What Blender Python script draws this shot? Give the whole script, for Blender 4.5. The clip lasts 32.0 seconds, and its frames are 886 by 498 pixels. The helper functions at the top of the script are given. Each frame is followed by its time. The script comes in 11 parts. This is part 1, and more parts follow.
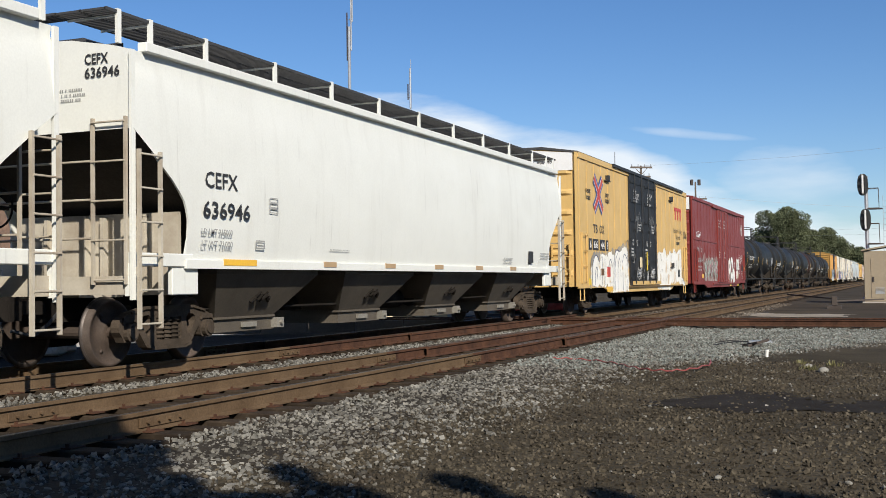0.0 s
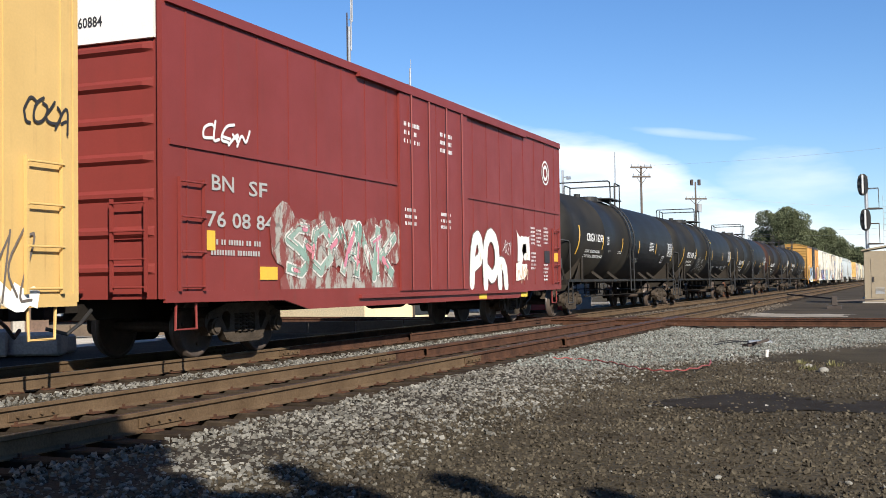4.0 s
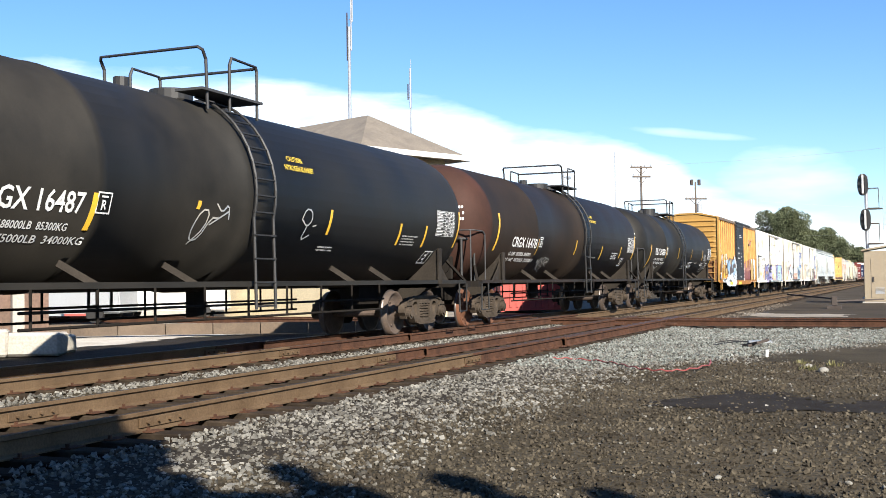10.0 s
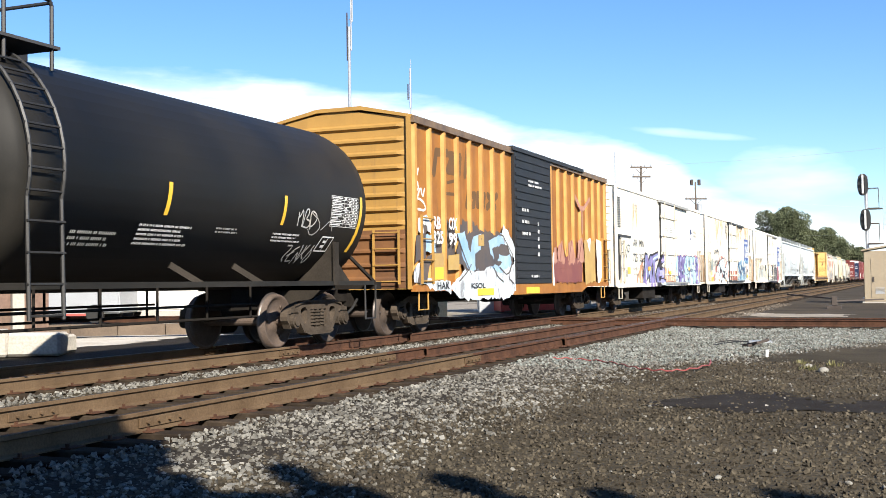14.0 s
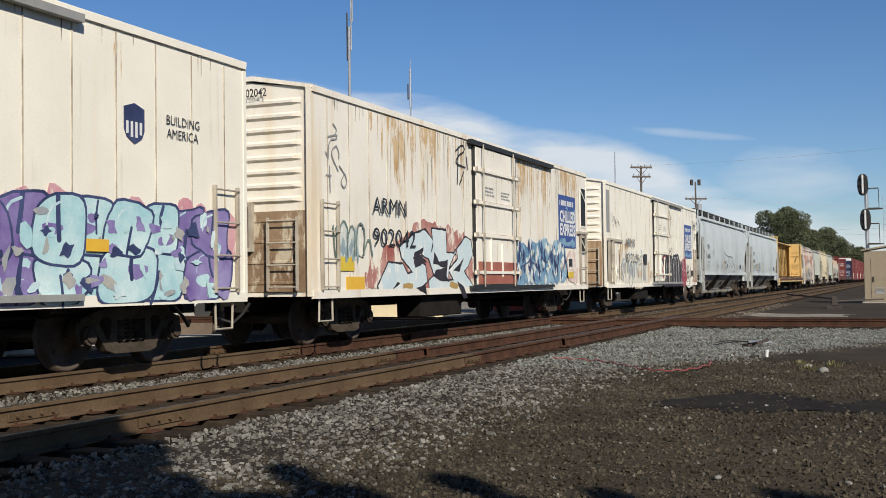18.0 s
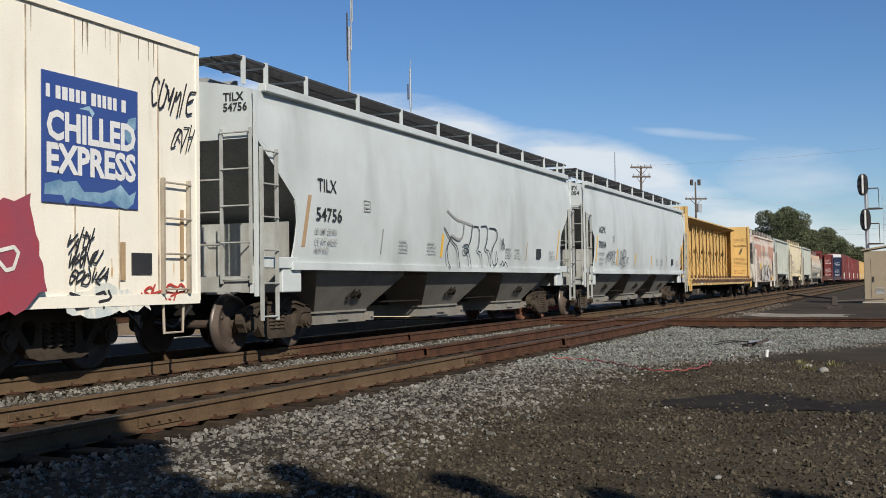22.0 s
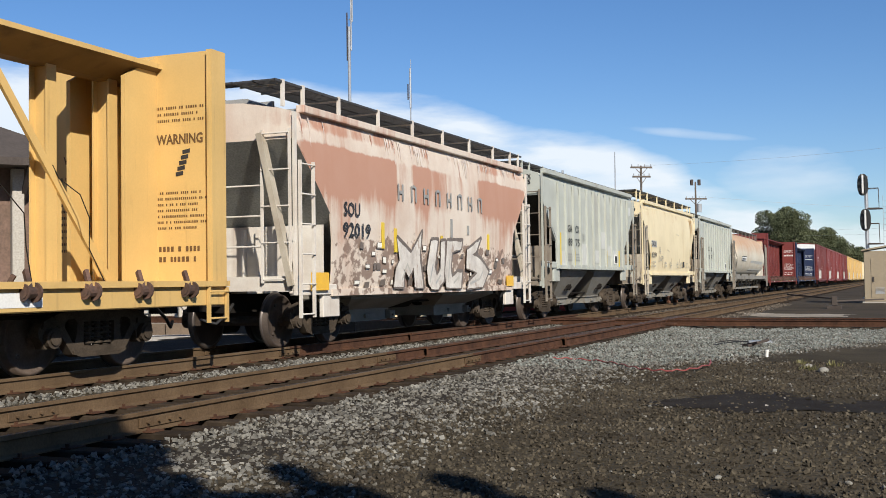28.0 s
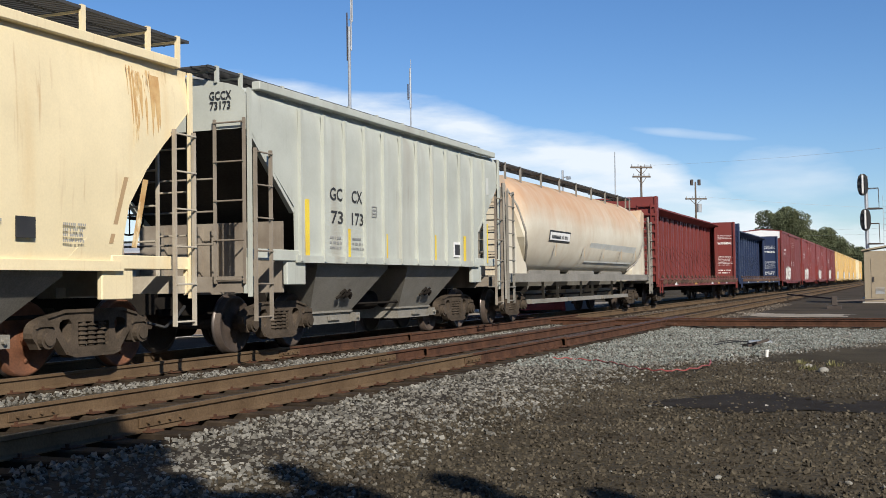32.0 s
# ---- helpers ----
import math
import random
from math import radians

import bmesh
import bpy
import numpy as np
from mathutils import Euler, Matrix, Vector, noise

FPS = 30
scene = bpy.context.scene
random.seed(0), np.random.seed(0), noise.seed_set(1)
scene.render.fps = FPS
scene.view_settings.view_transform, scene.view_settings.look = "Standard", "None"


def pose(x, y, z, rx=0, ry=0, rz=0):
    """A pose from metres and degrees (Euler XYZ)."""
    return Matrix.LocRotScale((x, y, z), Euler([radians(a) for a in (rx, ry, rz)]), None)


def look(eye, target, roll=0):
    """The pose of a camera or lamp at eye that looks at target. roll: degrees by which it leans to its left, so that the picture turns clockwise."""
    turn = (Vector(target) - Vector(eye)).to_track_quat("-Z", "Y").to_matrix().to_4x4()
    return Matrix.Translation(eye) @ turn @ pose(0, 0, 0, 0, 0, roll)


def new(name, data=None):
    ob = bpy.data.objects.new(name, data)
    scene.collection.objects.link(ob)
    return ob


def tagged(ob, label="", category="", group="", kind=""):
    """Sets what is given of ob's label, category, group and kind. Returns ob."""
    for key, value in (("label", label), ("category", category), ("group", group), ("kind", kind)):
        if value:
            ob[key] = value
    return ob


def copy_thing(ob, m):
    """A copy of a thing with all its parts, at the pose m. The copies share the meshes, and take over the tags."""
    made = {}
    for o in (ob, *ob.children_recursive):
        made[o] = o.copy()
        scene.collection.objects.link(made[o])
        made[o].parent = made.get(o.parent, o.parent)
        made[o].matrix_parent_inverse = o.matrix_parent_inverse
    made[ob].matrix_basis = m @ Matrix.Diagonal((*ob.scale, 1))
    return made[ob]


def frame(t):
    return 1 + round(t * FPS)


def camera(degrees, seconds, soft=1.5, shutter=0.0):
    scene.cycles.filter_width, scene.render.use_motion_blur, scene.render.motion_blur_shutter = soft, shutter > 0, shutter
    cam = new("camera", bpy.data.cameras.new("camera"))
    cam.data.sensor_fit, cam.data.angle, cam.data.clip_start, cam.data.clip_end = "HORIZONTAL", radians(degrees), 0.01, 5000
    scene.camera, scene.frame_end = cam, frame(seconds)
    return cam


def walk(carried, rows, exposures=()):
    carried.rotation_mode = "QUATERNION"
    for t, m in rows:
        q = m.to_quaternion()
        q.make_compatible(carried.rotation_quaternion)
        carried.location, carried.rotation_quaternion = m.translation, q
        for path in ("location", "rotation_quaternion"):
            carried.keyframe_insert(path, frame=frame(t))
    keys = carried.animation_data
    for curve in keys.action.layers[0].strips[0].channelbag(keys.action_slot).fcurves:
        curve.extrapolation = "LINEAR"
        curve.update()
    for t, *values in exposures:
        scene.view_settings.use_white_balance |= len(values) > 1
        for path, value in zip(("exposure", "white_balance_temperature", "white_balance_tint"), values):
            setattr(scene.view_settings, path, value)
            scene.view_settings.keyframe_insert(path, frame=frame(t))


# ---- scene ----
EYE = (0.0, 0.0, 1.285)
AIM = (-0.37975, 0.92457, 0.03101)
cam = camera(43.37, 32.0, 0.9)
still = look(EYE, (EYE[0] + 10 * AIM[0], EYE[1] + 10 * AIM[1], EYE[2] + 10 * AIM[2]), -0.795)
walk(cam, [(0.0, still), (32.0, still)],
     [(0.0, 0.29), (2.3, 0.32), (3.0, 0.46), (3.5, 0.54), (5.4, 1.04), (6.0, 1.05), (7.0, 1.12), (13.4, 1.12), (14.5, 1.06), (15.4, 0.56), (16.4, 0.12), (17.0, 0.0), (21.2, -0.02), (22.0, 0.06), (23.0, 0.28), (24.0, 0.31), (29.0, 0.32), (31.0, 0.34), (32.0, 0.33)])

# ---------------------------------------------------------------- sky and sun
SUN = Vector((0.60, -0.60, 0.53)).normalized()
sun = new("sun", bpy.data.lights.new("sun", "SUN"))
sun.data.energy, sun.data.angle, sun.data.color = 5.0, radians(0.55), (1.0, 0.93, 0.82)
sun.matrix_world = look(SUN * 50, (0, 0, 0))

world = bpy.data.worlds.new("sky")
scene.world = world
world.use_nodes = True


def sky_nodes():
    nt = world.node_tree
    nt.nodes.clear()
    N = nt.nodes.new
    L = nt.links.new

    def math_node(op, a, b=0.0, clamp=False):
        n = N("ShaderNodeMath")
        n.operation, n.use_clamp = op, clamp
        for i, v in enumerate((a, b)):
            if isinstance(v, (int, float)):
                n.inputs[i].default_value = v
            else:
                L(v, n.inputs[i])
        return n.outputs[0]

    sky = N("ShaderNodeTexSky")
    sky.sky_type, sky.sun_disc = "NISHITA", False
    sky.sun_elevation, sky.sun_rotation = math.asin(SUN.z), math.atan2(SUN.x, SUN.y)
    sky.air_density, sky.dust_density, sky.ozone_density = 1.0, 0.0, 3.0
    tc = N("ShaderNodeTexCoord")
    sep = N("ShaderNodeSeparateXYZ")
    L(tc.outputs["Generated"], sep.inputs[0])
    az = math_node("ARCTAN2", sep.outputs[0], sep.outputs[1])
    el = sep.outputs[2]
    comb = N("ShaderNodeCombineXYZ")
    L(math_node("MULTIPLY", az, 2.2), comb.inputs[0])
    L(math_node("MULTIPLY", el, 9.0), comb.inputs[1])
    noi = N("ShaderNodeTexNoise")
    noi.inputs["Scale"].default_value, noi.inputs["Detail"].default_value, noi.inputs["Roughness"].default_value = 2.6, 7, 0.55
    L(comb.outputs[0], noi.inputs["Vector"])
    # a low bank of white cloud, higher towards the west, breaking up to the north
    ramp = N("ShaderNodeFloatCurve")
    cv = ramp.mapping.curves[0]
    for i, (a, v) in enumerate(((0.0, 0.22), (0.36, 0.188), (0.49, 0.189), (0.56, 0.182), (0.62, 0.170), (0.692, 0.156), (0.726, 0.136), (0.80, 0.121), (0.834, 0.106), (0.88, 0.078), (1.0, 0.042))):
        if i < 2:
            cv.points[i].location = (a, v)
        else:
            cv.points.new(a, v)
    ramp.mapping.update()
    span = math_node("MULTIPLY", math_node("ADD", az, 1.2), 1 / 1.2, True)
    L(span, ramp.inputs["Value"])
    top = ramp.outputs[0]
    rough = math_node("MULTIPLY", math_node("SUBTRACT", noi.outputs[0], 0.5), 0.05)
    d = math_node("ADD", math_node("SUBTRACT", top, el), rough)
    edge = math_node("MULTIPLY", math_node("ADD", d, 0.004), 55.0, True)
    fade = math_node("SUBTRACT", 1.0, math_node("MULTIPLY", math_node("SUBTRACT", d, 0.03), 5.0, True))
    bank = math_node("MULTIPLY", edge, math_node("ADD", math_node("MULTIPLY", fade, 0.45), 0.55))
    # one thin streak of cloud
    su = math_node("MULTIPLY", math_node("ADD", az, 0.170), 1 / 0.058)
    sv = math_node("MULTIPLY", math_node("SUBTRACT", math_node("SUBTRACT", el, 0.1277), math_node("MULTIPLY", math_node("ADD", az, 0.170), -0.12)), 1 / 0.0052)
    sq = math_node("ADD", math_node("MULTIPLY", su, su), math_node("MULTIPLY", sv, sv))
    wisps = math_node("MULTIPLY", math_node("ADD", math_node("SUBTRACT", 0.75, sq), math_node("MULTIPLY", math_node("SUBTRACT", noi.outputs[0], 0.5), 3.6)), 0.42, True)
    # one loose cloud to the north
    u = math_node("MULTIPLY", math_node("ADD", az, 0.088), 1 / 0.066)
    v = math_node("MULTIPLY", math_node("SUBTRACT", el, 0.086), 1 / 0.030)
    q = math_node("ADD", math_node("MULTIPLY", u, u), math_node("MULTIPLY", v, v))
    puff = math_node("MULTIPLY", math_node("ADD", math_node("SUBTRACT", 0.85, q), math_node("MULTIPLY", math_node("SUBTRACT", noi.outputs[0], 0.5), 3.0)), 1.1, True)
    soft = math_node("ADD", math_node("MULTIPLY", math_node("SUBTRACT", noi.outputs[0], 0.38), 3.4, True), 0.45, True)
    bank = math_node("MULTIPLY", bank, soft)
    bank = math_node("MAXIMUM", bank, math_node("MULTIPLY", puff, 0.50))
    cover = math_node("MULTIPLY", math_node("MAXIMUM", bank, wisps), 0.92, True)
    deep = N("ShaderNodeHueSaturation")
    deep.inputs["Saturation"].default_value, deep.inputs["Value"].default_value = 1.12, 1.0
    tint = N("ShaderNodeMix")
    tint.data_type, tint.blend_type = "RGBA", "MULTIPLY"
    tint.inputs["Factor"].default_value = 1.0
    tint.inputs["B"].default_value = (0.88, 0.955, 1.14, 1)
    L(sky.outputs[0], tint.inputs["A"])
    L(tint.outputs["Result"], deep.inputs["Color"])
    mix = N("ShaderNodeMix")
    mix.data_type = "RGBA"
    L(cover, mix.inputs["Factor"])
    L(deep.outputs[0], mix.inputs["A"])
    mix.inputs["B"].default_value = (9.6, 10.3, 11.0, 1)
    bg = N("ShaderNodeBackground")
    bg.inputs["Strength"].default_value = 0.074
    L(mix.outputs["Result"], bg.inputs["Color"])
    out = N("ShaderNodeOutputWorld")
    L(bg.outputs[0], out.inputs["Surface"])


sky_nodes()

# ---------------------------------------------------------------- materials
def surface(name, col, col2=None, rough=0.6, metal=0.0, scale=3.0, mottle=0.25, grain=60.0, bump=0.15,
            streak=0.0, streak_col=(0.10, 0.06, 0.04), streak_scale=4.0, per_object=0.0, island=0.0, bump_dist=0.01, grit=1.0, streak_lo=0.56, spec=0.5, runs=0.0, runs_col=(0.06, 0.04, 0.03)):
    """A weathered surface: two tones of large mottling, fine grain, optional vertical streaks of dirt or rust."""
    m = bpy.data.materials.new(name)
    m.use_nodes = True
    nt = m.node_tree
    N, L = nt.nodes.new, nt.links.new
    bsdf = nt.nodes["Principled BSDF"]
    col2 = col2 or tuple(c * 0.6 for c in col)
    tc = N("ShaderNodeTexCoord")
    big = N("ShaderNodeTexNoise")
    big.inputs["Scale"].default_value, big.inputs["Detail"].default_value, big.inputs["Roughness"].default_value = scale, 6, 0.62
    L(tc.outputs["Object"], big.inputs["Vector"])
    ramp = N("ShaderNodeMapRange")
    ramp.inputs["From Min"].default_value, ramp.inputs["From Max"].default_value = 0.35, 0.7
    ramp.inputs["To Min"].default_value, ramp.inputs["To Max"].default_value = 0.0, min(1.0, mottle * 2.2)
    L(big.outputs[0], ramp.inputs["Value"])
    mix = N("ShaderNodeMix")
    mix.data_type = "RGBA"
    mix.inputs["A"].default_value, mix.inputs["B"].default_value = (*col, 1), (*col2, 1)
    L(ramp.outputs[0], mix.inputs["Factor"])
    out = mix.outputs["Result"]
    if streak > 0:
        mp = N("ShaderNodeMapping")
        mp.inputs["Scale"].default_value = (streak_scale, streak_scale, 0.22)
        L(tc.outputs["Object"], mp.inputs["Vector"])
        st = N("ShaderNodeTexNoise")
        st.inputs["Scale"].default_value, st.inputs["Detail"].default_value = 1.0, 8
        L(mp.outputs[0], st.inputs["Vector"])
        sr = N("ShaderNodeMapRange")
        sr.inputs["From Min"].default_value, sr.inputs["From Max"].default_value = streak_lo, streak_lo + 0.18
        sr.inputs["To Max"].default_value = streak
        L(st.outputs[0], sr.inputs["Value"])
        sm = N("ShaderNodeMix")
        sm.data_type = "RGBA"
        L(sr.outputs[0], sm.inputs["Factor"])
        L(out, sm.inputs["A"])
        sm.inputs["B"].default_value = (*streak_col, 1)
        out = sm.outputs["Result"]
    if runs > 0:
        mp = N("ShaderNodeMapping")
        mp.inputs["Scale"].default_value = (11.0, 11.0, 0.5)
        L(tc.outputs["Object"], mp.inputs["Vector"])
        st = N("ShaderNodeTexNoise")
        st.inputs["Scale"].default_value, st.inputs["Detail"].default_value = 1.0, 5
        L(mp.outputs[0], st.inputs["Vector"])
        sr = N("ShaderNodeMapRange")
        sr.inputs["From Min"].default_value, sr.inputs["From Max"].default_value = 0.60, 0.78
        L(st.outputs[0], sr.inputs["Value"])
        where = N("ShaderNodeMapRange")
        where.inputs["From Min"].default_value, where.inputs["From Max"].default_value = 0.42, 0.66
        where.inputs["To Max"].default_value = runs
        L(big.outputs[0], where.inputs["Value"])
        both = N("ShaderNodeMath")
        both.operation = "MULTIPLY"
        L(sr.outputs[0], both.inputs[0])
        L(where.outputs[0], both.inputs[1])
        sm = N("ShaderNodeMix")
        sm.data_type = "RGBA"
        L(both.outputs[0], sm.inputs["Factor"])
        L(out, sm.inputs["A"])
        sm.inputs["B"].default_value = (*runs_col, 1)
        out = sm.outputs["Result"]
    fine = N("ShaderNodeTexNoise")
    fine.inputs["Scale"].default_value, fine.inputs["Detail"].default_value = grain, 4
    L(tc.outputs["Object"], fine.inputs["Vector"])
    hsv = N("ShaderNodeHueSaturation")
    vr = N("ShaderNodeMapRange")
    vr.inputs["From Min"].default_value, vr.inputs["From Max"].default_value = 0.3, 0.7
    vr.inputs["To Min"].default_value, vr.inputs["To Max"].default_value = 1 - 0.18 * grit, 1 + 0.16 * grit
    L(fine.outputs[0], vr.inputs["Value"])
    val = vr.outputs[0]
    if per_object or island:
        src = N("ShaderNodeObjectInfo").outputs["Random"] if per_object else N("ShaderNodeNewGeometry").outputs["Random Per Island"]
        amt = per_object or island
        pr = N("ShaderNodeMapRange")
        pr.inputs["To Min"].default_value, pr.inputs["To Max"].default_value = 1 - amt, 1 + amt
        L(src, pr.inputs["Value"])
        mul = N("ShaderNodeMath")
        mul.operation = "MULTIPLY"
        L(val, mul.inputs[0])
        L(pr.outputs[0], mul.inputs[1])
        val = mul.outputs[0]
    L(val, hsv.inputs["Value"])
    L(out, hsv.inputs["Color"])
    L(hsv.outputs[0], bsdf.inputs["Base Color"])
    rr = N("ShaderNodeMapRange")
    rr.inputs["To Min"].default_value, rr.inputs["To Max"].default_value = max(0.05, rough - 0.14), min(1.0, rough + 0.14)
    L(big.outputs[0], rr.inputs["Value"])
    L(rr.outputs[0], bsdf.inputs["Roughness"])
    bsdf.inputs["Metallic"].default_value = metal
    bsdf.inputs["Specular IOR Level"].default_value = spec
    if bump:
        bn = N("ShaderNodeBump")
        bn.inputs["Strength"].default_value, bn.inputs["Distance"].default_value = bump, bump_dist
        L(fine.outputs[0], bn.inputs["Height"])
        L(bn.outputs[0], bsdf.inputs["Normal"])
    return m


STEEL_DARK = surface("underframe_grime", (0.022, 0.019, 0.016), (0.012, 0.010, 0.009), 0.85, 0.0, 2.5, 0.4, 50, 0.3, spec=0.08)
TRUCK = surface("truck_casting", (0.085, 0.066, 0.050), (0.036, 0.029, 0.022), 0.85, 0.0, 3.0, 0.4, 45, 0.35, per_object=0.2, spec=0.08)
WHEEL = surface("wheel_plate", (0.095, 0.068, 0.052), (0.045, 0.033, 0.026), 0.75, 0.1, 3.0, 0.4, 40, 0.25, per_object=0.3)
TREAD = surface("wheel_tread", (0.13, 0.11, 0.10), (0.07, 0.06, 0.055), 0.45, 0.6, 4.0, 0.3, 80, 0.05)
RAIL = surface("rail_rust", (0.144, 0.0972, 0.0576), (0.0864, 0.0562, 0.0331), 0.8, 0.1, 2.0, 0.4, 50, 0.3, spec=0.08)
RAIL_RED = surface("crossing_rust", (0.105, 0.052, 0.032), (0.05, 0.028, 0.020), 0.85, 0.1, 3.0, 0.5, 40, 0.4, spec=0.08)
RAILHEAD = surface("rail_head", (0.0525, 0.0385, 0.028), (0.0315, 0.0245, 0.0196), 0.55, 0.2, 2.0, 0.4, 60, 0.1)
TIE = surface("tie_wood", (0.0455, 0.0338, 0.0234), (0.0228, 0.0169, 0.013), 0.9, 0.0, 2.5, 0.5, 30, 0.6, per_object=0.25, spec=0.08)
GROUND = surface("gravel_dirt", (0.077, 0.063, 0.042), (0.036, 0.030, 0.020), 0.95, 0.0, 0.35, 0.5, 22, 1.0, bump_dist=0.03, spec=0.08)
STONE = surface("ballast_stone", (0.185, 0.178, 0.158), (0.080, 0.072, 0.060), 0.9, 0.0, 1.2, 0.4, 40, 0.4, island=0.55, spec=0.08)
FRESH = surface("fresh_ballast_stone", (0.200, 0.212, 0.192), (0.115, 0.120, 0.106), 0.9, 0.0, 1.2, 0.4, 40, 0.4, island=0.38, spec=0.08)
PEBBLE = surface("brown_pebble", (0.084, 0.071, 0.051), (0.031, 0.025, 0.019), 0.95, 0.0, 1.2, 0.4, 40, 0.4, island=0.5, spec=0.08)
BLACK = surface("black_paint", (0.018, 0.018, 0.018), (0.03, 0.028, 0.026), 0.55, 0, 3, 0.3, 50, 0.1)
WHITE = surface("white_paint", (0.72, 0.71, 0.68), (0.55, 0.53, 0.48), 0.6, 0, 3, 0.25, 40, 0.08, grit=0.4)


# ---------------------------------------------------------------- mesh helpers
def box(bm, x0, x1, y0, y1, z0, z1, bevel=0.0):
    v = [bm.verts.new(p) for p in ((x0, y0, z0), (x1, y0, z0), (x1, y1, z0), (x0, y1, z0), (x0, y0, z1), (x1, y0, z1), (x1, y1, z1), (x0, y1, z1))]
    f = [bm.faces.new([v[i] for i in q]) for q in ((0, 3, 2, 1), (4, 5, 6, 7), (0, 1, 5, 4), (1, 2, 6, 5), (2, 3, 7, 6), (3, 0, 4, 7))]
    if (x1 - x0) * (y1 - y0) * (z1 - z0) < 0:
        bmesh.ops.reverse_faces(bm, faces=f)
    if bevel:
        bmesh.ops.bevel(bm, geom=list({e for q in f for e in q.edges}), offset=bevel, segments=1, affect="EDGES")


def rod(bm, a, b, r, seg=8, r2=None):
    a, b = Vector(a), Vector(b)
    d = b - a
    m = Matrix.Translation((a + b) / 2) @ d.to_track_quat("Z", "Y").to_matrix().to_4x4()
    bmesh.ops.create_cone(bm, cap_ends=True, segments=seg, radius1=r, radius2=r if r2 is None else r2, depth=d.length, matrix=m)


def pipe(bm, pts, r, seg=6):
    """One bent tube through the points."""
    pts = [Vector(p) for p in pts]
    rings = []
    side = None
    for i, p in enumerate(pts):
        a = (p - pts[i - 1]).normalized() if i else (pts[1] - p).normalized()
        b = (pts[i + 1] - p).normalized() if i < len(pts) - 1 else a
        t = a + b
        t = t.normalized() if t.length > .01 else a
        side = t.orthogonal() if side is None else side - t * side.dot(t)
        side.normalize()
        up = t.cross(side)
        rings.append([p + (side * math.cos(2 * math.pi * k / seg) + up * math.sin(2 * math.pi * k / seg)) * r for k in range(seg)])
    loft(bm, rings)


def beam(bm, a, b, w, h):
    """A square bar from a to b."""
    a, b = Vector(a), Vector(b)
    d = b - a
    m = Matrix.Translation((a + b) / 2) @ d.to_track_quat("Z", "Y").to_matrix().to_4x4() @ Matrix.Diagonal((w, h, d.length, 1))
    bmesh.ops.create_cube(bm, size=1.0, matrix=m)


def prism(bm, pts, axis, a, b):
    """A closed outline (pairs) swept along axis from a to b. axis x: pairs are (y, z); y: (x, z); z: (x, y)."""
    def at(p, s):
        return (s, p[0], p[1]) if axis == "x" else (p[0], s, p[1]) if axis == "y" else (p[0], p[1], s)
    n = len(pts)
    lo = [bm.verts.new(at(p, a)) for p in pts]
    hi = [bm.verts.new(at(p, b)) for p in pts]
    fs = [bm.faces.new(lo), bm.faces.new(list(reversed(hi)))]
    for i in range(n):
        fs.append(bm.faces.new((lo[i], hi[i], hi[(i + 1) % n], lo[(i + 1) % n])))
    bmesh.ops.recalc_face_normals(bm, faces=fs)
    return fs


def loft(bm, rings, close=True, caps=True):
    """Skin a list of rings, each a list of points."""
    vs = [[bm.verts.new(p) for p in ring] for ring in rings]
    n = len(rings[0])
    fs = []
    for r0, r1 in zip(vs, vs[1:]):
        for i in range(n if close else n - 1):
            fs.append(bm.faces.new((r0[i], r0[(i + 1) % n], r1[(i + 1) % n], r1[i])))
    if caps:
        fs += [bm.faces.new(list(reversed(vs[0]))), bm.faces.new(vs[-1])]
    bmesh.ops.recalc_face_normals(bm, faces=fs)
    return fs


def quad(bm, *pts):
    return bm.faces.new([bm.verts.new(p) for p in pts])


def part(name, bm, material, parent=None, label="", smooth=False):
    me = bpy.data.meshes.new(name)
    bm.to_mesh(me)
    bm.free()
    me.materials.append(material)
    if smooth:
        for p in me.polygons:
            p.use_smooth = True
    ob = new(name, me)
    if parent:
        ob.parent = parent
    if label:
        ob["label"] = label
    return ob


def thing(name, label, category, group="", m=None, kind=""):
    ob = new(name)
    ob.empty_display_size = 0.3
    if m is not None:
        ob.matrix_basis = m
    return tagged(ob, label, category, group, kind)


def writing(text, size, material, parent, name, origin, facing="x", stretch=0.83, bold=0.0, align="LEFT", label="", width=None):
    """Letters of the built-in font as a mesh. facing x: reads along +y on the +x side; -y: reads along +x on the front end."""
    cu = bpy.data.curves.new(name, "FONT")
    cu.body, cu.size, cu.align_x, cu.offset, cu.extrude = text, size, align, bold, 0.0
    cu.resolution_u = 2
    tmp = bpy.data.objects.new("tmp_text", cu)
    me = bpy.data.meshes.new_from_object(tmp)
    bpy.data.objects.remove(tmp)
    bpy.data.curves.remove(cu)
    if width:
        xs = [v.co.x for v in me.vertices]
        me.transform(Matrix.Translation((-min(xs), 0, 0)))
        stretch = width / (max(xs) - min(xs))
    me.name = name
    rot = Matrix(((0, 0, 1), (1, 0, 0), (0, 1, 0))).to_4x4() if facing == "x" else Matrix(((1, 0, 0), (0, 0, -1), (0, 1, 0))).to_4x4()
    me.transform(Matrix.Translation(origin) @ rot @ Matrix.Diagonal((stretch, 1, 1, 1)))
    me.materials.clear()
    me.materials.append(material)
    ob = new(name, me)
    ob.parent = parent
    if label:
        ob["label"] = label
    return ob

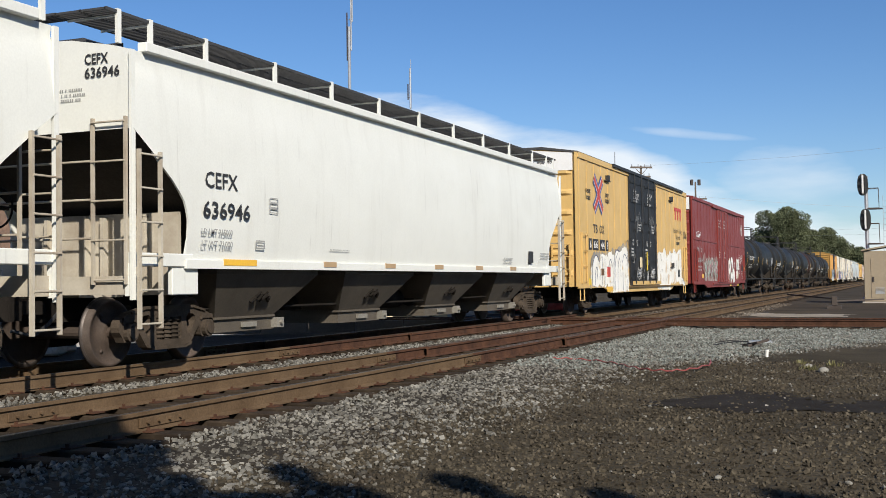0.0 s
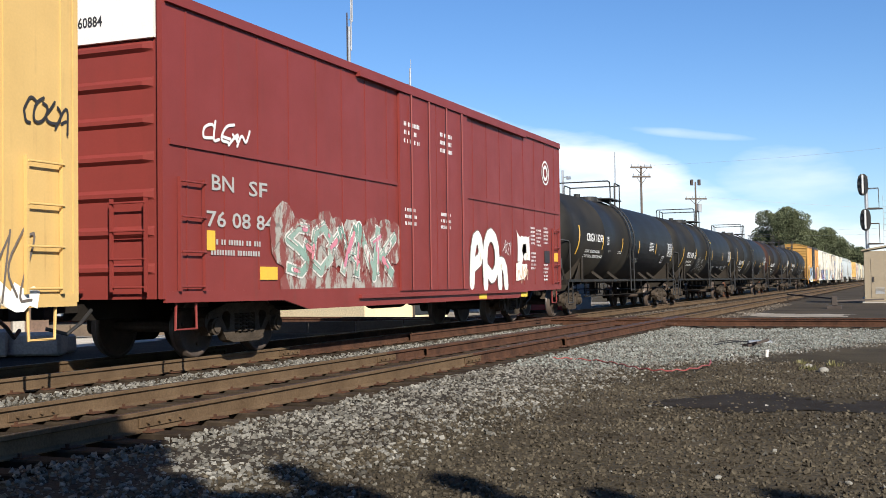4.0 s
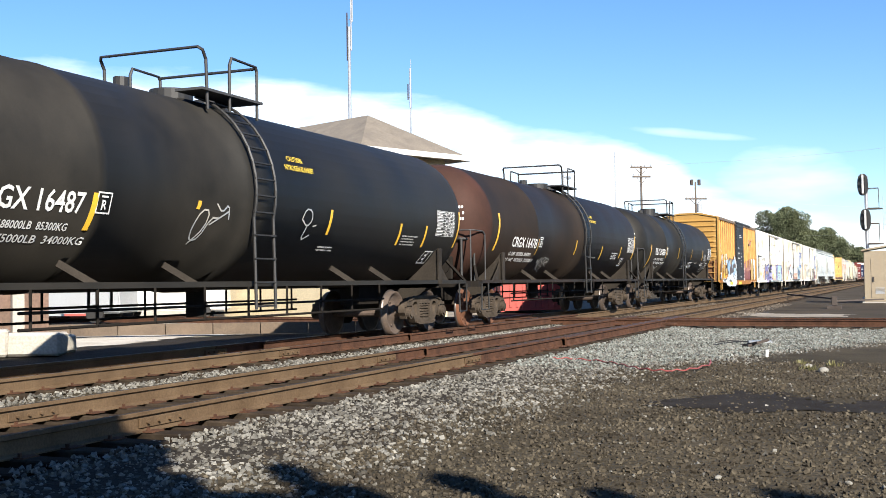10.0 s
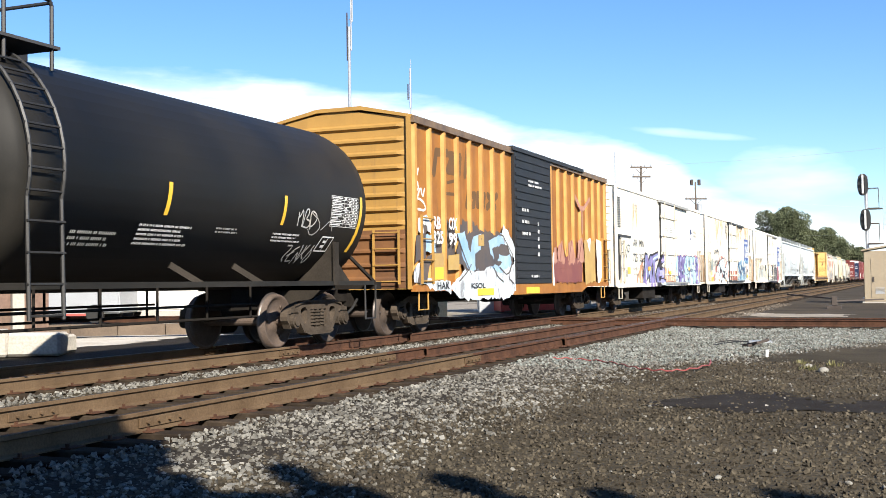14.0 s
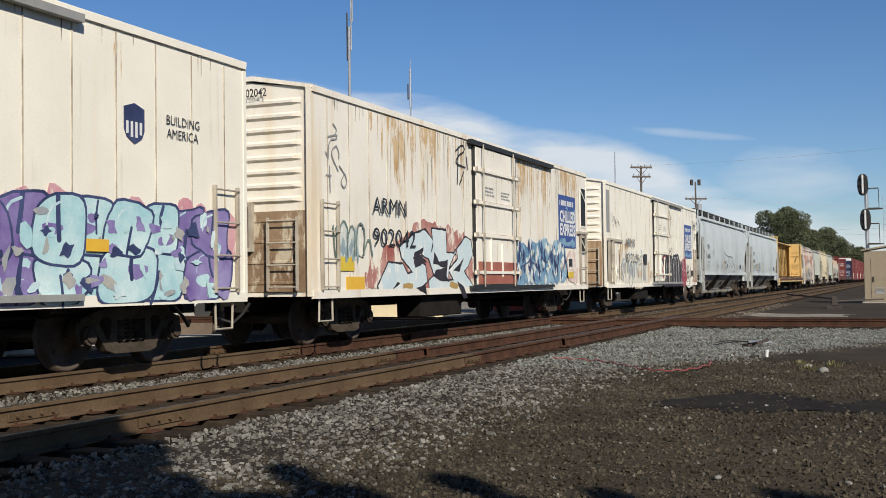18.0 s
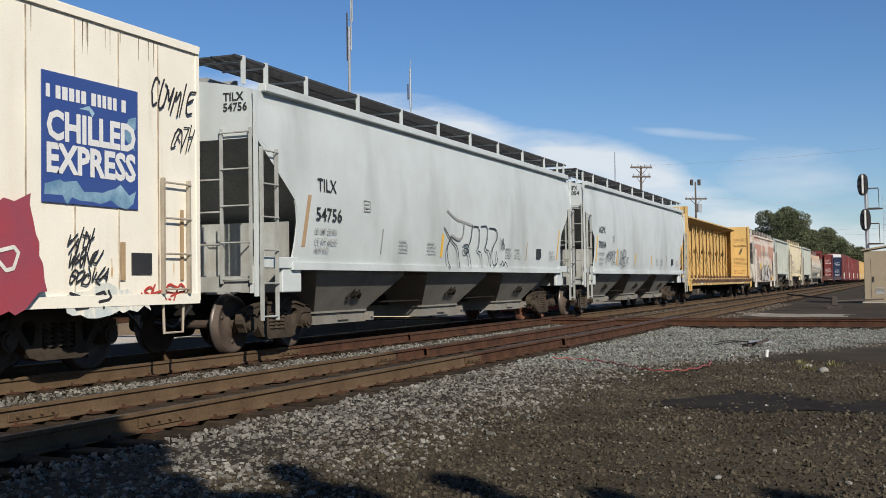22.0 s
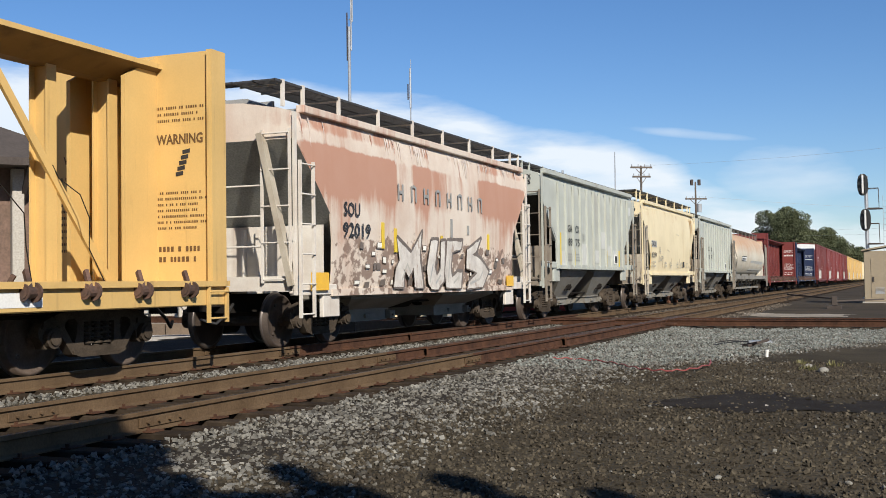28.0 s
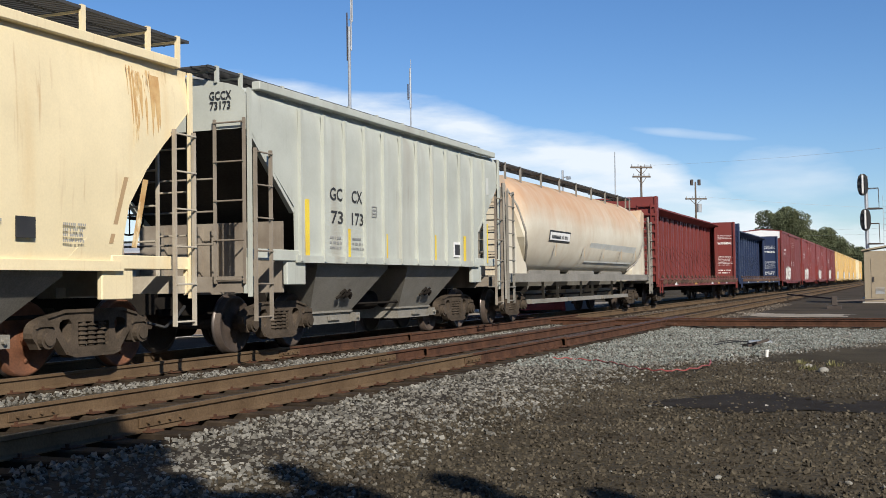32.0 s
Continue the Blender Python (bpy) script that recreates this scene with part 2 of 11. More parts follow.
# ---------------------------------------------------------------- ground and tracks
HEAD = 0.18            # rail head above the ties
FAR_X, NEAR_X = -10.605, -7.07
FAR_RISE = 0.05        # the far line lies a little higher
SPEED = 10.15
CROSS_Y = 31.9         # where the crossing line meets the near track
LOT = surface("lot_gravel", (0.30, 0.265, 0.215), (0.20, 0.175, 0.14), 0.95, 0, 0.5, 0.4, 20, 0.6, spec=0.08)
PALE = surface("pale_concrete", (0.42, 0.39, 0.34), (0.30, 0.28, 0.24), 0.9, 0, 0.5, 0.3, 20, 0.4)
SHADE_GROUND = surface("damp_cinders", (0.030, 0.025, 0.020), (0.018, 0.015, 0.012), 0.9, 0, 1.5, 0.4, 24, 0.8, bump_dist=0.02, spec=0.08)
TAN_WALL = surface("tan_wall", (0.66, 0.56, 0.36), (0.55, 0.46, 0.3), 0.85, 0, 1.0, 0.25, 20, 0.2, 0.25, (0.4, 0.34, 0.22))
SHINGLE = surface("roof_shingle", (0.20, 0.17, 0.13), (0.13, 0.11, 0.09), 0.9, 0, 1.5, 0.35, 12, 0.6)
OLD_SHINGLE = surface("old_dark_shingle", (0.075, 0.060, 0.050), (0.045, 0.037, 0.032), 0.9, 0, 1.5, 0.35, 12, 0.6)
WHITEWASH = surface("bleached_concrete", (0.56, 0.52, 0.45), (0.40, 0.36, 0.30), 0.9, 0, 0.9, 0.4, 16, 0.5, spec=0.1)
DARK_WOOD = surface("dark_timber", (0.07, 0.055, 0.045), (0.04, 0.03, 0.026), 0.85, 0, 1.5, 0.4, 20, 0.4)
BRICK = surface("brown_brick", (0.16, 0.10, 0.075), (0.10, 0.07, 0.05), 0.9, 0, 2.0, 0.4, 14, 0.4)
GALV = surface("galvanised", (0.46, 0.47, 0.48), (0.34, 0.35, 0.36), 0.45, 0.7, 2.0, 0.3, 40, 0.1)
HUT_TAN = surface("beige_steel", (0.30, 0.245, 0.165), (0.24, 0.195, 0.135), 0.6, 0, 1.0, 0.25, 30, 0.08, 0.2, (0.3, 0.22, 0.14))
POLE_WOOD = surface("pole_wood", (0.13, 0.10, 0.08), (0.08, 0.065, 0.05), 0.9, 0, 2.0, 0.4, 20, 0.4)
RED_CABLE = surface("red_cable", (0.26, 0.055, 0.05), (0.2, 0.06, 0.05), 0.5, 0, 3, 0.2, 40, 0.02)
LEAF = surface("leaf", (0.105, 0.118, 0.062), (0.062, 0.074, 0.040), 0.7, 0, 0.35, 0.5, 10, 0.05, island=0.28, spec=0.15)
DUST = surface("dusty_dirt", (0.070, 0.057, 0.042), (0.040, 0.033, 0.025), 0.95, 0, 0.25, 0.5, 16, 0.6, spec=0.05)
DUST_STONE = surface("dusty_stone", (0.13, 0.108, 0.085), (0.07, 0.058, 0.046), 0.95, 0, 1.0, 0.4, 30, 0.4, island=0.4, spec=0.05)
WEED = surface("dry_weed", (0.15, 0.14, 0.065), (0.10, 0.095, 0.045), 0.8, 0, 3, 0.4, 20, 0.05, island=0.3, spec=0.1)
BARK = surface("bark", (0.10, 0.08, 0.06), (0.06, 0.05, 0.04), 0.9, 0, 3, 0.4, 20, 0.6)
GLASS_DARK = surface("dark_window", (0.03, 0.035, 0.04), (0.05, 0.05, 0.05), 0.1, 0, 2, 0.2, 20, 0.0)
RED_STEEL = surface("red_container", (0.42, 0.06, 0.045), (0.34, 0.06, 0.05), 0.55, 0, 1, 0.3, 30, 0.08, 0.2)
LENS = surface("lamp_glass", (0.05, 0.05, 0.06), (0.08, 0.08, 0.08), 0.15, 0, 2, 0.2, 20, 0.0)
GREYSTEEL = surface("grey_panel", (0.34, 0.36, 0.38), (0.28, 0.29, 0.3), 0.6, 0, 1, 0.3, 30, 0.05)


def cross_y(x):
    """The crossing line runs almost square to the tracks."""
    return CROSS_Y - 0.104 * (x - NEAR_X)


def ground_height(x, y):
    h = -0.07
    for c in (FAR_X, NEAR_X):
        d = abs(x - c)
        if d < 1.2:
            return (FAR_RISE if c == FAR_X else 0) - 0.085
        h = max(h, (FAR_RISE if c == FAR_X else 0) - 0.02 - 0.06 * max(0.0, d - 1.3))
    return h


def ground_z(x, y):
    """The ground sheet's own height: sampled on its 0.4 m grid."""
    def at(a, b):
        near = abs(a) < 35 and -10 < b < 100
        return ground_height(a, b) + (noise.noise(Vector((a * 0.7, b * 0.7, 0))) * 0.022 if near else 0)
    gx, gy = (x + 30) / .4, y / .4
    i, j = math.floor(gx), math.floor(gy)
    fx, fy = gx - i, gy - j
    x0, y0 = -30 + i * .4, j * .4
    return (at(x0, y0) * (1 - fx) + at(x0 + .4, y0) * fx) * (1 - fy) + (at(x0, y0 + .4) * (1 - fx) + at(x0 + .4, y0 + .4) * fx) * fy


def build_ground():
    bm = bmesh.new()
    xs = sorted({-3000, -800, -300, -120, -60, -40} | {round(-30 + i * 0.4, 2) for i in range(90)} | {12, 20, 40, 120, 300, 800, 3000})
    ys = sorted({-3000, -800, -200, -60, -20, -8} | {round(i * 0.4, 2) for i in range(0, 120)} | {55, 65, 80, 100, 130, 200, 350, 700, 1500, 3000})
    grid = []
    for x in xs:
        col = []
        for y in ys:
            near = abs(x) < 35 and -10 < y < 100
            z = ground_height(x, y) + (noise.noise(Vector((x * 0.7, y * 0.7, 0))) * 0.022 if near else 0)
            col.append(bm.verts.new((x, y, z)))
        grid.append(col)
    for i in range(len(xs) - 1):
        for j in range(len(ys) - 1):
            bm.faces.new((grid[i][j], grid[i + 1][j], grid[i + 1][j + 1], grid[i][j + 1]))
    tagged(part("ground", bm, GROUND), "brown dirt and gravel ground beside the tracks", "ground", kind="structure")


def ragged(name, mat, label, pts, z, seed, jag=0.12, n=8, cell=0.06):
    """A thin patch with an uneven outline lying on the ground."""
    rng = random.Random(seed)
    out = []
    for (x0, y0), (x1, y1) in zip(pts, pts[1:] + pts[:1]):
        for k in range(n):
            f = k / n
            out.append((x0 + (x1 - x0) * f + rng.uniform(-jag, jag), y0 + (y1 - y0) * f + rng.uniform(-jag, jag)))
    def inside(px, py):
        hit = False
        for (xa, ya), (xb, yb) in zip(out, out[1:] + out[:1]):
            if (ya > py) != (yb > py) and px < (xb - xa) * (py - ya) / (yb - ya) + xa:
                hit = not hit
        return hit

    bm = bmesh.new()
    made = {}
    xa, ya = min(p[0] for p in out), min(p[1] for p in out)
    nx, ny = int((max(p[0] for p in out) - xa) / cell) + 1, int((max(p[1] for p in out) - ya) / cell) + 1

    def vert(i, j):
        if (i, j) not in made:
            px, py = xa + i * cell, ya + j * cell
            made[i, j] = bm.verts.new((px, py, ground_z(px, py) + z))
        return made[i, j]

    for i in range(nx):
        for j in range(ny):
            if inside(xa + (i + .5) * cell, ya + (j + .5) * cell):
                bm.faces.new((vert(i, j), vert(i + 1, j), vert(i + 1, j + 1), vert(i, j + 1)))
    ob = part(name, bm, mat)
    return tagged(ob, label, "ground patch", kind="structure")


def rail_profile(w=0.072):
    h = HEAD
    return [(-.07, 0), (.07, 0), (.07, .012), (.012, .03), (.012, h - .045), (w / 2, h - .035), (w / 2, h - .005), (w / 2 - .008, h), (-w / 2 + .008, h), (-w / 2, h - .005), (-w / 2, h - .035), (-.012, h - .045), (-.012, .03), (-.07, .012)]


def rail(parent, x0, y0, x1, y1, mat, name="rail", up=0.0):
    d = Vector((x1 - x0, y1 - y0, 0))
    n = Vector((d.y, -d.x, 0)).normalized()
    bm = bmesh.new()
    prof = rail_profile()
    a = [(x0 + n.x * p, y0 + n.y * p, z + up) for p, z in prof]
    b = [(x1 + n.x * p, y1 + n.y * p, z + up) for p, z in prof]
    loft(bm, [a, b])
    ob = part(name, bm, mat, parent)
    ob.data.materials.append(RAILHEAD)
    for p in ob.data.polygons:
        if p.normal.z > 0.9 and p.center.z > HEAD + up - 0.02:
            p.material_index = 1
    return ob


def tie_mesh():
    bm = bmesh.new()
    box(bm, -1.3, 1.3, -.115, .115, -.17, 0, .012)
    me = bpy.data.meshes.new("tie")
    bm.to_mesh(me)
    bm.free()
    me.materials.append(TIE)
    return me


def joint_mesh():
    bm = bmesh.new()
    box(bm, .016, .036, -.34, .34, .035, .125, .004)
    for y in (-.24, -.08, .08, .24):
        rod(bm, (.03, y, .08), (.062, y, .08), .016, 6)
    me = bpy.data.meshes.new("joint_bar")
    bm.to_mesh(me)
    bm.free()
    me.materials.append(RAIL)
    return me


def track(name, cx, label, y0=-14.0, y1=900.0, up=0.0):
    tr = thing(name, label, "railway track", "tracks", kind="structure")
    lo, hi = cross_y(cx) - 15.4, cross_y(cx) + 3.2
    for s in (-.752, .752):
        for a, b, m in ((y0, lo, RAIL), (lo + .01, hi, RAIL_RED), (hi + .01, y1, RAIL)):
            rail(tr, cx + s, a, cx + s, b, m, "rail", up)
        rail(tr, cx + s * .86, lo + 1.5, cx + s * .86, hi - .4, RAIL_RED, "guard_rail", up)
        rail(tr, cx + s * 1.13, lo + 5.0, cx + s * 1.13, hi - .6, RAIL_RED, "guard_rail", up)
    for s in (-.752, .752):
        for y in (lo, hi, 8.5):
            j = new("joint_bar", JOINT)
            j.parent = tr
            j.matrix_basis = pose(cx + s, y, up)
    rng = random.Random(int(-cx * 10))
    y = 2.0
    while y < 75:
        t = new("tie", TIE_MESH)
        t.parent = tr
        t.matrix_basis = pose(cx + rng.uniform(-.05, .05), y + rng.uniform(-.03, .03), up - .004 + rng.uniform(-.012, .008), 0, 0, rng.uniform(-1, 1))
        y += .52
    # spikes and tie plates catch light in the near stretch
    bm = bmesh.new()
    y = 2.0
    while y < 32:
        for s in (-.752, .752):
            box(bm, cx + s - .17, cx + s + .17, y - .09, y + .09, up + .002, up + .014)
            for q in (-.11, .11):
                box(bm, cx + s + q - .012, cx + s + q + .012, y - .06 * (1 if q > 0 else -1) - .012, y - .06 * (1 if q > 0 else -1) + .012, up + .01, up + .045)
        y += .52
    ob = part("tie_plate", bm, RAIL_RED, tr)
    tagged(ob, kind="stuff")
    bm = bmesh.new()
    y = 75.0
    while y < 300:
        box(bm, cx - 1.3, cx + 1.3, y - .115, y + .115, up - .17, up)
        y += .52
    tagged(part("far_ties", bm, TIE, tr), kind="stuff")
    return tr


def crossing_track():
    tr = thing("crossing_track", "rusty track that crosses both lines almost at right angles", "railway track", "tracks", kind="structure")
    for off in (0.0, 1.505):
        for xa, xb in ((-60, FAR_X - .80), (FAR_X - .70, FAR_X + .70), (FAR_X + .80, NEAR_X - .80), (NEAR_X - .70, NEAR_X + .70), (NEAR_X + .80, 40)):
            rail(tr, xa, cross_y(xa) + off, xb, cross_y(xb) + off, RAIL_RED)
        for xa, xb in ((FAR_X - 2.2, NEAR_X + 2.0),):
            rail(tr, xa, cross_y(xa) + off + (.12 if off == 0 else -.12), xb, cross_y(xb) + off + (.12 if off == 0 else -.12), RAIL_RED, "guard_rail")
    rng = random.Random(4)
    x = NEAR_X + 1.6
    while x < 9:
        t = new("tie", TIE_MESH)
        t.parent = tr
        t.matrix_basis = pose(x, cross_y(x) + .75 + rng.uniform(-.06, .06), -.01 + rng.uniform(-.015, .01), 0, 0, 84 + rng.uniform(-2, 2))
        x += .55
    # heavy castings where the rails meet
    for c in (FAR_X, NEAR_X):
        for s in (-.752, .752):
            for off in (0, 1.505):
                bm = bmesh.new()
                x = c + s
                box(bm, x - .42, x + .42, cross_y(x) + off - .42, cross_y(x) + off + .42, .0, .09, .02)
                part("frog_casting", bm, RAIL_RED, tr)
    return tr


# stones as one mesh of many small rough blocks
def stones(name, mat, label, region, n, lo, hi, seed, z=0.0, sink=0.35):
    rng = np.random.default_rng(seed)
    pts = region(rng, n)
    n = len(pts)
    base = np.array([(-1, -1, -1), (1, -1, -1), (1, 1, -1), (-1, 1, -1), (-1, -1, 1), (1, -1, 1), (1, 1, 1), (-1, 1, 1)], float) * .5
    shape = base[None] * (1 + rng.uniform(-.45, .25, (n, 8, 3)))
    size = lo + (hi - lo) * rng.random((n, 1, 1)) ** 2.2
    shape = shape * size * rng.uniform((.7, .7, .45), (1.25, 1.25, .85), (n, 1, 3))
    q = rng.normal(size=(n, 4))
    q[:, 1:3] *= .45
    q /= np.linalg.norm(q, axis=1)[:, None]
    w, x, y, zq = q.T
    R = np.stack([1 - 2 * (y * y + zq * zq), 2 * (x * y - zq * w), 2 * (x * zq + y * w), 2 * (x * y + zq * w), 1 - 2 * (x * x + zq * zq), 2 * (y * zq - x * w), 2 * (x * zq - y * w), 2 * (y * zq + x * w), 1 - 2 * (x * x + y * y)], 1).reshape(n, 3, 3)
    v = np.einsum("nij,nkj->nki", R, shape)
    gz = np.array([ground_height(px, py) + noise.noise(Vector((px * 0.7, py * 0.7, 0))) * 0.022 for px, py in pts])
    v[:, :, 0] += pts[:, 0][:, None]
    v[:, :, 1] += pts[:, 1][:, None]
    v[:, :, 2] += (gz + z + size[:, 0, 0] * (.5 - sink))[:, None]
    faces = np.array([(0, 3, 2, 1), (4, 5, 6, 7), (0, 1, 5, 4), (1, 2, 6, 5), (2, 3, 7, 6), (3, 0, 4, 7)])
    f = (faces[None] + (np.arange(n) * 8)[:, None, None]).reshape(-1, 4)
    me = bpy.data.meshes.new(name)
    me.from_pydata(v.reshape(-1, 3).tolist(), [], f.tolist())
    me.materials.append(mat)
    ob = new(name, me)
    return tagged(ob, label, "stones", kind="stuff")


def band(x0, x1, y0, y1, keep=None, power=1.0):
    def region(rng, n):
        p = np.stack([rng.uniform(x0, x1, n), y0 + (y1 - y0) * rng.random(n) ** power], 1)
        if keep is not None:
            p = p[np.array([keep(a, b, rng.random()) for a, b in p])]
        return p
    return region


def ballast_edge(y):
    """How far the grey stones reach out from the near track."""
    return interp_y(y, [(0, -4.2), (6.2, -3.9), (9, -3.9), (12, -4.0), (15.5, -4.0), (17.5, -3.4), (20, -2.6), (24, -1.0), (27, 1.5), (31, 3.0)])


def interp_y(x, tab):
    for (a, b), (c, d) in zip(tab, tab[1:]):
        if x <= c:
            return b + (d - b) * (x - a) / (c - a)
    return tab[-1][1]


build_ground()
TIE_MESH, JOINT = tie_mesh(), joint_mesh()
track("track_far", FAR_X, "railway track with brown rails that carries the train", up=FAR_RISE)
track("track_near", NEAR_X, "empty railway track with rusty brown rails in grey ballast")
crossing_track()
# flat dark patch that stands in for a shadow on the dirt
ragged("dark_cinder_patch", SHADE_GROUND, "dark patch on the dirt painted in for a shadow", [(-2.75, 12.1), (-2.0, 11.75), (-1.2, 11.65), (-.4, 11.9), (.1, 12.1), (-.1, 13.0), (-.75, 12.85), (-1.3, 13.6), (-1.9, 13.9), (-2.2, 13.0)], 0.010, 5, .22)
# dark fines with the shade between the stones put into their colour
BED = surface("dark_ballast_fines", (0.050, 0.043, 0.034), (0.028, 0.024, 0.020), 0.95, 0, 1.2, 0.4, 30, 0.8, bump_dist=0.02, spec=0.05)
ragged("ballast_bed", BED, "fines between the ballast stones, darkened for the shade of the gaps", [(-6.3, 4.6), (-4.6, 4.6), (-4.3, 9), (-4.4, 15.5), (-3.8, 17.5), (-2.9, 20), (-1.4, 24), (1.0, 27), (2.4, 31), (-6.3, 31)], 0.004, 19, .25, 8, .2)
ragged("pale_lot", LOT, "pale sunlit concrete lot behind the tracks", [(-17.3, 0), (-17.2, 26), (-16.6, 34), (-15.6, 70), (-29.5, 75), (-29.5, 0)], 0.005, 6, .25, 12, .4)
# dark strip where the train's shadow falls, with that shade put into its colour
ragged("cinder_shoulder", SHADE_GROUND, "black strip behind the far track, painted in for the train's shadow", [(-12.6, 0), (-12.5, 30), (-12.6, 62), (-15.4, 62), (-17.0, 34), (-17.5, 24), (-17.5, 0)], 0.009, 9, .2, 12, .3)
ragged("dirt_lot", DUST, "tan dusty dirt beyond the crossing tracks", [(-12.6, 34.2), (3.5, 34.2), (9, 60), (9, 220), (-12.6, 220)], 0.02, 17, .6, 12, .5)
ragged("access_road", LOT, "pale gravel strip beside the near track", [(-5.2, 41.0), (-2.0, 40.0), (-1.6, 43.5), (-5.4, 44.5)], 0.032, 7, .25, 8, .2)


ragged("bleached_strip", WHITEWASH, "bleached white concrete strip along the lot's edge", [(-17.6, 12.0), (-17.7, 17.0), (-17.5, 21.5), (-17.6, 25.0), (-17.8, 29.0), (-19.4, 31.0), (-20.4, 26.0), (-20.4, 20.0), (-20.0, 12.0)], 0.016, 27, .35, 10, .12)


def grey_keep(a, b, r):
    return a < ballast_edge(b) + (r - .5) * 1.6


def fresh_keep(a, b, r):
    return b > 16.9 + 2.2 * max(0.0, a + 4.2) + (r - .5) * 2.2 and a > -5.7 + (r - .5) * .5


def brown_keep(a, b, r):
    return a > ballast_edge(b) - .9 + (r - .5) * 1.4 and not (((a + 1.35) / 1.2) ** 2 + ((b - 12.6) / .9) ** 2 < 1 and r < .8)


stones("ballast_stones", STONE, "loose grey ballast stones beside the near track", band(-6.25, 2.0, 5.0, 31.2, grey_keep), 80000, .015, .048, 1)
stones("track_ballast", STONE, "grey ballast stones between the two tracks", band(-9.7, -7.95, 5.0, 31.0), 14000, .020, .05, 2)
stones("crib_stones", PEBBLE, "brown dusty stones between the ties of the near track", band(-7.75, -6.4, 4.0, 31.0), 9000, .02, .055, 3, -.01)
stones("dirt_pebbles", PEBBLE, "small brown pebbles scattered over the dirt", band(-5.0, 1.2, 5.2, 19.0, brown_keep, 1.3), 38000, .010, .036, 4)
stones("pale_pebbles", STONE, "scattered pale pebbles on the dirt", band(-5.0, 1.2, 5.2, 19.5, brown_keep), 1500, .010, .034, 5)
stones("fresh_ballast", FRESH, "clean grey-green ballast spread before the crossing", band(-5.9, 2.0, 16.6, 31.3, fresh_keep), 17000, .022, .055, 8, .012)
stones("far_ballast", DUST_STONE, "dusty brown stones beyond the crossing", band(-9.2, -5.2, 34.5, 60.0), 7000, .04, .09, 6)


# ---------------------------------------------------------------- loose things on the ground
def smooth_path(pts):
    for _ in range(2):
        out = [pts[0]]
        for (a, b), (c, d) in zip(pts, pts[1:]):
            out += [(a * .75 + c * .25, b * .75 + d * .25), (a * .25 + c * .75, b * .25 + d * .75)]
        pts = out + [pts[-1]]
    return pts


def red_cable():
    bm = bmesh.new()
    pts = [(-5.43, 18.04), (-5.15, 18.25), (-4.75, 18.1), (-4.3, 17.6), (-3.95, 17.0), (-3.6, 16.45), (-3.3, 16.2), (-3.0, 16.25), (-2.85, 16.7), (-2.75, 17.6), (-2.9, 18.4)]
    pipe(bm, [(x, y, ground_height(x, y) + .05 + .015 * math.sin(i * 2)) for i, (x, y) in enumerate(smooth_path(pts))], .011, 6)
    tagged(part("red_cable", bm, RED_CABLE), "faded red cable lying loosely on the ballast", "cable")


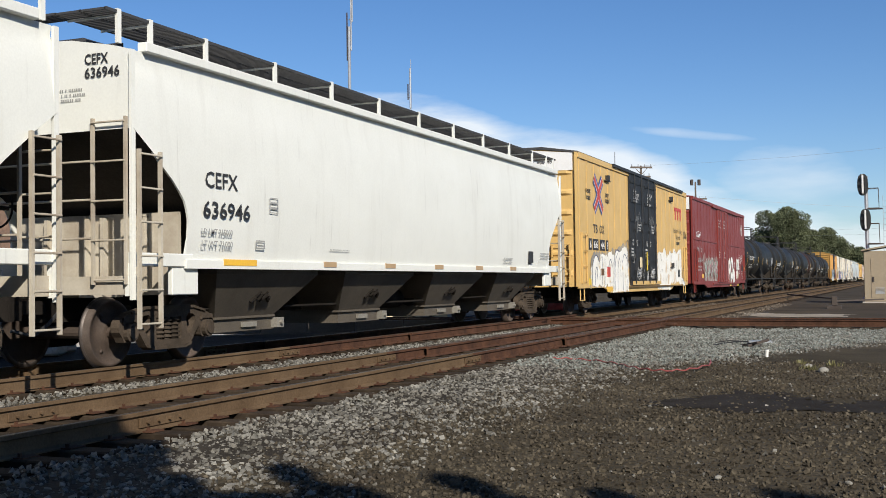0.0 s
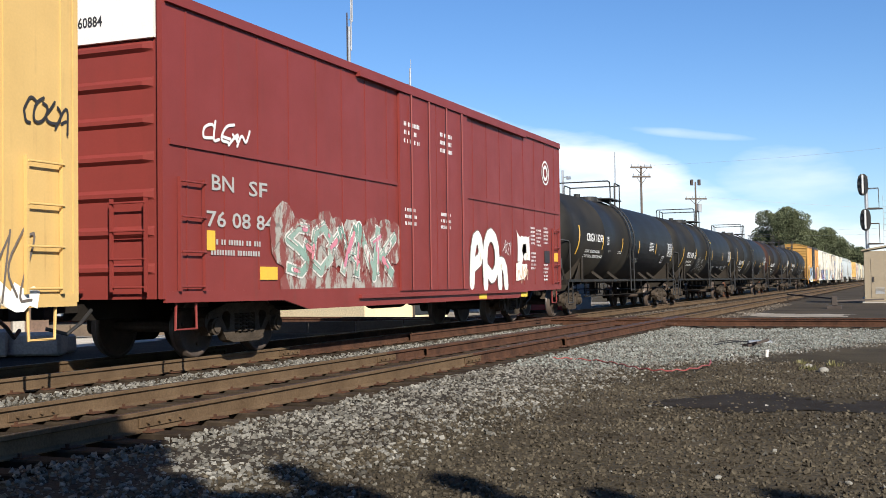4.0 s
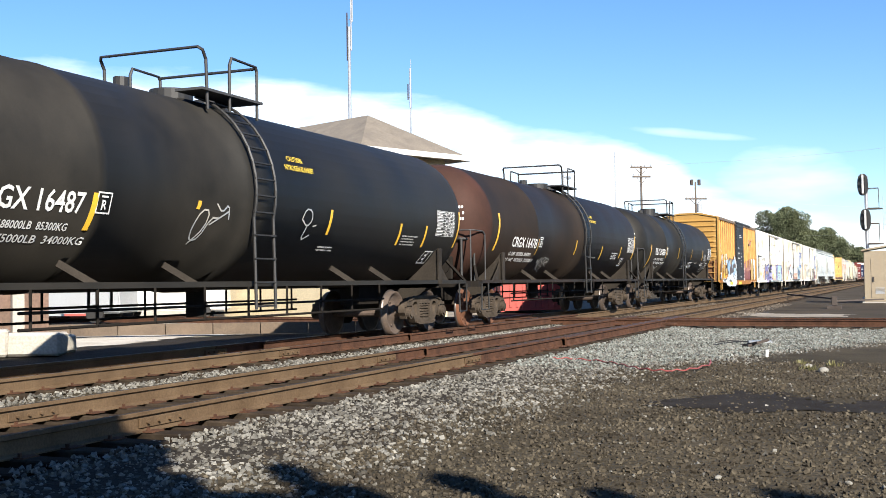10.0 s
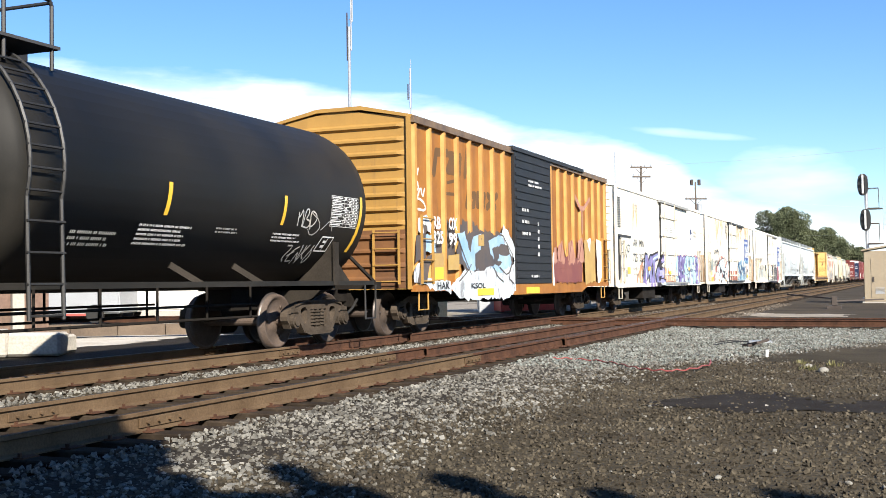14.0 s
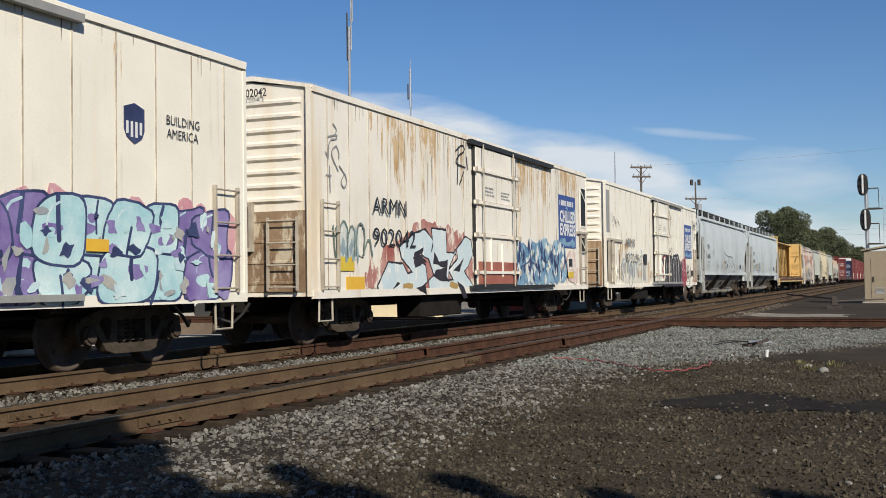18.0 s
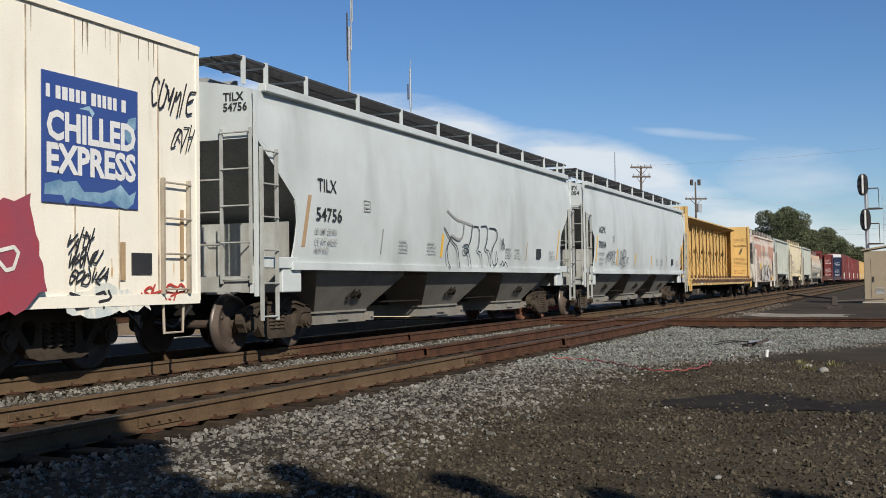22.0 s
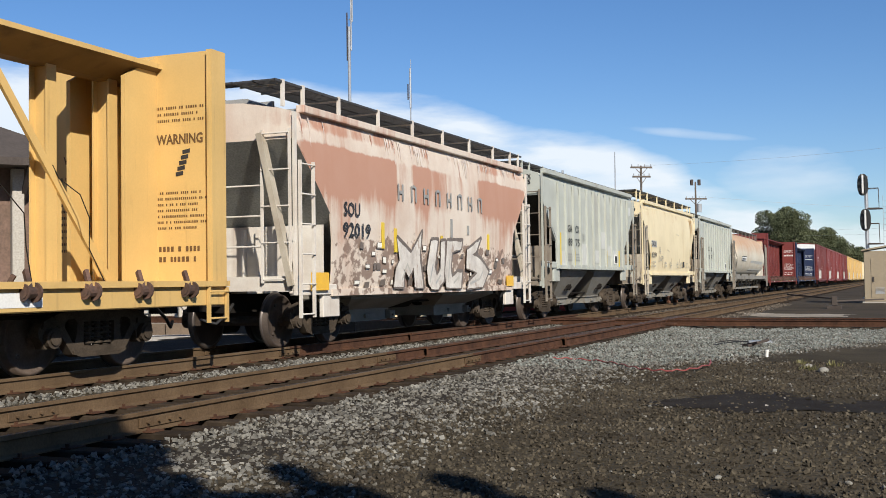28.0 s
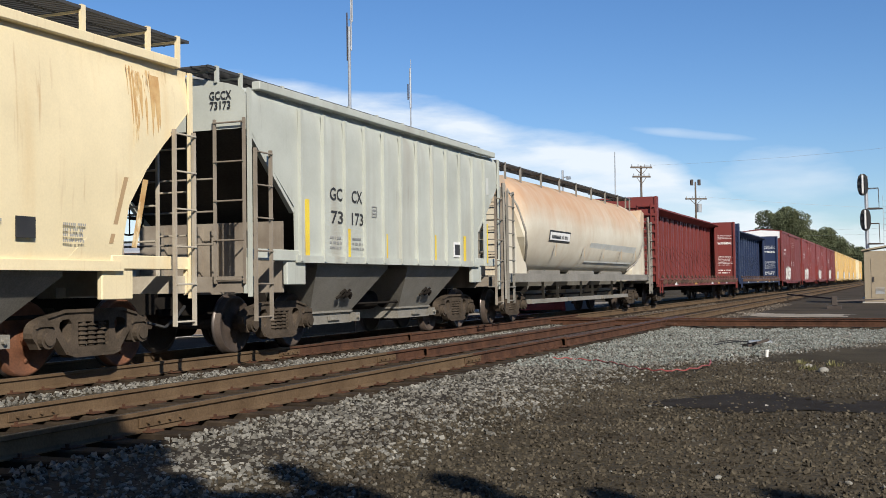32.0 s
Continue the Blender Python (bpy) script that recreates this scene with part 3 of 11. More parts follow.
def pvc_stub():
    th = thing("pipe_stub", "short white plastic pipe standing in the gravel", "pipe", m=pose(-2.2, 20.1, -.07))
    bm = bmesh.new()
    rod(bm, (0, 0, 0), (.008, 0, .10), .030, 14)
    part("pipe", bm, WHITE, th)
    bm = bmesh.new()
    rod(bm, (.008, 0, .095), (.009, 0, .125), .038, 14)
    part("collar", bm, WHITE, th)
    th = thing("junction_box", "low grey junction box with cables on the ballast", "junction box", m=pose(-2.75, 24.0, -.07, 0, 0, 12))
    bm = bmesh.new()
    box(bm, -.24, .24, -.1, .1, .02, .075, .015)
    part("box", bm, GALV, th)
    bm = bmesh.new()
    pipe(bm, [(-.24, 0, .06), (-.5, -.2, .07), (-.8, -.5, .05), (-1.0, -.9, .04)], .012, 6)
    pipe(bm, [(-.22, .05, .05), (-.6, .2, .07), (-.9, .1, .04)], .012, 6)
    part("cable", bm, BLACK, th)
    bm = bmesh.new()
    beam(bm, (-.75, -.5, .05), (-.2, -.25, .22), .09, .07)
    beam(bm, (-.9, -.2, .05), (-.45, -.6, .16), .08, .06)
    tagged(part("scrap_wood", bm, DARK_WOOD), "dark splintered pieces of old tie wood", "scrap wood").matrix_basis = pose(-2.30, 22.9, -.06) @ Matrix.Scale(.7, 4)
    bm = bmesh.new()
    bmesh.ops.create_icosphere(bm, subdivisions=2, radius=.16, matrix=Matrix.Diagonal((1.2, .9, .6, 1)))
    for v in bm.verts:
        v.co *= 1 + noise.noise(v.co * 6) * .25
    for (x, y, k) in ((-1.08, 17.1, .55), (-1.18, 7.71, .17), (-.35, 7.75, .15), (-1.35, 17.9, .4)):
        me = bpy.data.meshes.new("boulder")
        bm.to_mesh(me)
        me.materials.append(STONE)
        ob = new("boulder", me)
        ob.matrix_basis = pose(x, y, -.05, 0, 0, x * 90) @ Matrix.Scale(k, 4)
        tagged(ob, "rounded pale stone lying on the dirt", "stone", "stones on the dirt")
    bm.free()
    rng = random.Random(77)
    for x, y, n in ((-1.3, 17.4, 60), (-1.0, 18.3, 40), (-1.5, 18.6, 30)):
        bm = bmesh.new()
        for _ in range(n):
            a, ln, r0 = rng.uniform(0, 6.283), rng.uniform(.03, .11), rng.uniform(0, .16)
            px, py, lean = math.cos(a) * r0, math.sin(a) * r0, rng.uniform(.2, .8)
            tx, ty = px + math.cos(a) * ln * lean, py + math.sin(a) * ln * lean
            wx, wy = -math.sin(a) * .010, math.cos(a) * .010
            bm.faces.new([bm.verts.new(q) for q in ((px - wx, py - wy, 0), (px + wx, py + wy, 0), (tx, ty, ln))])
        tagged(part("weed", bm, WEED), "dry yellow-green weed tuft in the gravel", "weed", "weeds", "stuff").matrix_basis = pose(x, y, ground_z(x, y))
    # a switch stand and its rod
    th = thing("switch_stand", "low dark switch stand with a long throw rod", "switch stand", m=pose(-2.75, 52.0, -.07))
    bm = bmesh.new()
    box(bm, -.3, .3, -.2, .2, 0, .14)
    box(bm, -.12, .12, -.12, .12, .14, .55, .02)
    part("stand", bm, DARK_WOOD, th)
    bm = bmesh.new()
    beam(bm, (0, 0, .45), (-2.2, 2.5, .62), .07, .07)
    beam(bm, (0, 0, .35), (2.0, 1.5, .38), .09, .07)
    part("throw_lever", bm, DARK_WOOD, th)


red_cable()
pvc_stub()


# ---------------------------------------------------------------- buildings behind the train
def frame_at(origin, ax, ay):
    """A local frame with x along ax and y along ay on the ground."""
    ax, ay = Vector((*ax, 0)).normalized(), Vector((*ay, 0)).normalized()
    m = Matrix.Identity(4)
    m.col[0][:3], m.col[1][:3], m.col[2][:3], m.col[3][:3] = ax, ay, (0, 0, 1), origin
    return m


def window(parent, x, y, z, w, h, axis, wood):
    """A window in a wall: frame, pane and sill. axis y: the wall faces -y; x: the wall faces +x."""
    bm = bmesh.new()
    def b(a0, a1, z0, z1, d0, d1):
        if axis == "y":
            box(bm, x + a0, x + a1, y - d1, y - d0, z + z0, z + z1)
        else:
            box(bm, x + d0, x + d1, y + a0, y + a1, z + z0, z + z1)
    b(-w / 2 - .08, -w / 2, -.08, h + .08, .0, .06)
    b(w / 2, w / 2 + .08, -.08, h + .08, .0, .06)
    b(-w / 2, w / 2, h, h + .08, .0, .06)
    b(-w / 2, w / 2, h * .48, h * .54, .0, .05)
    fr = part("window", bm, wood, parent)
    bm = bmesh.new()
    b(-w / 2, w / 2, 0, h, .005, .02)
    part("pane", bm, GLASS_DARK, fr)
    bm = bmesh.new()
    b(-w / 2 - .15, w / 2 + .15, -.14, -.08, .0, .14)
    part("sill", bm, wood, fr)


def hip_house(name, label, m, lx, ly, eave, rise, over, wall, lower=None, windows=True):
    """A hipped-roof building: near corner of the eaves at the origin, eaves run lx along x and ly along y."""
    th = thing(name, label, "building", m=m)
    o = over
    for a, b, c, d in ((o, lx - o, o, o + .25), (o, lx - o, ly - o - .25, ly - o), (o, o + .25, o + .25, ly - o - .25), (lx - o - .25, lx - o, o + .25, ly - o - .25)):
        bm = bmesh.new()
        box(bm, a, b, c, d, -.1, eave + .1)
        part("wall", bm, wall, th)
    inset = min(lx, ly) / 2
    ridge = ((inset, ly / 2), (lx - inset, ly / 2)) if lx >= ly else ((lx / 2, inset), (lx / 2, ly - inset))
    bm = bmesh.new()
    c = [(0, 0), (lx, 0), (lx, ly), (0, ly)]
    lo = [bm.verts.new((*p, eave)) for p in c]
    hi = [bm.verts.new((*p, eave + .1)) for p in c]
    r = [bm.verts.new((*p, eave + rise)) for p in ridge]
    bm.faces.new(list(reversed(lo)))
    for i in range(4):
        bm.faces.new((lo[i], lo[(i + 1) % 4], hi[(i + 1) % 4], hi[i]))
    if lx >= ly:
        for q in ((hi[0], hi[1], r[1], r[0]), (hi[1], hi[2], r[1]), (hi[2], hi[3], r[0], r[1]), (hi[3], hi[0], r[0])):
            bm.faces.new(q)
    else:
        for q in ((hi[0], hi[1], r[0]), (hi[1], hi[2], r[1], r[0]), (hi[2], hi[3], r[1]), (hi[3], hi[0], r[0], r[1])):
            bm.faces.new(q)
    part("roof", bm, SHINGLE if wall is TAN_WALL else OLD_SHINGLE, th)
    bm = bmesh.new()
    for a, b, c2, d in ((-.05, lx + .05, -.05, 0), (-.05, lx + .05, ly, ly + .05), (-.05, 0, 0, ly), (lx, lx + .05, 0, ly)):
        box(bm, a, b, c2, d, eave - .04, eave + .16)
    part("gutter", bm, WHITE if wall is TAN_WALL else DARK_WOOD, th)
    return th


E2 = Vector((-0.37975, 0.92457))
R2 = Vector((0.925, 0.380))


def spot(side, depth):
    """A place on the ground so far to the side of the view's axis and so deep along it."""
    p = E2 * depth + R2 * side
    return Vector((p.x, p.y, 0))


near_corner = spot(-2.92, 40.0)
left_corner, right_corner = spot(-11.0, 47.9), spot(1.13, 43.9)
ax = (left_corner - near_corner).normalized()
ay = (right_corner - near_corner).normalized()
depot = hip_house("depot", "two-storey depot with a hipped shingle roof and pale walls", frame_at(near_corner, (right_corner - near_corner).xy, (left_corner - near_corner).xy), 5.7, 11.3, 6.15, 1.85, .7, TAN_WALL)
for k in range(3):
    window(depot, 1.4 + 1.45 * k, .7, 3.9, .8, 1.3, "y", WHITE)
for k, (xx, w, h) in enumerate(((1.6, .9, .9), (3.6, .8, 1.9))):
    window(depot, xx, .7, .75 if k == 0 else .1, w, h, "y", DARK_WOOD)
station = hip_house("station", "old brick station with dark deep-eaved roof", frame_at(spot(-9.0, 30.0), (-.80, .60), (-.60, -.80)), 9.0, 16.0, 4.55, 2.3, 1.3, BRICK)
for k in range(5):
    bm = bmesh.new()
    y = .5 + 1.5 * k
    beam(bm, (.15, y, 4.5), (1.3, y, 3.6), .12, .12)
    part("eave_bracket", bm, DARK_WOOD, station)
for k in range(3):
    bm = bmesh.new()
    box(bm, .9 + .0, 1.2, 2.0 + 3.0 * k, 2.3 + 3.0 * k, 0, 4.5)
    part("porch_post", bm, PALE, station)


def pale_shed(side, depth, w, h, mat, name, label, turn=0.0, d=3.0, door=True):
    p = spot(side, depth)
    m = Matrix.Translation(p) @ Matrix.Rotation(math.atan2(R2.y, R2.x) + turn, 4, "Z")
    th = thing(name, label, "shed", m=m)
    bm = bmesh.new()
    box(bm, 0, w, 0, d, -.05, h)
    part("wall", bm, mat, th)
    bm = bmesh.new()
    prism(bm, [(-.2, h), (d + .2, h), (d + .2, h + .08), (d / 2, h + .5), (-.2, h + .08)], "x", -.2, w + .2)
    part("roof", bm, GREYSTEEL, th)
    if door:
        for k in range(max(1, int(w / 3.5))):
            bm = bmesh.new()
            box(bm, 1.0 + 3.2 * k, 1.9 + 3.2 * k, -.03, 0, .0, 1.9)
            part("door", bm, DARK_WOOD if k % 2 else GREYSTEEL, th)
    return th


pale_shed(-19.5, 52, 9.0, 2.9, PALE, "long_shed", "low pale shed behind the depot yard")
pale_shed(1.6, 50, 5.0, 2.6, GREYSTEEL, "steel_shed", "grey steel shed with plain doors")


def container(side, depth, w, mat, label):
    p = spot(side, depth)
    th = thing("container", label, "container", m=Matrix.Translation(p) @ Matrix.Rotation(math.atan2(R2.y, R2.x) + .25, 4, "Z"))
    bm = bmesh.new()
    box(bm, 0, w, 0, 2.4, .05, 2.55)
    part("shell", bm, mat, th)
    for k in range(int(w / .3)):
        bm = bmesh.new()
        box(bm, .1 + .3 * k, .22 + .3 * k, -.035, 0, .2, 2.4)
        part("corrugation", bm, mat, th)
    for x in (0, w - .15):
        for z in (0, 2.45):
            bm = bmesh.new()
            box(bm, x, x + .15, -.06, .1, z, z + .15)
            part("corner_casting", bm, mat, th)


container(2.5, 49, 3.0, RED_STEEL, "red steel container standing on the lot")
container(-17.0, 50.0, 2.6, RED_STEEL, "red steel container behind the station")


def parked_van(side, depth, mat, turn, label):
    p = spot(side, depth)
    th = thing("parked_van", label, "van", "parked vehicles", m=Matrix.Translation(p) @ Matrix.Rotation(math.atan2(R2.y, R2.x) + turn, 4, "Z"))
    bm = bmesh.new()
    prism(bm, [(0, .35), (0, 1.0), (.9, 1.15), (1.5, 1.95), (4.9, 2.0), (5.0, .35)], "y", 0, 1.85)
    bmesh.ops.bevel(bm, geom=bm.edges[:], offset=.06, segments=2, affect="EDGES")
    part("body", bm, mat, th)
    for x in (1.0, 4.0):
        for y in (-.02, 1.67):
            bm = bmesh.new()
            rod(bm, (x, y, .34), (x, y + .2, .34), .34, 18)
            w = part("wheel", bm, BLACK, th)
    for a, b in ((1.55, 2.5), (2.6, 4.7)):
        bm = bmesh.new()
        box(bm, a, b, -.012, 0, 1.2, 1.75)
        part("side_window", bm, GLASS_DARK, th)
    for y in (.1, 1.45):
        bm = bmesh.new()
        box(bm, -.03, .02, y, y + .3, .7, .9)
        part("headlight", bm, LENS, th)


parked_van(-13.6, 44, WHITE, .1, "white panel van parked on the lot")
parked_van(-17.0, 42, GREYSTEEL, -.1, "silver van parked on the lot")
parked_van(-5.0, 52, WHITE, .3, "white van parked beside the depot")


def concrete_blocks():
    for k, (s, d, w, t) in enumerate(((-9.8, 21.5, 1.3, .3), (-8.7, 22.0, 1.1, .05), (-9.3, 23.2, 1.5, -.2))):
        p = spot(s, d)
        th = thing("concrete_block", "pale broken concrete block on the lot", "concrete block", "concrete blocks", m=Matrix.Translation(p) @ Matrix.Rotation(math.atan2(R2.y, R2.x) + t, 4, "Z"))
        bm = bmesh.new()
        box(bm, 0, w, 0, .6, -.04, .5 - .08 * k, .05)
        for v in bm.verts:
            v.co += Vector((noise.noise(v.co * 3), noise.noise(v.co * 3 + Vector((5, 0, 0))), 0)) * .05
        part("block", bm, PALE, th)


concrete_blocks()


def lot_kerb():
    for k in range(9):
        a, b = spot(-11.5 + 1.3 * k, 30.6), spot(-11.5 + 1.3 * k + 1.27, 30.6)
        bm = bmesh.new()
        beam(bm, (a.x, a.y, .14), (b.x, b.y, .14), .22, .30)
        tagged(part("parking_kerb", bm, KERB), "weathered brown timber kerb along the lot", "kerb", "kerbs along the lot")


KERB = surface("brown_kerb", (0.13, 0.095, 0.065), (0.08, 0.06, 0.045), 0.9, 0, 1.5, 0.4, 24, 0.4, per_object=0.2)
lot_kerb()


# ---------------------------------------------------------------- masts, poles, signal
def mast(name, x, y, top, r0, r1, label, whips=()):
    th = thing(name, label, "antenna mast", m=pose(x, y, 0))
    bm = bmesh.new()
    rod(bm, (0, 0, -.1), (0, 0, top), r0, 10, r1)
    part("tube", bm, GALV, th)
    for k, (dx, z0, z1, r) in enumerate(whips):
        bm = bmesh.new()
        rod(bm, (dx, 0, z0), (dx, 0, z1), r, 8)
        rod(bm, (0, 0, z0 + .1), (dx, 0, z0 + .1), .02, 6)
        part("whip", bm, GALV if k % 2 == 0 else DARK_WOOD, th)
    return th


def world_at(px, depth, z):
    """The spot at a share px of half the picture's width from the middle, so deep."""
    return spot(px * depth * 0.3976, depth)


a = world_at((622 - 784) / 784, 46, 0)
mast("antenna_mast", a.x, a.y, 12.0, .09, .06, "tall pale antenna mast behind the depot", ((.10, 11.0, 15.5, .035), (-.09, 10.6, 12.6, .03), (.16, 12.2, 13.4, .025)))
a = world_at((730 - 784) / 784, 50, 0)
mast("whip_mast", a.x, a.y, 9.3, .04, .03, "slim mast with a dark whip antenna", ((.0, 9.2, 11.0, .05), (-.12, 9.6, 10.3, .03), (.03, 10.9, 11.4, .015)))
a = world_at((1091 - 784) / 784, 120, 0)
mast("thin_mast", a.x, a.y, 15.2, .12, .05, "thin distant antenna mast")
a = world_at((998 - 784) / 784, 60, 0)
cp = mast("camera_pole", a.x, a.y, 7.3, .08, .06, "grey pole with a small camera arm")
bm = bmesh.new()
beam(bm, (0, 0, 6.9), (.3, 0, 6.95), .05, .05)
box(bm, .22, .42, -.1, .1, 6.8, 6.95)
part("camera_arm", bm, GALV, cp)


def utility_pole(px, depth, top, arms, label, extra=False):
    a = world_at((px - 784) / 784, depth, 0)
    m = Matrix.Translation(a) @ Matrix.Rotation(math.atan2(R2.y, R2.x) + .15, 4, "Z")
    th = thing("utility_pole", label, "utility pole", "utility poles", m=m)
    bm = bmesh.new()
    rod(bm, (0, 0, -.2), (0, 0, top), .12, 10, .08)
    part("pole", bm, POLE_WOOD, th)
    for z, w in arms:
        bm = bmesh.new()
        box(bm, -w, w, -.16, -.06, z - .07, z + .07)
        beam(bm, (-w * .6, -.1, z), (0, -.1, z - .6), .04, .04)
        beam(bm, (w * .6, -.1, z), (0, -.1, z - .6), .04, .04)
        arm = part("crossarm", bm, POLE_WOOD, th)
        for k in range(4):
            bm = bmesh.new()
            x = -w + .1 + (2 * w - .2) * k / 3
            rod(bm, (x, -.11, z + .07), (x, -.11, z + .25), .045, 8)
            part("insulator", bm, GREYSTEEL, arm)
    if extra:
        for s in (-1, 1):
            bm = bmesh.new()
            rod(bm, (s * .38, 0, top - .35), (s * .38, 0, top + .22), .16, 12)
            part("floodlight", bm, DARK_WOOD, th)
        bm = bmesh.new()
        rod(bm, (.35, 0, top - 3.0), (.35, 0, top - 2.2), .25, 12)
        part("transformer", bm, GREYSTEEL, th)
    return a


p1 = utility_pole(1137, 90, 10.6, ((10.45, .9), (9.7, .75)), "wooden utility pole with two crossarms")
p2 = utility_pole(1233, 110, 11.0, ((9.3, 1.1),), "wooden utility pole with floodlights and one crossarm", True)


def wire(a, b, sag, r=.02):
    bm = bmesh.new()
    a, b = Vector(a), Vector(b)
    pts = [a.lerp(b, f) - Vector((0, 0, sag * 4 * f * (1 - f))) for f in np.linspace(0, 1, 15)]
    pipe(bm, pts, r, 4)
    tagged(part("overhead_wire", bm, GREYSTEEL), "thin grey overhead wire", "wire", "overhead wires")


wire(p1 + Vector((.3, 0, 10.6)), (14.0, 76, 10.7), .5, .008)
wire(p2 + Vector((.5, 0, 9.5)), (40.0, 190, 11.2), 1.2, .013)
wire((-30, 210, 10.2), (45, 150, 9.0), .8, .013)
wire((-30, 213, 9.4), (45, 152, 8.2), .8, .013)


def signal_mast():
    th = thing("signal_mast", "railway signal mast with two black signal heads and a ladder", "railway signal", m=pose(-1.66, 65.0, -.07))
    bm = bmesh.new()
    rod(bm, (0, 0, 0), (0, 0, 6.9), .10, 12)
    box(bm, -.3, .3, -.3, .3, 0, .3)
    part("mast", bm, GALV, th)
    for z, hx in ((6.42, -.16), (4.50, -.06)):
        bm = bmesh.new()
        n = 24
        outline = [(hx + .28 * math.copysign(abs(math.cos(a)) ** .8, math.cos(a)), z + .60 * math.copysign(abs(math.sin(a)) ** .8, math.sin(a))) for a in (2 * math.pi * k / n for k in range(n))]
        prism(bm, outline, "y", -.30, -.26)
        head = part("signal_head", bm, BLACK, th, "tall oval black backboard")
        bm = bmesh.new()
        box(bm, hx - .12, hx + .12, -.26, -.02, z - .5, z + .5, .03)
        part("lamp_case", bm, GALV, head)
        for k in (-.33, 0, .33):
            bm = bmesh.new()
            ring = [(hx + math.cos(q) * .13, z + k + math.sin(q) * .13) for q in np.linspace(-.5, math.pi + .5, 12)]
            prism(bm, ring + [(hx + (x - hx) * .88, zz - .012) for x, zz in reversed(ring)], "y", -.56, -.30)
            part("hood", bm, BLACK, head)
            bm = bmesh.new()
            rod(bm, (hx, -.30, z + k), (hx, -.325, z + k), .10, 14)
            part("lens", bm, LENS, head)
        bm = bmesh.new()
        box(bm, hx - .05, hx + .05, -.60, -.565, z - .50, z + .52, .02)
        part("pale_stripe", bm, WHITE, head, "pale upright tube before the lamps")
        bm = bmesh.new()
        for yy in (-.25, .35):
            pipe(bm, [(.08, yy, z - .20), (.62, yy, z - .20), (.64, yy, z - 1.28), (.08, yy, z - 1.28)], .022, 6)
        box(bm, .05, .82, -.3, .4, z - 1.34, z - 1.29)
        part("platform", bm, DARK_WOOD, th, "small dark service platform with a rail")
    bm = bmesh.new()
    for xx in (.84, 1.08):
        rod(bm, (xx, .2, .1), (xx, .2, 5.8), .012, 6)
    for k in range(17):
        rod(bm, (.84, .2, .4 + .32 * k), (1.08, .2, .4 + .32 * k), .010, 6)
    part("ladder", bm, GALV, th)


def signal_hut():
    th = thing("signal_hut", "beige steel signal equipment hut with a shallow roof", "equipment hut", m=pose(-1.80, 62.4, -.07))
    bm = bmesh.new()
    box(bm, 0, 3.0, 0, 2.2, .1, 2.75, .02)
    part("cabinet", bm, HUT_TAN, th)
    bm = bmesh.new()
    prism(bm, [(-.12, 2.75), (1.5, 3.0), (3.12, 2.75), (3.12, 2.82), (1.5, 3.09), (-.12, 2.82)], "y", -.12, 2.32)
    part("roof", bm, HUT_TAN, th)
    bm = bmesh.new()
    box(bm, .35, 1.2, -.02, .0, .3, 2.35)
    door = part("door", bm, HUT_TAN, th)
    bm = bmesh.new()
    box(bm, .42, .50, -.07, -.02, 1.15, 1.4)
    part("handle", bm, DARK_WOOD, door)
    bm = bmesh.new()
    for k in range(6):
        box(bm, .55, 1.0, -.035, -.02, .5 + .06 * k, .53 + .06 * k)
    part("vent", bm, GREYSTEEL, door)
    bm = bmesh.new()
    box(bm, -.1, 3.1, -.1, 2.3, 0, .1)
    part("base", bm, PALE, th)


signal_mast()
signal_hut()


# ---------------------------------------------------------------- trees
def tree(x, y, h, spread, seed, leaves, size, label, trunk_h=.35, squash=.8, lobes=9, crowns=()):
    rng = random.Random(seed)
    th = thing("tree", label, "tree", "trees", m=pose(x, y, 0))
    bm = bmesh.new()
    r = h * .025
    rod(bm, (0, 0, -.2), (0, 0, h * trunk_h), r, 8, r * .75)
    cs = []
    for c, r2 in crowns:
        c = Vector(c)
        cs.append((c, r2))
        mid = Vector((c.x * .35, c.y * .35, h * trunk_h * .9 + c.z * .2))
        rod(bm, (0, 0, h * trunk_h * .85), mid, r * .5, 6, r * .3)
        rod(bm, mid, c, r * .3, 6, r * .1)
    for k in range(0 if crowns else lobes):
        a, rr = rng.uniform(0, 6.283), spread * rng.uniform(.15, .75)
        c = Vector((math.cos(a) * rr, math.sin(a) * rr, h * (trunk_h + (1 - trunk_h) * rng.uniform(.22, .84))))
        cs.append((c, spread * rng.uniform(.28, .5)))
        mid = Vector((c.x * .35, c.y * .35, h * trunk_h * .9 + c.z * .2))
        rod(bm, (0, 0, h * trunk_h * .85), mid, r * .6, 6, r * .4)
        rod(bm, mid, c, r * .4, 6, r * .12)
    part("trunk", bm, BARK, th)
    pts, faces = [], []
    for k in range(leaves):
        c, cr = rng.choice(cs)
        v = Vector((rng.gauss(0, 1), rng.gauss(0, 1), rng.gauss(0, 1))).normalized() * cr * rng.uniform(.35, 1.08) ** .6
        p = c + Vector((v.x, v.y, v.z * squash))
        s = size * rng.uniform(.5, 1.3)
        n = Vector((rng.uniform(-1, 1), rng.uniform(-1, 1), rng.uniform(-.4, 1))).normalized()
        t = n.orthogonal().normalized() * s
        b = n.cross(t).normalized() * s * .6
        i = len(pts)
        pts += [p - t, p + b, p + t, p - b]
        faces.append((i, i + 1, i + 2, i + 3))
    me = bpy.data.meshes.new("crown")
    me.from_pydata([tuple(p) for p in pts], [], faces)
    me.materials.append(LEAF)
    cr = new("crown", me)
    cr.parent = th
    return th


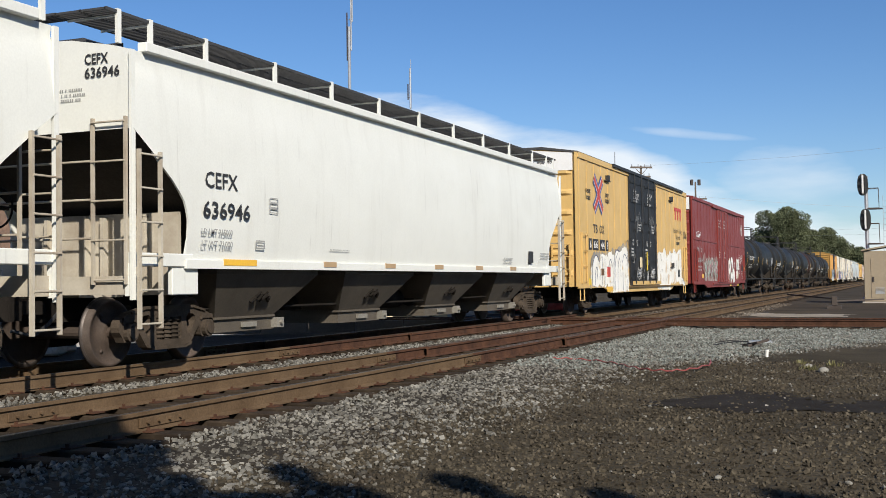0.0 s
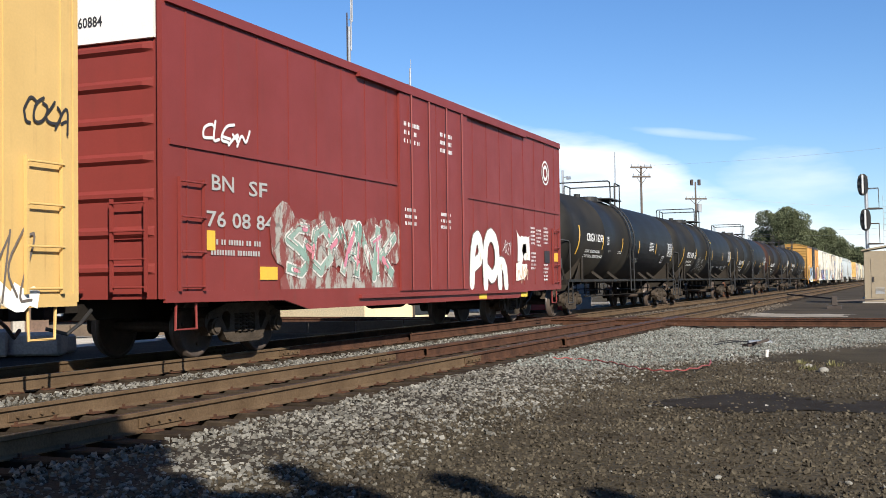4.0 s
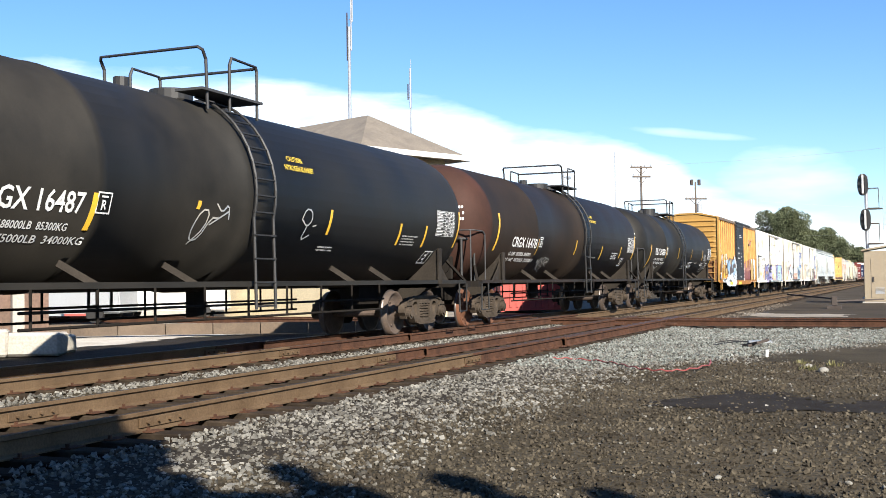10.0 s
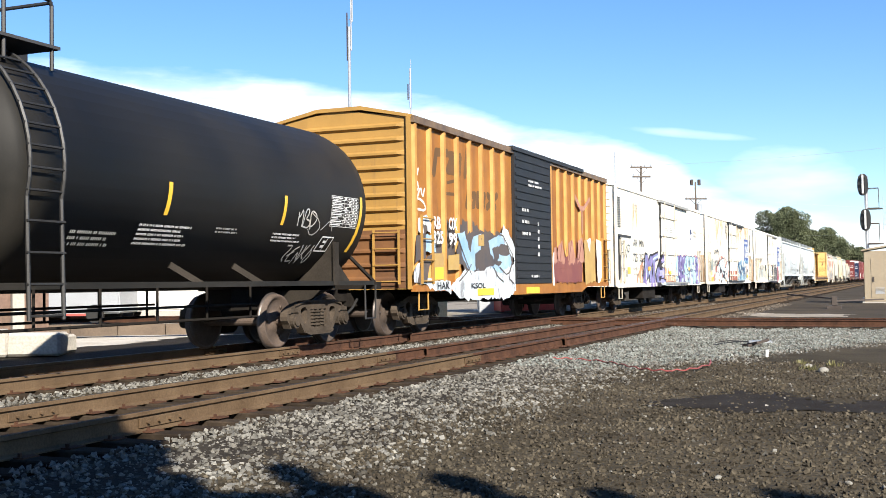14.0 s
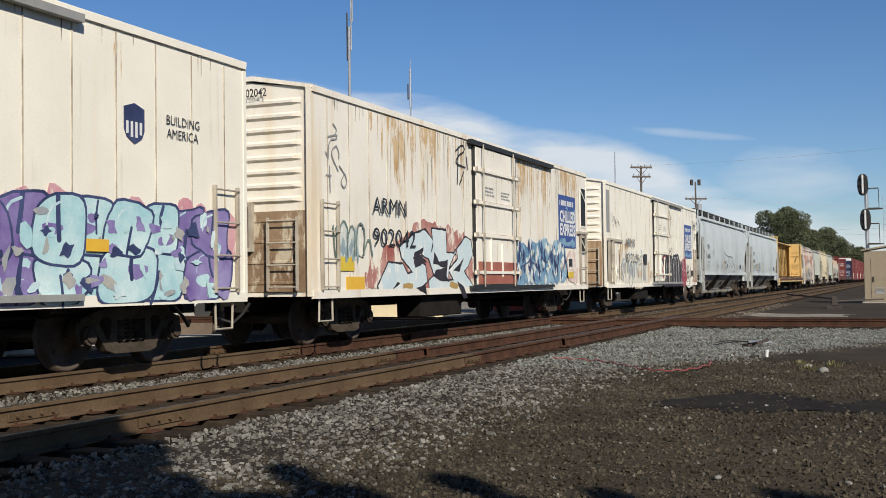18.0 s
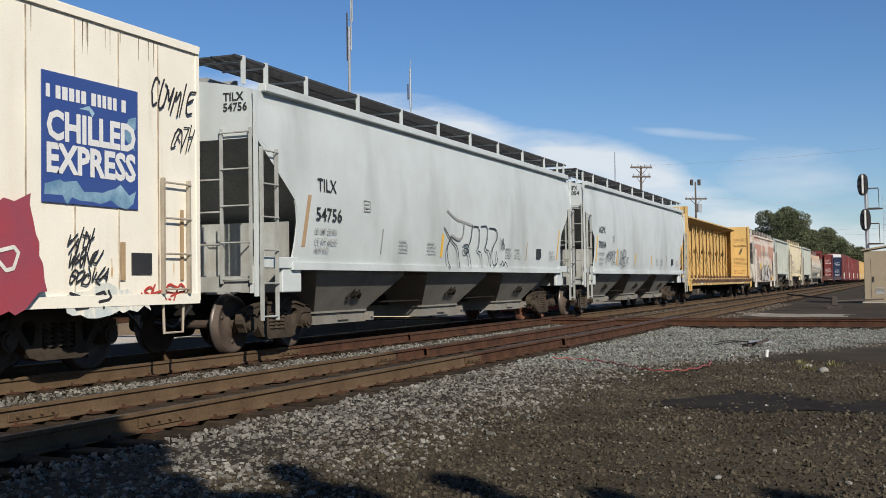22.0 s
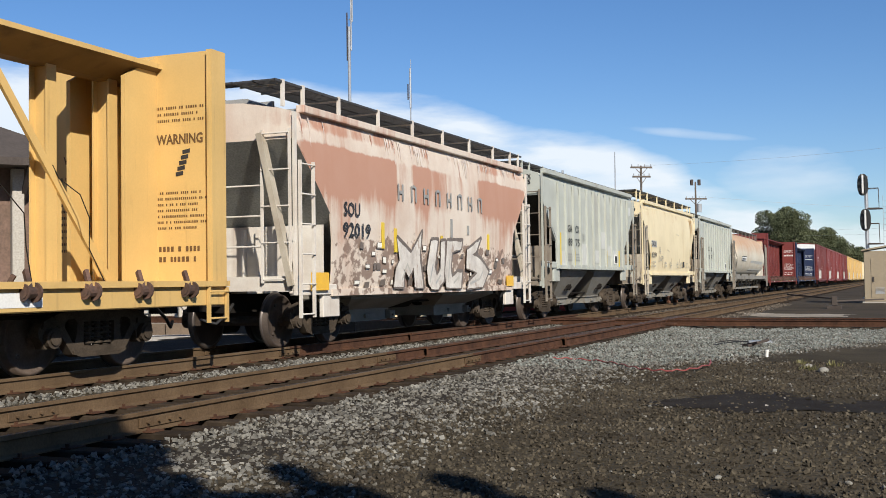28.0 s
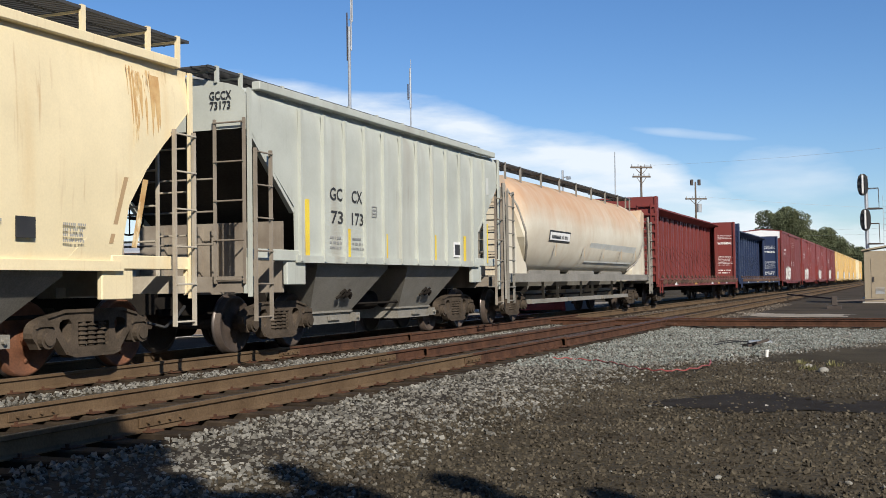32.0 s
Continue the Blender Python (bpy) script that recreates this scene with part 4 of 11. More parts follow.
def tree_at(px, depth, h, spread, seed, leaves, size):
    p = world_at((px - 784) / 784, depth, 0)
    tree(p.x, p.y, h, spread, seed, leaves, size, "broad green tree beyond the end of the train", .18, .85, 22)


tree_at(1378, 190, 14.0, 4.6, 11, 34000, .15)
tree_at(1412, 196, 13.6, 4.2, 12, 30000, .15)
tree_at(1362, 205, 11.2, 3.4, 13, 16000, .15)
tree_at(1447, 260, 13.6, 4.6, 14, 22000, .2)
tree_at(1475, 280, 12.6, 5.0, 15, 22000, .2)
tree_at(1503, 310, 10.4, 5.2, 16, 16000, .24)
tree_at(1528, 340, 7.4, 5.5, 17, 12000, .26)
tree_at(1560, 360, 5.2, 6.0, 18, 8000, .3)
tree_at(1590, 380, 5.0, 7.0, 19, 6000, .3)
# unseen trees behind the viewer that throw their shade on the near ground; the broad crown is widened to hold back sky
# light
BROAD, SPARE_CROWN = "broad leafy tree behind the viewing spot", "thin tree with upright leafy shoots behind the viewing spot"
tree(2.2, -3.6, 9.4, 2.6, 21, 60000, .17, BROAD, .42, .8, 30,
     [((-2.3, 3.3, 5.7), 1.05), ((-1.7, 3.95, 5.8), .75), ((-1.0, 2.7, 5.4), 1.15), ((.3, 2.5, 5.1), 1.0), ((2.0, 2.9, 5.0), .95), ((3.4, 3.3, 4.9), .9), ((-3.4, 1.4, 5.4), 1.2), ((-2.0, .4, 6.3), 1.5), ((.2, .6, 6.6), 1.6), ((2.3, .9, 6.2), 1.4),
      ((-4.2, -.4, 6.2), 1.4), ((-1.2, -1.2, 7.8), 1.7), ((1.6, -1.0, 7.9), 1.7), ((-3.0, -2.2, 7.2), 1.6), ((.2, -2.6, 8.2), 1.6), ((3.2, -2.2, 7.4), 1.5)])
tree(5.9, -2.6, 8.6, 1.5, 22, 3600, .11, SPARE_CROWN, .5, 2.6, 5,
     [((-1.27, .90, 7.62), .11), ((-1.10, .72, 7.1), .16), ((-.75, .62, 7.3), .11), ((0.0, .95, 7.6), .11), ((.12, .82, 7.0), .16), ((.55, .6, 7.1), .1), ((1.15, .72, 7.55), .11), ((1.2, .55, 7.0), .16), ((2.0, 1.3, 7.3), .13)])
# an unseen row of trees added to close the place behind the viewer and hold back sky light
for k, (x, y, h, spread) in enumerate(((-11, -7, 11, 4.2), (-4, -12, 12, 4.6), (3.5, -12.5, 12, 4.4), (9.5, -17, 13, 4.8), (-19, -9, 12, 4.6), (17, 1.0, 9.5, 3.6), (16, 11, 9, 3.6), (17, 21, 9.5, 3.8), (19, 33, 10, 4.2))):
    tree(x, y, h, spread, 30 + k, 9000, .42, "unseen tall green tree added behind the viewing spot to dim the sky light", .25, .85, 16)

# ---------------------------------------------------------------- paints of the train
def paint(name, col, dirt=0.25, streak=0.35, streak_col=(0.16, 0.12, 0.09), rough=0.5, scale=0.9, col2=None, streak_scale=3.0, lo=0.56, runs=0.35, runs_col=(0.10, 0.07, 0.05)):
    return surface(name, col, col2 or tuple(c * 0.72 for c in col), rough, 0.0, scale, dirt, 35, 0.015, streak, streak_col, streak_scale, grit=0.18, streak_lo=lo, spec=0.35, runs=runs, runs_col=runs_col)


WHITE_CAR = paint("white_hopper_paint", (0.72, 0.73, 0.68), 0.10, 0.22, (0.50, 0.49, 0.44), 0.45)
GREY_CAR = paint("pale_grey_hopper_paint", (0.56, 0.60, 0.59), 0.2, 0.75, (0.36, 0.38, 0.36), 0.5, 0.9, None, 0.75, 0.54, 0.12)
GREY2_CAR = paint("grey_green_hopper_paint", (0.45, 0.47, 0.42), 0.3, 0.6, (0.33, 0.31, 0.26), 0.55, 0.9, None, 2.2, 0.52, 0.6, (0.14, 0.11, 0.08))
CREAM_CAR = paint("cream_hopper_paint", (0.76, 0.65, 0.42), 0.2, 0.35, (0.60, 0.42, 0.20), 0.5, runs=0.7, runs_col=(0.34, 0.16, 0.05))
YELLOW_CAR = paint("yellow_car_paint", (0.62, 0.415, 0.155), 0.2, 0.35, (0.50, 0.31, 0.11), 0.5, runs=0.55, runs_col=(0.17, 0.10, 0.05))
ORANGE_CAR = paint("faded_orange_paint", (0.36, 0.150, 0.028), 0.6, 0.6, (0.20, 0.080, 0.025), 0.6, 1.4, (0.26, 0.105, 0.026), 2.5, 0.5, 0.7)
BOX_RUST = paint("rusted_gold_end", (0.19, 0.085, 0.03), 0.7, 0.8, (0.07, 0.03, 0.02), 0.75, 1.4, (0.09, 0.045, 0.025), 3.0)
# the posts' lighter tone has the light on their faces put into it
POST_GOLD = paint("golden_post_paint", (0.50, 0.27, 0.07), 0.5, 0.6, (0.24, 0.11, 0.04), 0.6, 1.6, (0.38, 0.17, 0.04), 3.0)
GOLD_END = paint("golden_end_paint", (0.38, 0.215, 0.055), 0.35, 0.5, (0.22, 0.12, 0.04), 0.6, runs=0.7)
RED_CAR = paint("oxide_red_paint", (0.205, 0.036, 0.030), 0.2, 0.25, (0.13, 0.03, 0.025), 0.5)
MAROON_CAR = paint("maroon_paint", (0.17, 0.035, 0.03), 0.25, 0.3, (0.10, 0.03, 0.025), 0.55)
BLUE_CAR = paint("dark_blue_paint", (0.020, 0.032, 0.075), 0.25, 0.25, (0.06, 0.06, 0.07), 0.5)
REEFER_1 = paint("reefer_white_paint", (0.89, 0.84, 0.71), 0.15, 0.3, (0.72, 0.60, 0.40), 0.45, lo=0.6, runs=0.3, runs_col=(0.22, 0.14, 0.07))
REEFER_2 = paint("stained_reefer_paint", (0.85, 0.80, 0.69), 0.2, 0.55, (0.66, 0.48, 0.26), 0.5, 0.8, None, 2.6, 0.55, 0.5, (0.26, 0.15, 0.07))
SP_SOOT = paint("sooty_blot", (0.17, 0.14, 0.12), 0.4, 0.2)
RUST_END = paint("rusted_end_paint", (0.42, 0.30, 0.18), 0.6, 0.8, (0.20, 0.10, 0.05), 0.7, 1.2, (0.26, 0.15, 0.08), 3.0)
TANK_BLACK = surface("tank_black", (0.0125, 0.0122, 0.011), (0.030, 0.027, 0.0225), 0.55, 0.0, 0.55, 0.5, 40, 0.02, 0.35, (0.028, 0.025, 0.022), 1.6, grit=0.3, spec=0.16)
TANK_RUST = surface("tank_rust_black", (0.014, 0.012, 0.010), (0.029, 0.020, 0.015), 0.56, 0.0, 0.5, 0.55, 40, 0.02, 0.4, (0.034, 0.024, 0.018), 1.4, grit=0.3, spec=0.16)
SADDLE = surface("dusty_saddle", (0.042, 0.035, 0.028), (0.022, 0.019, 0.016), 0.75, 0, 1.5, 0.4, 40, 0.1, spec=0.1)
DOOR_BLACK = surface("door_black", (0.015, 0.0155, 0.017), (0.03, 0.03, 0.03), 0.55, 0, 1.5, 0.3, 40, 0.1, 0.3, (0.07, 0.065, 0.06), spec=0.3)
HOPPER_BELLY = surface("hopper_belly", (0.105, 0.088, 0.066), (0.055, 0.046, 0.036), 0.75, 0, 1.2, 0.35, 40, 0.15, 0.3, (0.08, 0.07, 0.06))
BELLY_PALE = surface("pale_belly", (0.24, 0.225, 0.195), (0.14, 0.13, 0.11), 0.7, 0, 1.2, 0.35, 40, 0.15, 0.3, (0.16, 0.14, 0.12))
GRATE = surface("walkway_grating", (0.060, 0.060, 0.062), (0.035, 0.035, 0.035), 0.7, 0.2, 3, 0.3, 60, 0.2)
RUST_WHEEL = surface("rusty_wheel", (0.156, 0.060, 0.027), (0.078, 0.033, 0.018), 0.85, 0, 3, 0.4, 40, 0.3)
INK = surface("black_lettering", (0.02, 0.02, 0.022), (0.05, 0.05, 0.05), 0.6, 0, 4, 0.2, 40, 0.02, grit=0.35)
CHALK = surface("white_lettering", (0.74, 0.74, 0.72), (0.6, 0.6, 0.58), 0.6, 0, 4, 0.2, 40, 0.02, grit=0.35)
GREYCHALK = surface("dusty_white_lettering", (0.42, 0.42, 0.40), (0.30, 0.30, 0.28), 0.6, 0, 4, 0.3, 40, 0.02, grit=0.35)
GREYINK = surface("grey_lettering", (0.26, 0.26, 0.25), (0.36, 0.36, 0.34), 0.6, 0, 4, 0.3, 40, 0.02, grit=0.35)
REFLECT = surface("yellow_reflective_tape", (0.78, 0.46, 0.04), (0.65, 0.36, 0.05), 0.35, 0, 5, 0.2, 60, 0.02, grit=0.35)
DULL_TAPE = surface("dull_reflective_tape", (0.44, 0.30, 0.16), (0.32, 0.22, 0.13), 0.45, 0, 5, 0.2, 60, 0.02, grit=0.35)
LOGO_RED = surface("sign_red", (0.50, 0.055, 0.035), (0.42, 0.06, 0.05), 0.5, 0, 2, 0.2, 40, 0.02, grit=0.35)
LOGO_BLUE = surface("sign_blue", (0.035, 0.075, 0.27), (0.05, 0.09, 0.24), 0.5, 0, 2, 0.2, 40, 0.02, grit=0.35)
BROWN_INK = surface("brown_lettering", (0.10, 0.055, 0.02), (0.16, 0.08, 0.03), 0.65, 0, 2, 0.4, 40, 0.02, grit=0.35)
CONC_PALE = surface("pale_touch_up", (0.55, 0.56, 0.53), (0.46, 0.47, 0.43), 0.7, 0, 1.5, 0.4, 30, 0.02, grit=0.3)
CONC_PATCH = surface("grey_primer", (0.42, 0.42, 0.40), (0.34, 0.33, 0.31), 0.7, 0, 3, 0.3, 40, 0.02)


def spray(name, a, b, scale=1.2, line=(0.03, 0.03, 0.03), lines=0.0, base=None, holes=0.0):
    """Sprayed paint: two tones, loose thin dark lines through it, and worn spots where the car's own paint shows."""
    m = surface(name, a, b, 0.55, 0, scale, 0.5, 30, 0.01, grit=0.3, spec=0.3)
    nt = m.node_tree
    N, L = nt.nodes.new, nt.links.new
    bsdf = nt.nodes["Principled BSDF"]
    col = bsdf.inputs["Base Color"].links[0].from_socket
    tc = N("ShaderNodeTexCoord")
    wob = N("ShaderNodeTexNoise")
    wob.inputs["Scale"].default_value, wob.inputs["Detail"].default_value = 1.7, 3
    L(tc.outputs["Object"], wob.inputs["Vector"])
    add = N("ShaderNodeVectorMath")
    add.operation = "MULTIPLY_ADD"
    L(wob.outputs["Color"], add.inputs[0])
    add.inputs[1].default_value = (0, 0.9, 0.9)
    L(tc.outputs["Object"], add.inputs[2])
    flat = N("ShaderNodeVectorMath")
    flat.operation = "MULTIPLY"
    flat.inputs[1].default_value = (0, 1.9, 1.1)
    L(add.outputs[0], flat.inputs[0])
    vor = N("ShaderNodeTexVoronoi")
    vor.feature = "DISTANCE_TO_EDGE"
    vor.inputs["Scale"].default_value = 1.35
    L(flat.outputs[0], vor.inputs["Vector"])
    thin = N("ShaderNodeMapRange")
    thin.inputs["From Min"].default_value, thin.inputs["From Max"].default_value = 0.012, 0.035
    thin.inputs["To Min"].default_value, thin.inputs["To Max"].default_value = lines, 0.0
    L(vor.outputs["Distance"], thin.inputs["Value"])

    def over(col, fac, c):
        mx = N("ShaderNodeMix")
        mx.data_type = "RGBA"
        L(fac, mx.inputs["Factor"])
        L(col, mx.inputs["A"])
        mx.inputs["B"].default_value = (*c, 1)
        return mx.outputs["Result"]
    col = over(col, thin.outputs[0], line)
    if base:
        mp = N("ShaderNodeMapping")
        mp.inputs["Scale"].default_value = (2.6, 2.6, 1.1)
        L(tc.outputs["Object"], mp.inputs["Vector"])
        worn = N("ShaderNodeTexNoise")
        worn.inputs["Scale"].default_value, worn.inputs["Detail"].default_value, worn.inputs["Roughness"].default_value = 1.4, 7, 0.7
        L(mp.outputs[0], worn.inputs["Vector"])
        r = N("ShaderNodeMapRange")
        r.inputs["From Min"].default_value, r.inputs["From Max"].default_value = 0.60 - 0.18 * holes, 0.66 - 0.16 * holes
        r.inputs["To Max"].default_value = 0.9
        L(worn.outputs[0], r.inputs["Value"])
        col = over(col, r.outputs[0], base)
    L(col, bsdf.inputs["Base Color"])
    return m




def banded(m, layers):
    """Lays worn tones over a paint. layers: (tone, most, lo, hi, along, up, ((strength, scale, detail, stretch), ...)); along and up are curves over the thing's y and z."""
    nt = m.node_tree
    N, L = nt.nodes.new, nt.links.new
    bsdf = nt.nodes["Principled BSDF"]
    col = bsdf.inputs["Base Color"].links[0].from_socket
    tc = N("ShaderNodeTexCoord")
    sep = N("ShaderNodeSeparateXYZ")
    L(tc.outputs["Object"], sep.inputs[0])

    def math_of(op, a, b):
        n = N("ShaderNodeMath")
        n.operation = op
        for k, v in enumerate((a, b)):
            if isinstance(v, (int, float)):
                n.inputs[k].default_value = v
            else:
                L(v, n.inputs[k])
        return n.outputs[0]

    def curve(socket, pts):
        lo, hi = pts[0][0], pts[-1][0]
        r = N("ShaderNodeMapRange")
        r.inputs["From Min"].default_value, r.inputs["From Max"].default_value = lo, hi
        L(socket, r.inputs["Value"])
        c = N("ShaderNodeFloatCurve")
        cv = c.mapping.curves[0]
        for i, (a, v) in enumerate(pts):
            a = (a - lo) / (hi - lo)
            if i < 2:
                cv.points[i].location = (a, v)
            else:
                cv.points.new(a, v)
        c.mapping.update()
        L(r.outputs[0], c.inputs["Value"])
        return c.outputs[0]

    for tone, most, lo, hi, along, up, noises in layers:
        amount = math_of("MULTIPLY", curve(sep.outputs[1], along), curve(sep.outputs[2], up))
        for strength, scale, detail, stretch in noises:
            mp = N("ShaderNodeMapping")
            mp.inputs["Scale"].default_value = stretch
            L(tc.outputs["Object"], mp.inputs["Vector"])
            n = N("ShaderNodeTexNoise")
            n.inputs["Scale"].default_value, n.inputs["Detail"].default_value, n.inputs["Roughness"].default_value = scale, detail, 0.6
            L(mp.outputs[0], n.inputs["Vector"])
            amount = math_of("ADD", amount, math_of("MULTIPLY", math_of("SUBTRACT", n.outputs[0], 0.5), strength))
        r = N("ShaderNodeMapRange")
        r.inputs["From Min"].default_value, r.inputs["From Max"].default_value = lo, hi
        r.inputs["To Max"].default_value = most
        L(amount, r.inputs["Value"])
        mx = N("ShaderNodeMix")
        mx.data_type = "RGBA"
        L(r.outputs[0], mx.inputs["Factor"])
        L(col, mx.inputs["A"])
        mx.inputs["B"].default_value = (*tone, 1)
        col = mx.outputs["Result"]
    L(col, bsdf.inputs["Base Color"])
    return m


# chalked cream paint, oxide red left in two bands, mottled brown along the foot
SALMON_CAR = banded(surface("chalky_paint", (0.66, 0.585, 0.50), (0.55, 0.44, 0.36), 0.75, 0.0, 0.9, 0.55, 35, 0.015, 0.55, (0.52, 0.37, 0.29), 2.6, grit=0.2, streak_lo=0.54, spec=0.3, runs=0.45, runs_col=(0.30, 0.20, 0.15)), (
    ((0.42, 0.205, 0.135), 0.85, 0.38, 0.68, ((-6, .35), (-5.5, .8), (-4.9, .95), (-2.3, .95), (-2.0, .35), (-1.4, .3), (-1.2, .85), (.2, .8), (.7, .5), (2.2, .45), (2.7, .85), (5.0, .9), (6, .5)),
     ((1.0, .2), (1.9, .35), (2.5, .55), (2.85, .9), (3.42, 1.0), (3.56, .3), (3.66, .3), (3.78, .6), (3.95, .5), (4.0, .4)), ((1.3, 1.0, 6, (1, 0.9, 0.45)), (0.9, 1.0, 4, (5, 5, 0.5)))),
    ((0.19, 0.125, 0.095), 0.85, 0.42, 0.60, ((-6, .2), (-4.9, .3), (-4.5, 1.0), (4.6, 1.0), (5.2, .4), (6, .3)), ((1.0, .45), (1.3, .5), (1.75, .55), (1.95, .3), (2.1, 0), (4.0, 0)), ((2.4, 4.2, 5, (1, 1, 1.3)),))))
# cream paint with rust washed down from the roof
RUST_CAR = banded(surface("rust_washed_paint", (0.60, 0.56, 0.46), (0.50, 0.44, 0.34), 0.65, 0.0, 0.9, 0.4, 35, 0.015, 0.4, (0.44, 0.30, 0.18), 1.8, grit=0.2, spec=0.3), (
    ((0.44, 0.24, 0.12), 0.8, 0.30, 0.85, ((-9, .7), (-6, .8), (-2, .9), (2, .8), (6, .75), (9, .6)), ((1.0, .0), (2.2, .12), (2.7, .4), (3.1, .75), (3.6, .95), (4.1, .85)), ((0.6, 1.0, 5, (1, 0.8, 0.5)), (0.5, 1.0, 4, (1, 3.0, 0.35)))),))
SP_WHITE = spray("spray_white", (0.82, 0.81, 0.76), (0.60, 0.57, 0.48), 2.2)
SP_BLUE = spray("spray_pale_blue", (0.36, 0.56, 0.64), (0.72, 0.80, 0.76), 1.8)
SP_STEEL = spray("spray_steel_blue", (0.06, 0.17, 0.30), (0.38, 0.55, 0.64), 1.8)
SP_PINK = spray("spray_pink", (0.62, 0.22, 0.25), (0.5, 0.2, 0.3))
SP_RUST = spray("spray_oxide", (0.32, 0.10, 0.07), (0.42, 0.18, 0.12))
SP_ORANGE = spray("spray_orange", (0.66, 0.22, 0.10), (0.70, 0.42, 0.26), 1.5, base=(0.84, 0.79, 0.67), holes=0.6)
SP_GREY = spray("spray_grey", (0.30, 0.33, 0.36), (0.5, 0.46, 0.38), 2.0)
SP_PALE = spray("spray_pale_wash", (0.50, 0.58, 0.58), (0.74, 0.70, 0.58), 1.5, base=(0.84, 0.79, 0.67), holes=0.6)
RUN_RUST = spray("rust_run", (0.50, 0.31, 0.13), (0.68, 0.52, 0.32), 2.5, base=(0.80, 0.75, 0.63), holes=0.65)
RUN_CHALK = spray("chalk_run", (0.74, 0.68, 0.60), (0.60, 0.48, 0.42), 2.5, base=(0.40, 0.17, 0.11), holes=0.3)
RUN_CREAM = spray("rust_run_on_cream", (0.46, 0.26, 0.10), (0.64, 0.46, 0.22), 2.5, base=(0.76, 0.65, 0.42), holes=0.4)
SP_SILVER = spray("spray_silver", (0.66, 0.72, 0.70), (0.80, 0.80, 0.74), 1.6)
SP_RED_HAZE = spray("faded_red_haze", (0.34, 0.10, 0.08), (0.56, 0.34, 0.28), 1.6, base=(0.84, 0.79, 0.67), holes=0.5)
RUN_DARK = spray("dark_run", (0.10, 0.07, 0.05), (0.22, 0.15, 0.09), 2.5)
SP_YELLOW = spray("spray_yellow", (0.72, 0.56, 0.06), (0.6, 0.4, 0.05), lines=0.0)
SP_GREEN = spray("spray_green", (0.16, 0.30, 0.24), (0.36, 0.44, 0.38), base=(0.205, 0.036, 0.030), holes=0.4)
SP_BLACK = spray("spray_black", (0.02, 0.02, 0.025), (0.05, 0.04, 0.05), lines=0.0)
SP_CHALK_Y = spray("worn_white_on_yellow", (0.84, 0.84, 0.80), (0.74, 0.72, 0.62), 1.2, (0.10, 0.09, 0.08), 0.45, (0.62, 0.42, 0.17), 0.25)
SP_CHALK_R = spray("worn_white_on_red", (0.72, 0.70, 0.66), (0.52, 0.48, 0.44), 1.2, (0.05, 0.03, 0.03), 0.9, (0.205, 0.036, 0.030), 0.55)
SP_CLOUD_R = spray("worn_grey_on_red", (0.40, 0.38, 0.34), (0.30, 0.30, 0.26), 1.2, (0.05, 0.03, 0.03), 0.5, (0.205, 0.036, 0.030), 0.8)
SP_HAZE_Y = spray("grey_haze_on_yellow", (0.20, 0.19, 0.17), (0.40, 0.36, 0.28), 1.4, base=(0.62, 0.42, 0.17), holes=0.5)
SP_VIOLET = spray("spray_violet", (0.16, 0.10, 0.30), (0.34, 0.30, 0.52), 1.6)
SP_SKY = spray("spray_sky_blue", (0.22, 0.38, 0.56), (0.40, 0.54, 0.66), 1.6)
SP_DARKHAZE = spray("dark_haze_on_orange", (0.07, 0.065, 0.07), (0.13, 0.10, 0.08), 1.4)
SP_OCHRE = spray("spray_ochre", (0.46, 0.31, 0.10), (0.40, 0.26, 0.10), 2.0)
SP_HAZE_B = spray("worn_white_on_dark", (0.66, 0.70, 0.72), (0.46, 0.54, 0.58), 2.2, base=(0.20, 0.20, 0.21), holes=0.32)
SP_ICE = spray("spray_ice_blue", (0.66, 0.73, 0.72), (0.52, 0.64, 0.67), 1.0, base=(0.80, 0.80, 0.74), holes=0.30)
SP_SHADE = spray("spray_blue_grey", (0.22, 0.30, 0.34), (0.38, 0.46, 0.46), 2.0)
SP_GREENGREY = spray("spray_green_grey", (0.10, 0.14, 0.12), (0.22, 0.28, 0.25), 2.0)
SP_CREAM_HAZE = spray("thin_cream_haze", (0.70, 0.66, 0.54), (0.62, 0.60, 0.50), 1.6, base=(0.80, 0.75, 0.63), holes=0.7)
SP_LAVENDER = spray("spray_lavender", (0.26, 0.27, 0.46), (0.12, 0.11, 0.26), 2.6)
SP_WORN_BONE = spray("worn_bone_white", (0.70, 0.67, 0.61), (0.44, 0.40, 0.36), 2.4, base=(0.36, 0.28, 0.23), holes=0.22)
SP_FADED_PINK = spray("spray_faded_pink", (0.62, 0.42, 0.38), (0.74, 0.62, 0.54), 2.0, base=(0.82, 0.76, 0.65), holes=0.5)
SP_WINE = spray("spray_wine", (0.17, 0.05, 0.05), (0.24, 0.09, 0.07), 2.0)
SP_FLESH = spray("spray_dusty_pink", (0.46, 0.25, 0.17), (0.36, 0.16, 0.11), 2.0)
SP_AQUA = spray("spray_aqua", (0.34, 0.58, 0.62), (0.66, 0.80, 0.78), 1.4)
END_RUST = spray("rusted_lower_end", (0.20, 0.13, 0.08), (0.34, 0.24, 0.15), 2.0, base=(0.55, 0.48, 0.36), holes=0.5)
SP_MAGENTA = spray("spray_magenta", (0.36, 0.06, 0.08), (0.28, 0.07, 0.10), 1.8)
SP_NAVY = spray("spray_navy", (0.03, 0.04, 0.10), (0.07, 0.09, 0.20), 2.0)
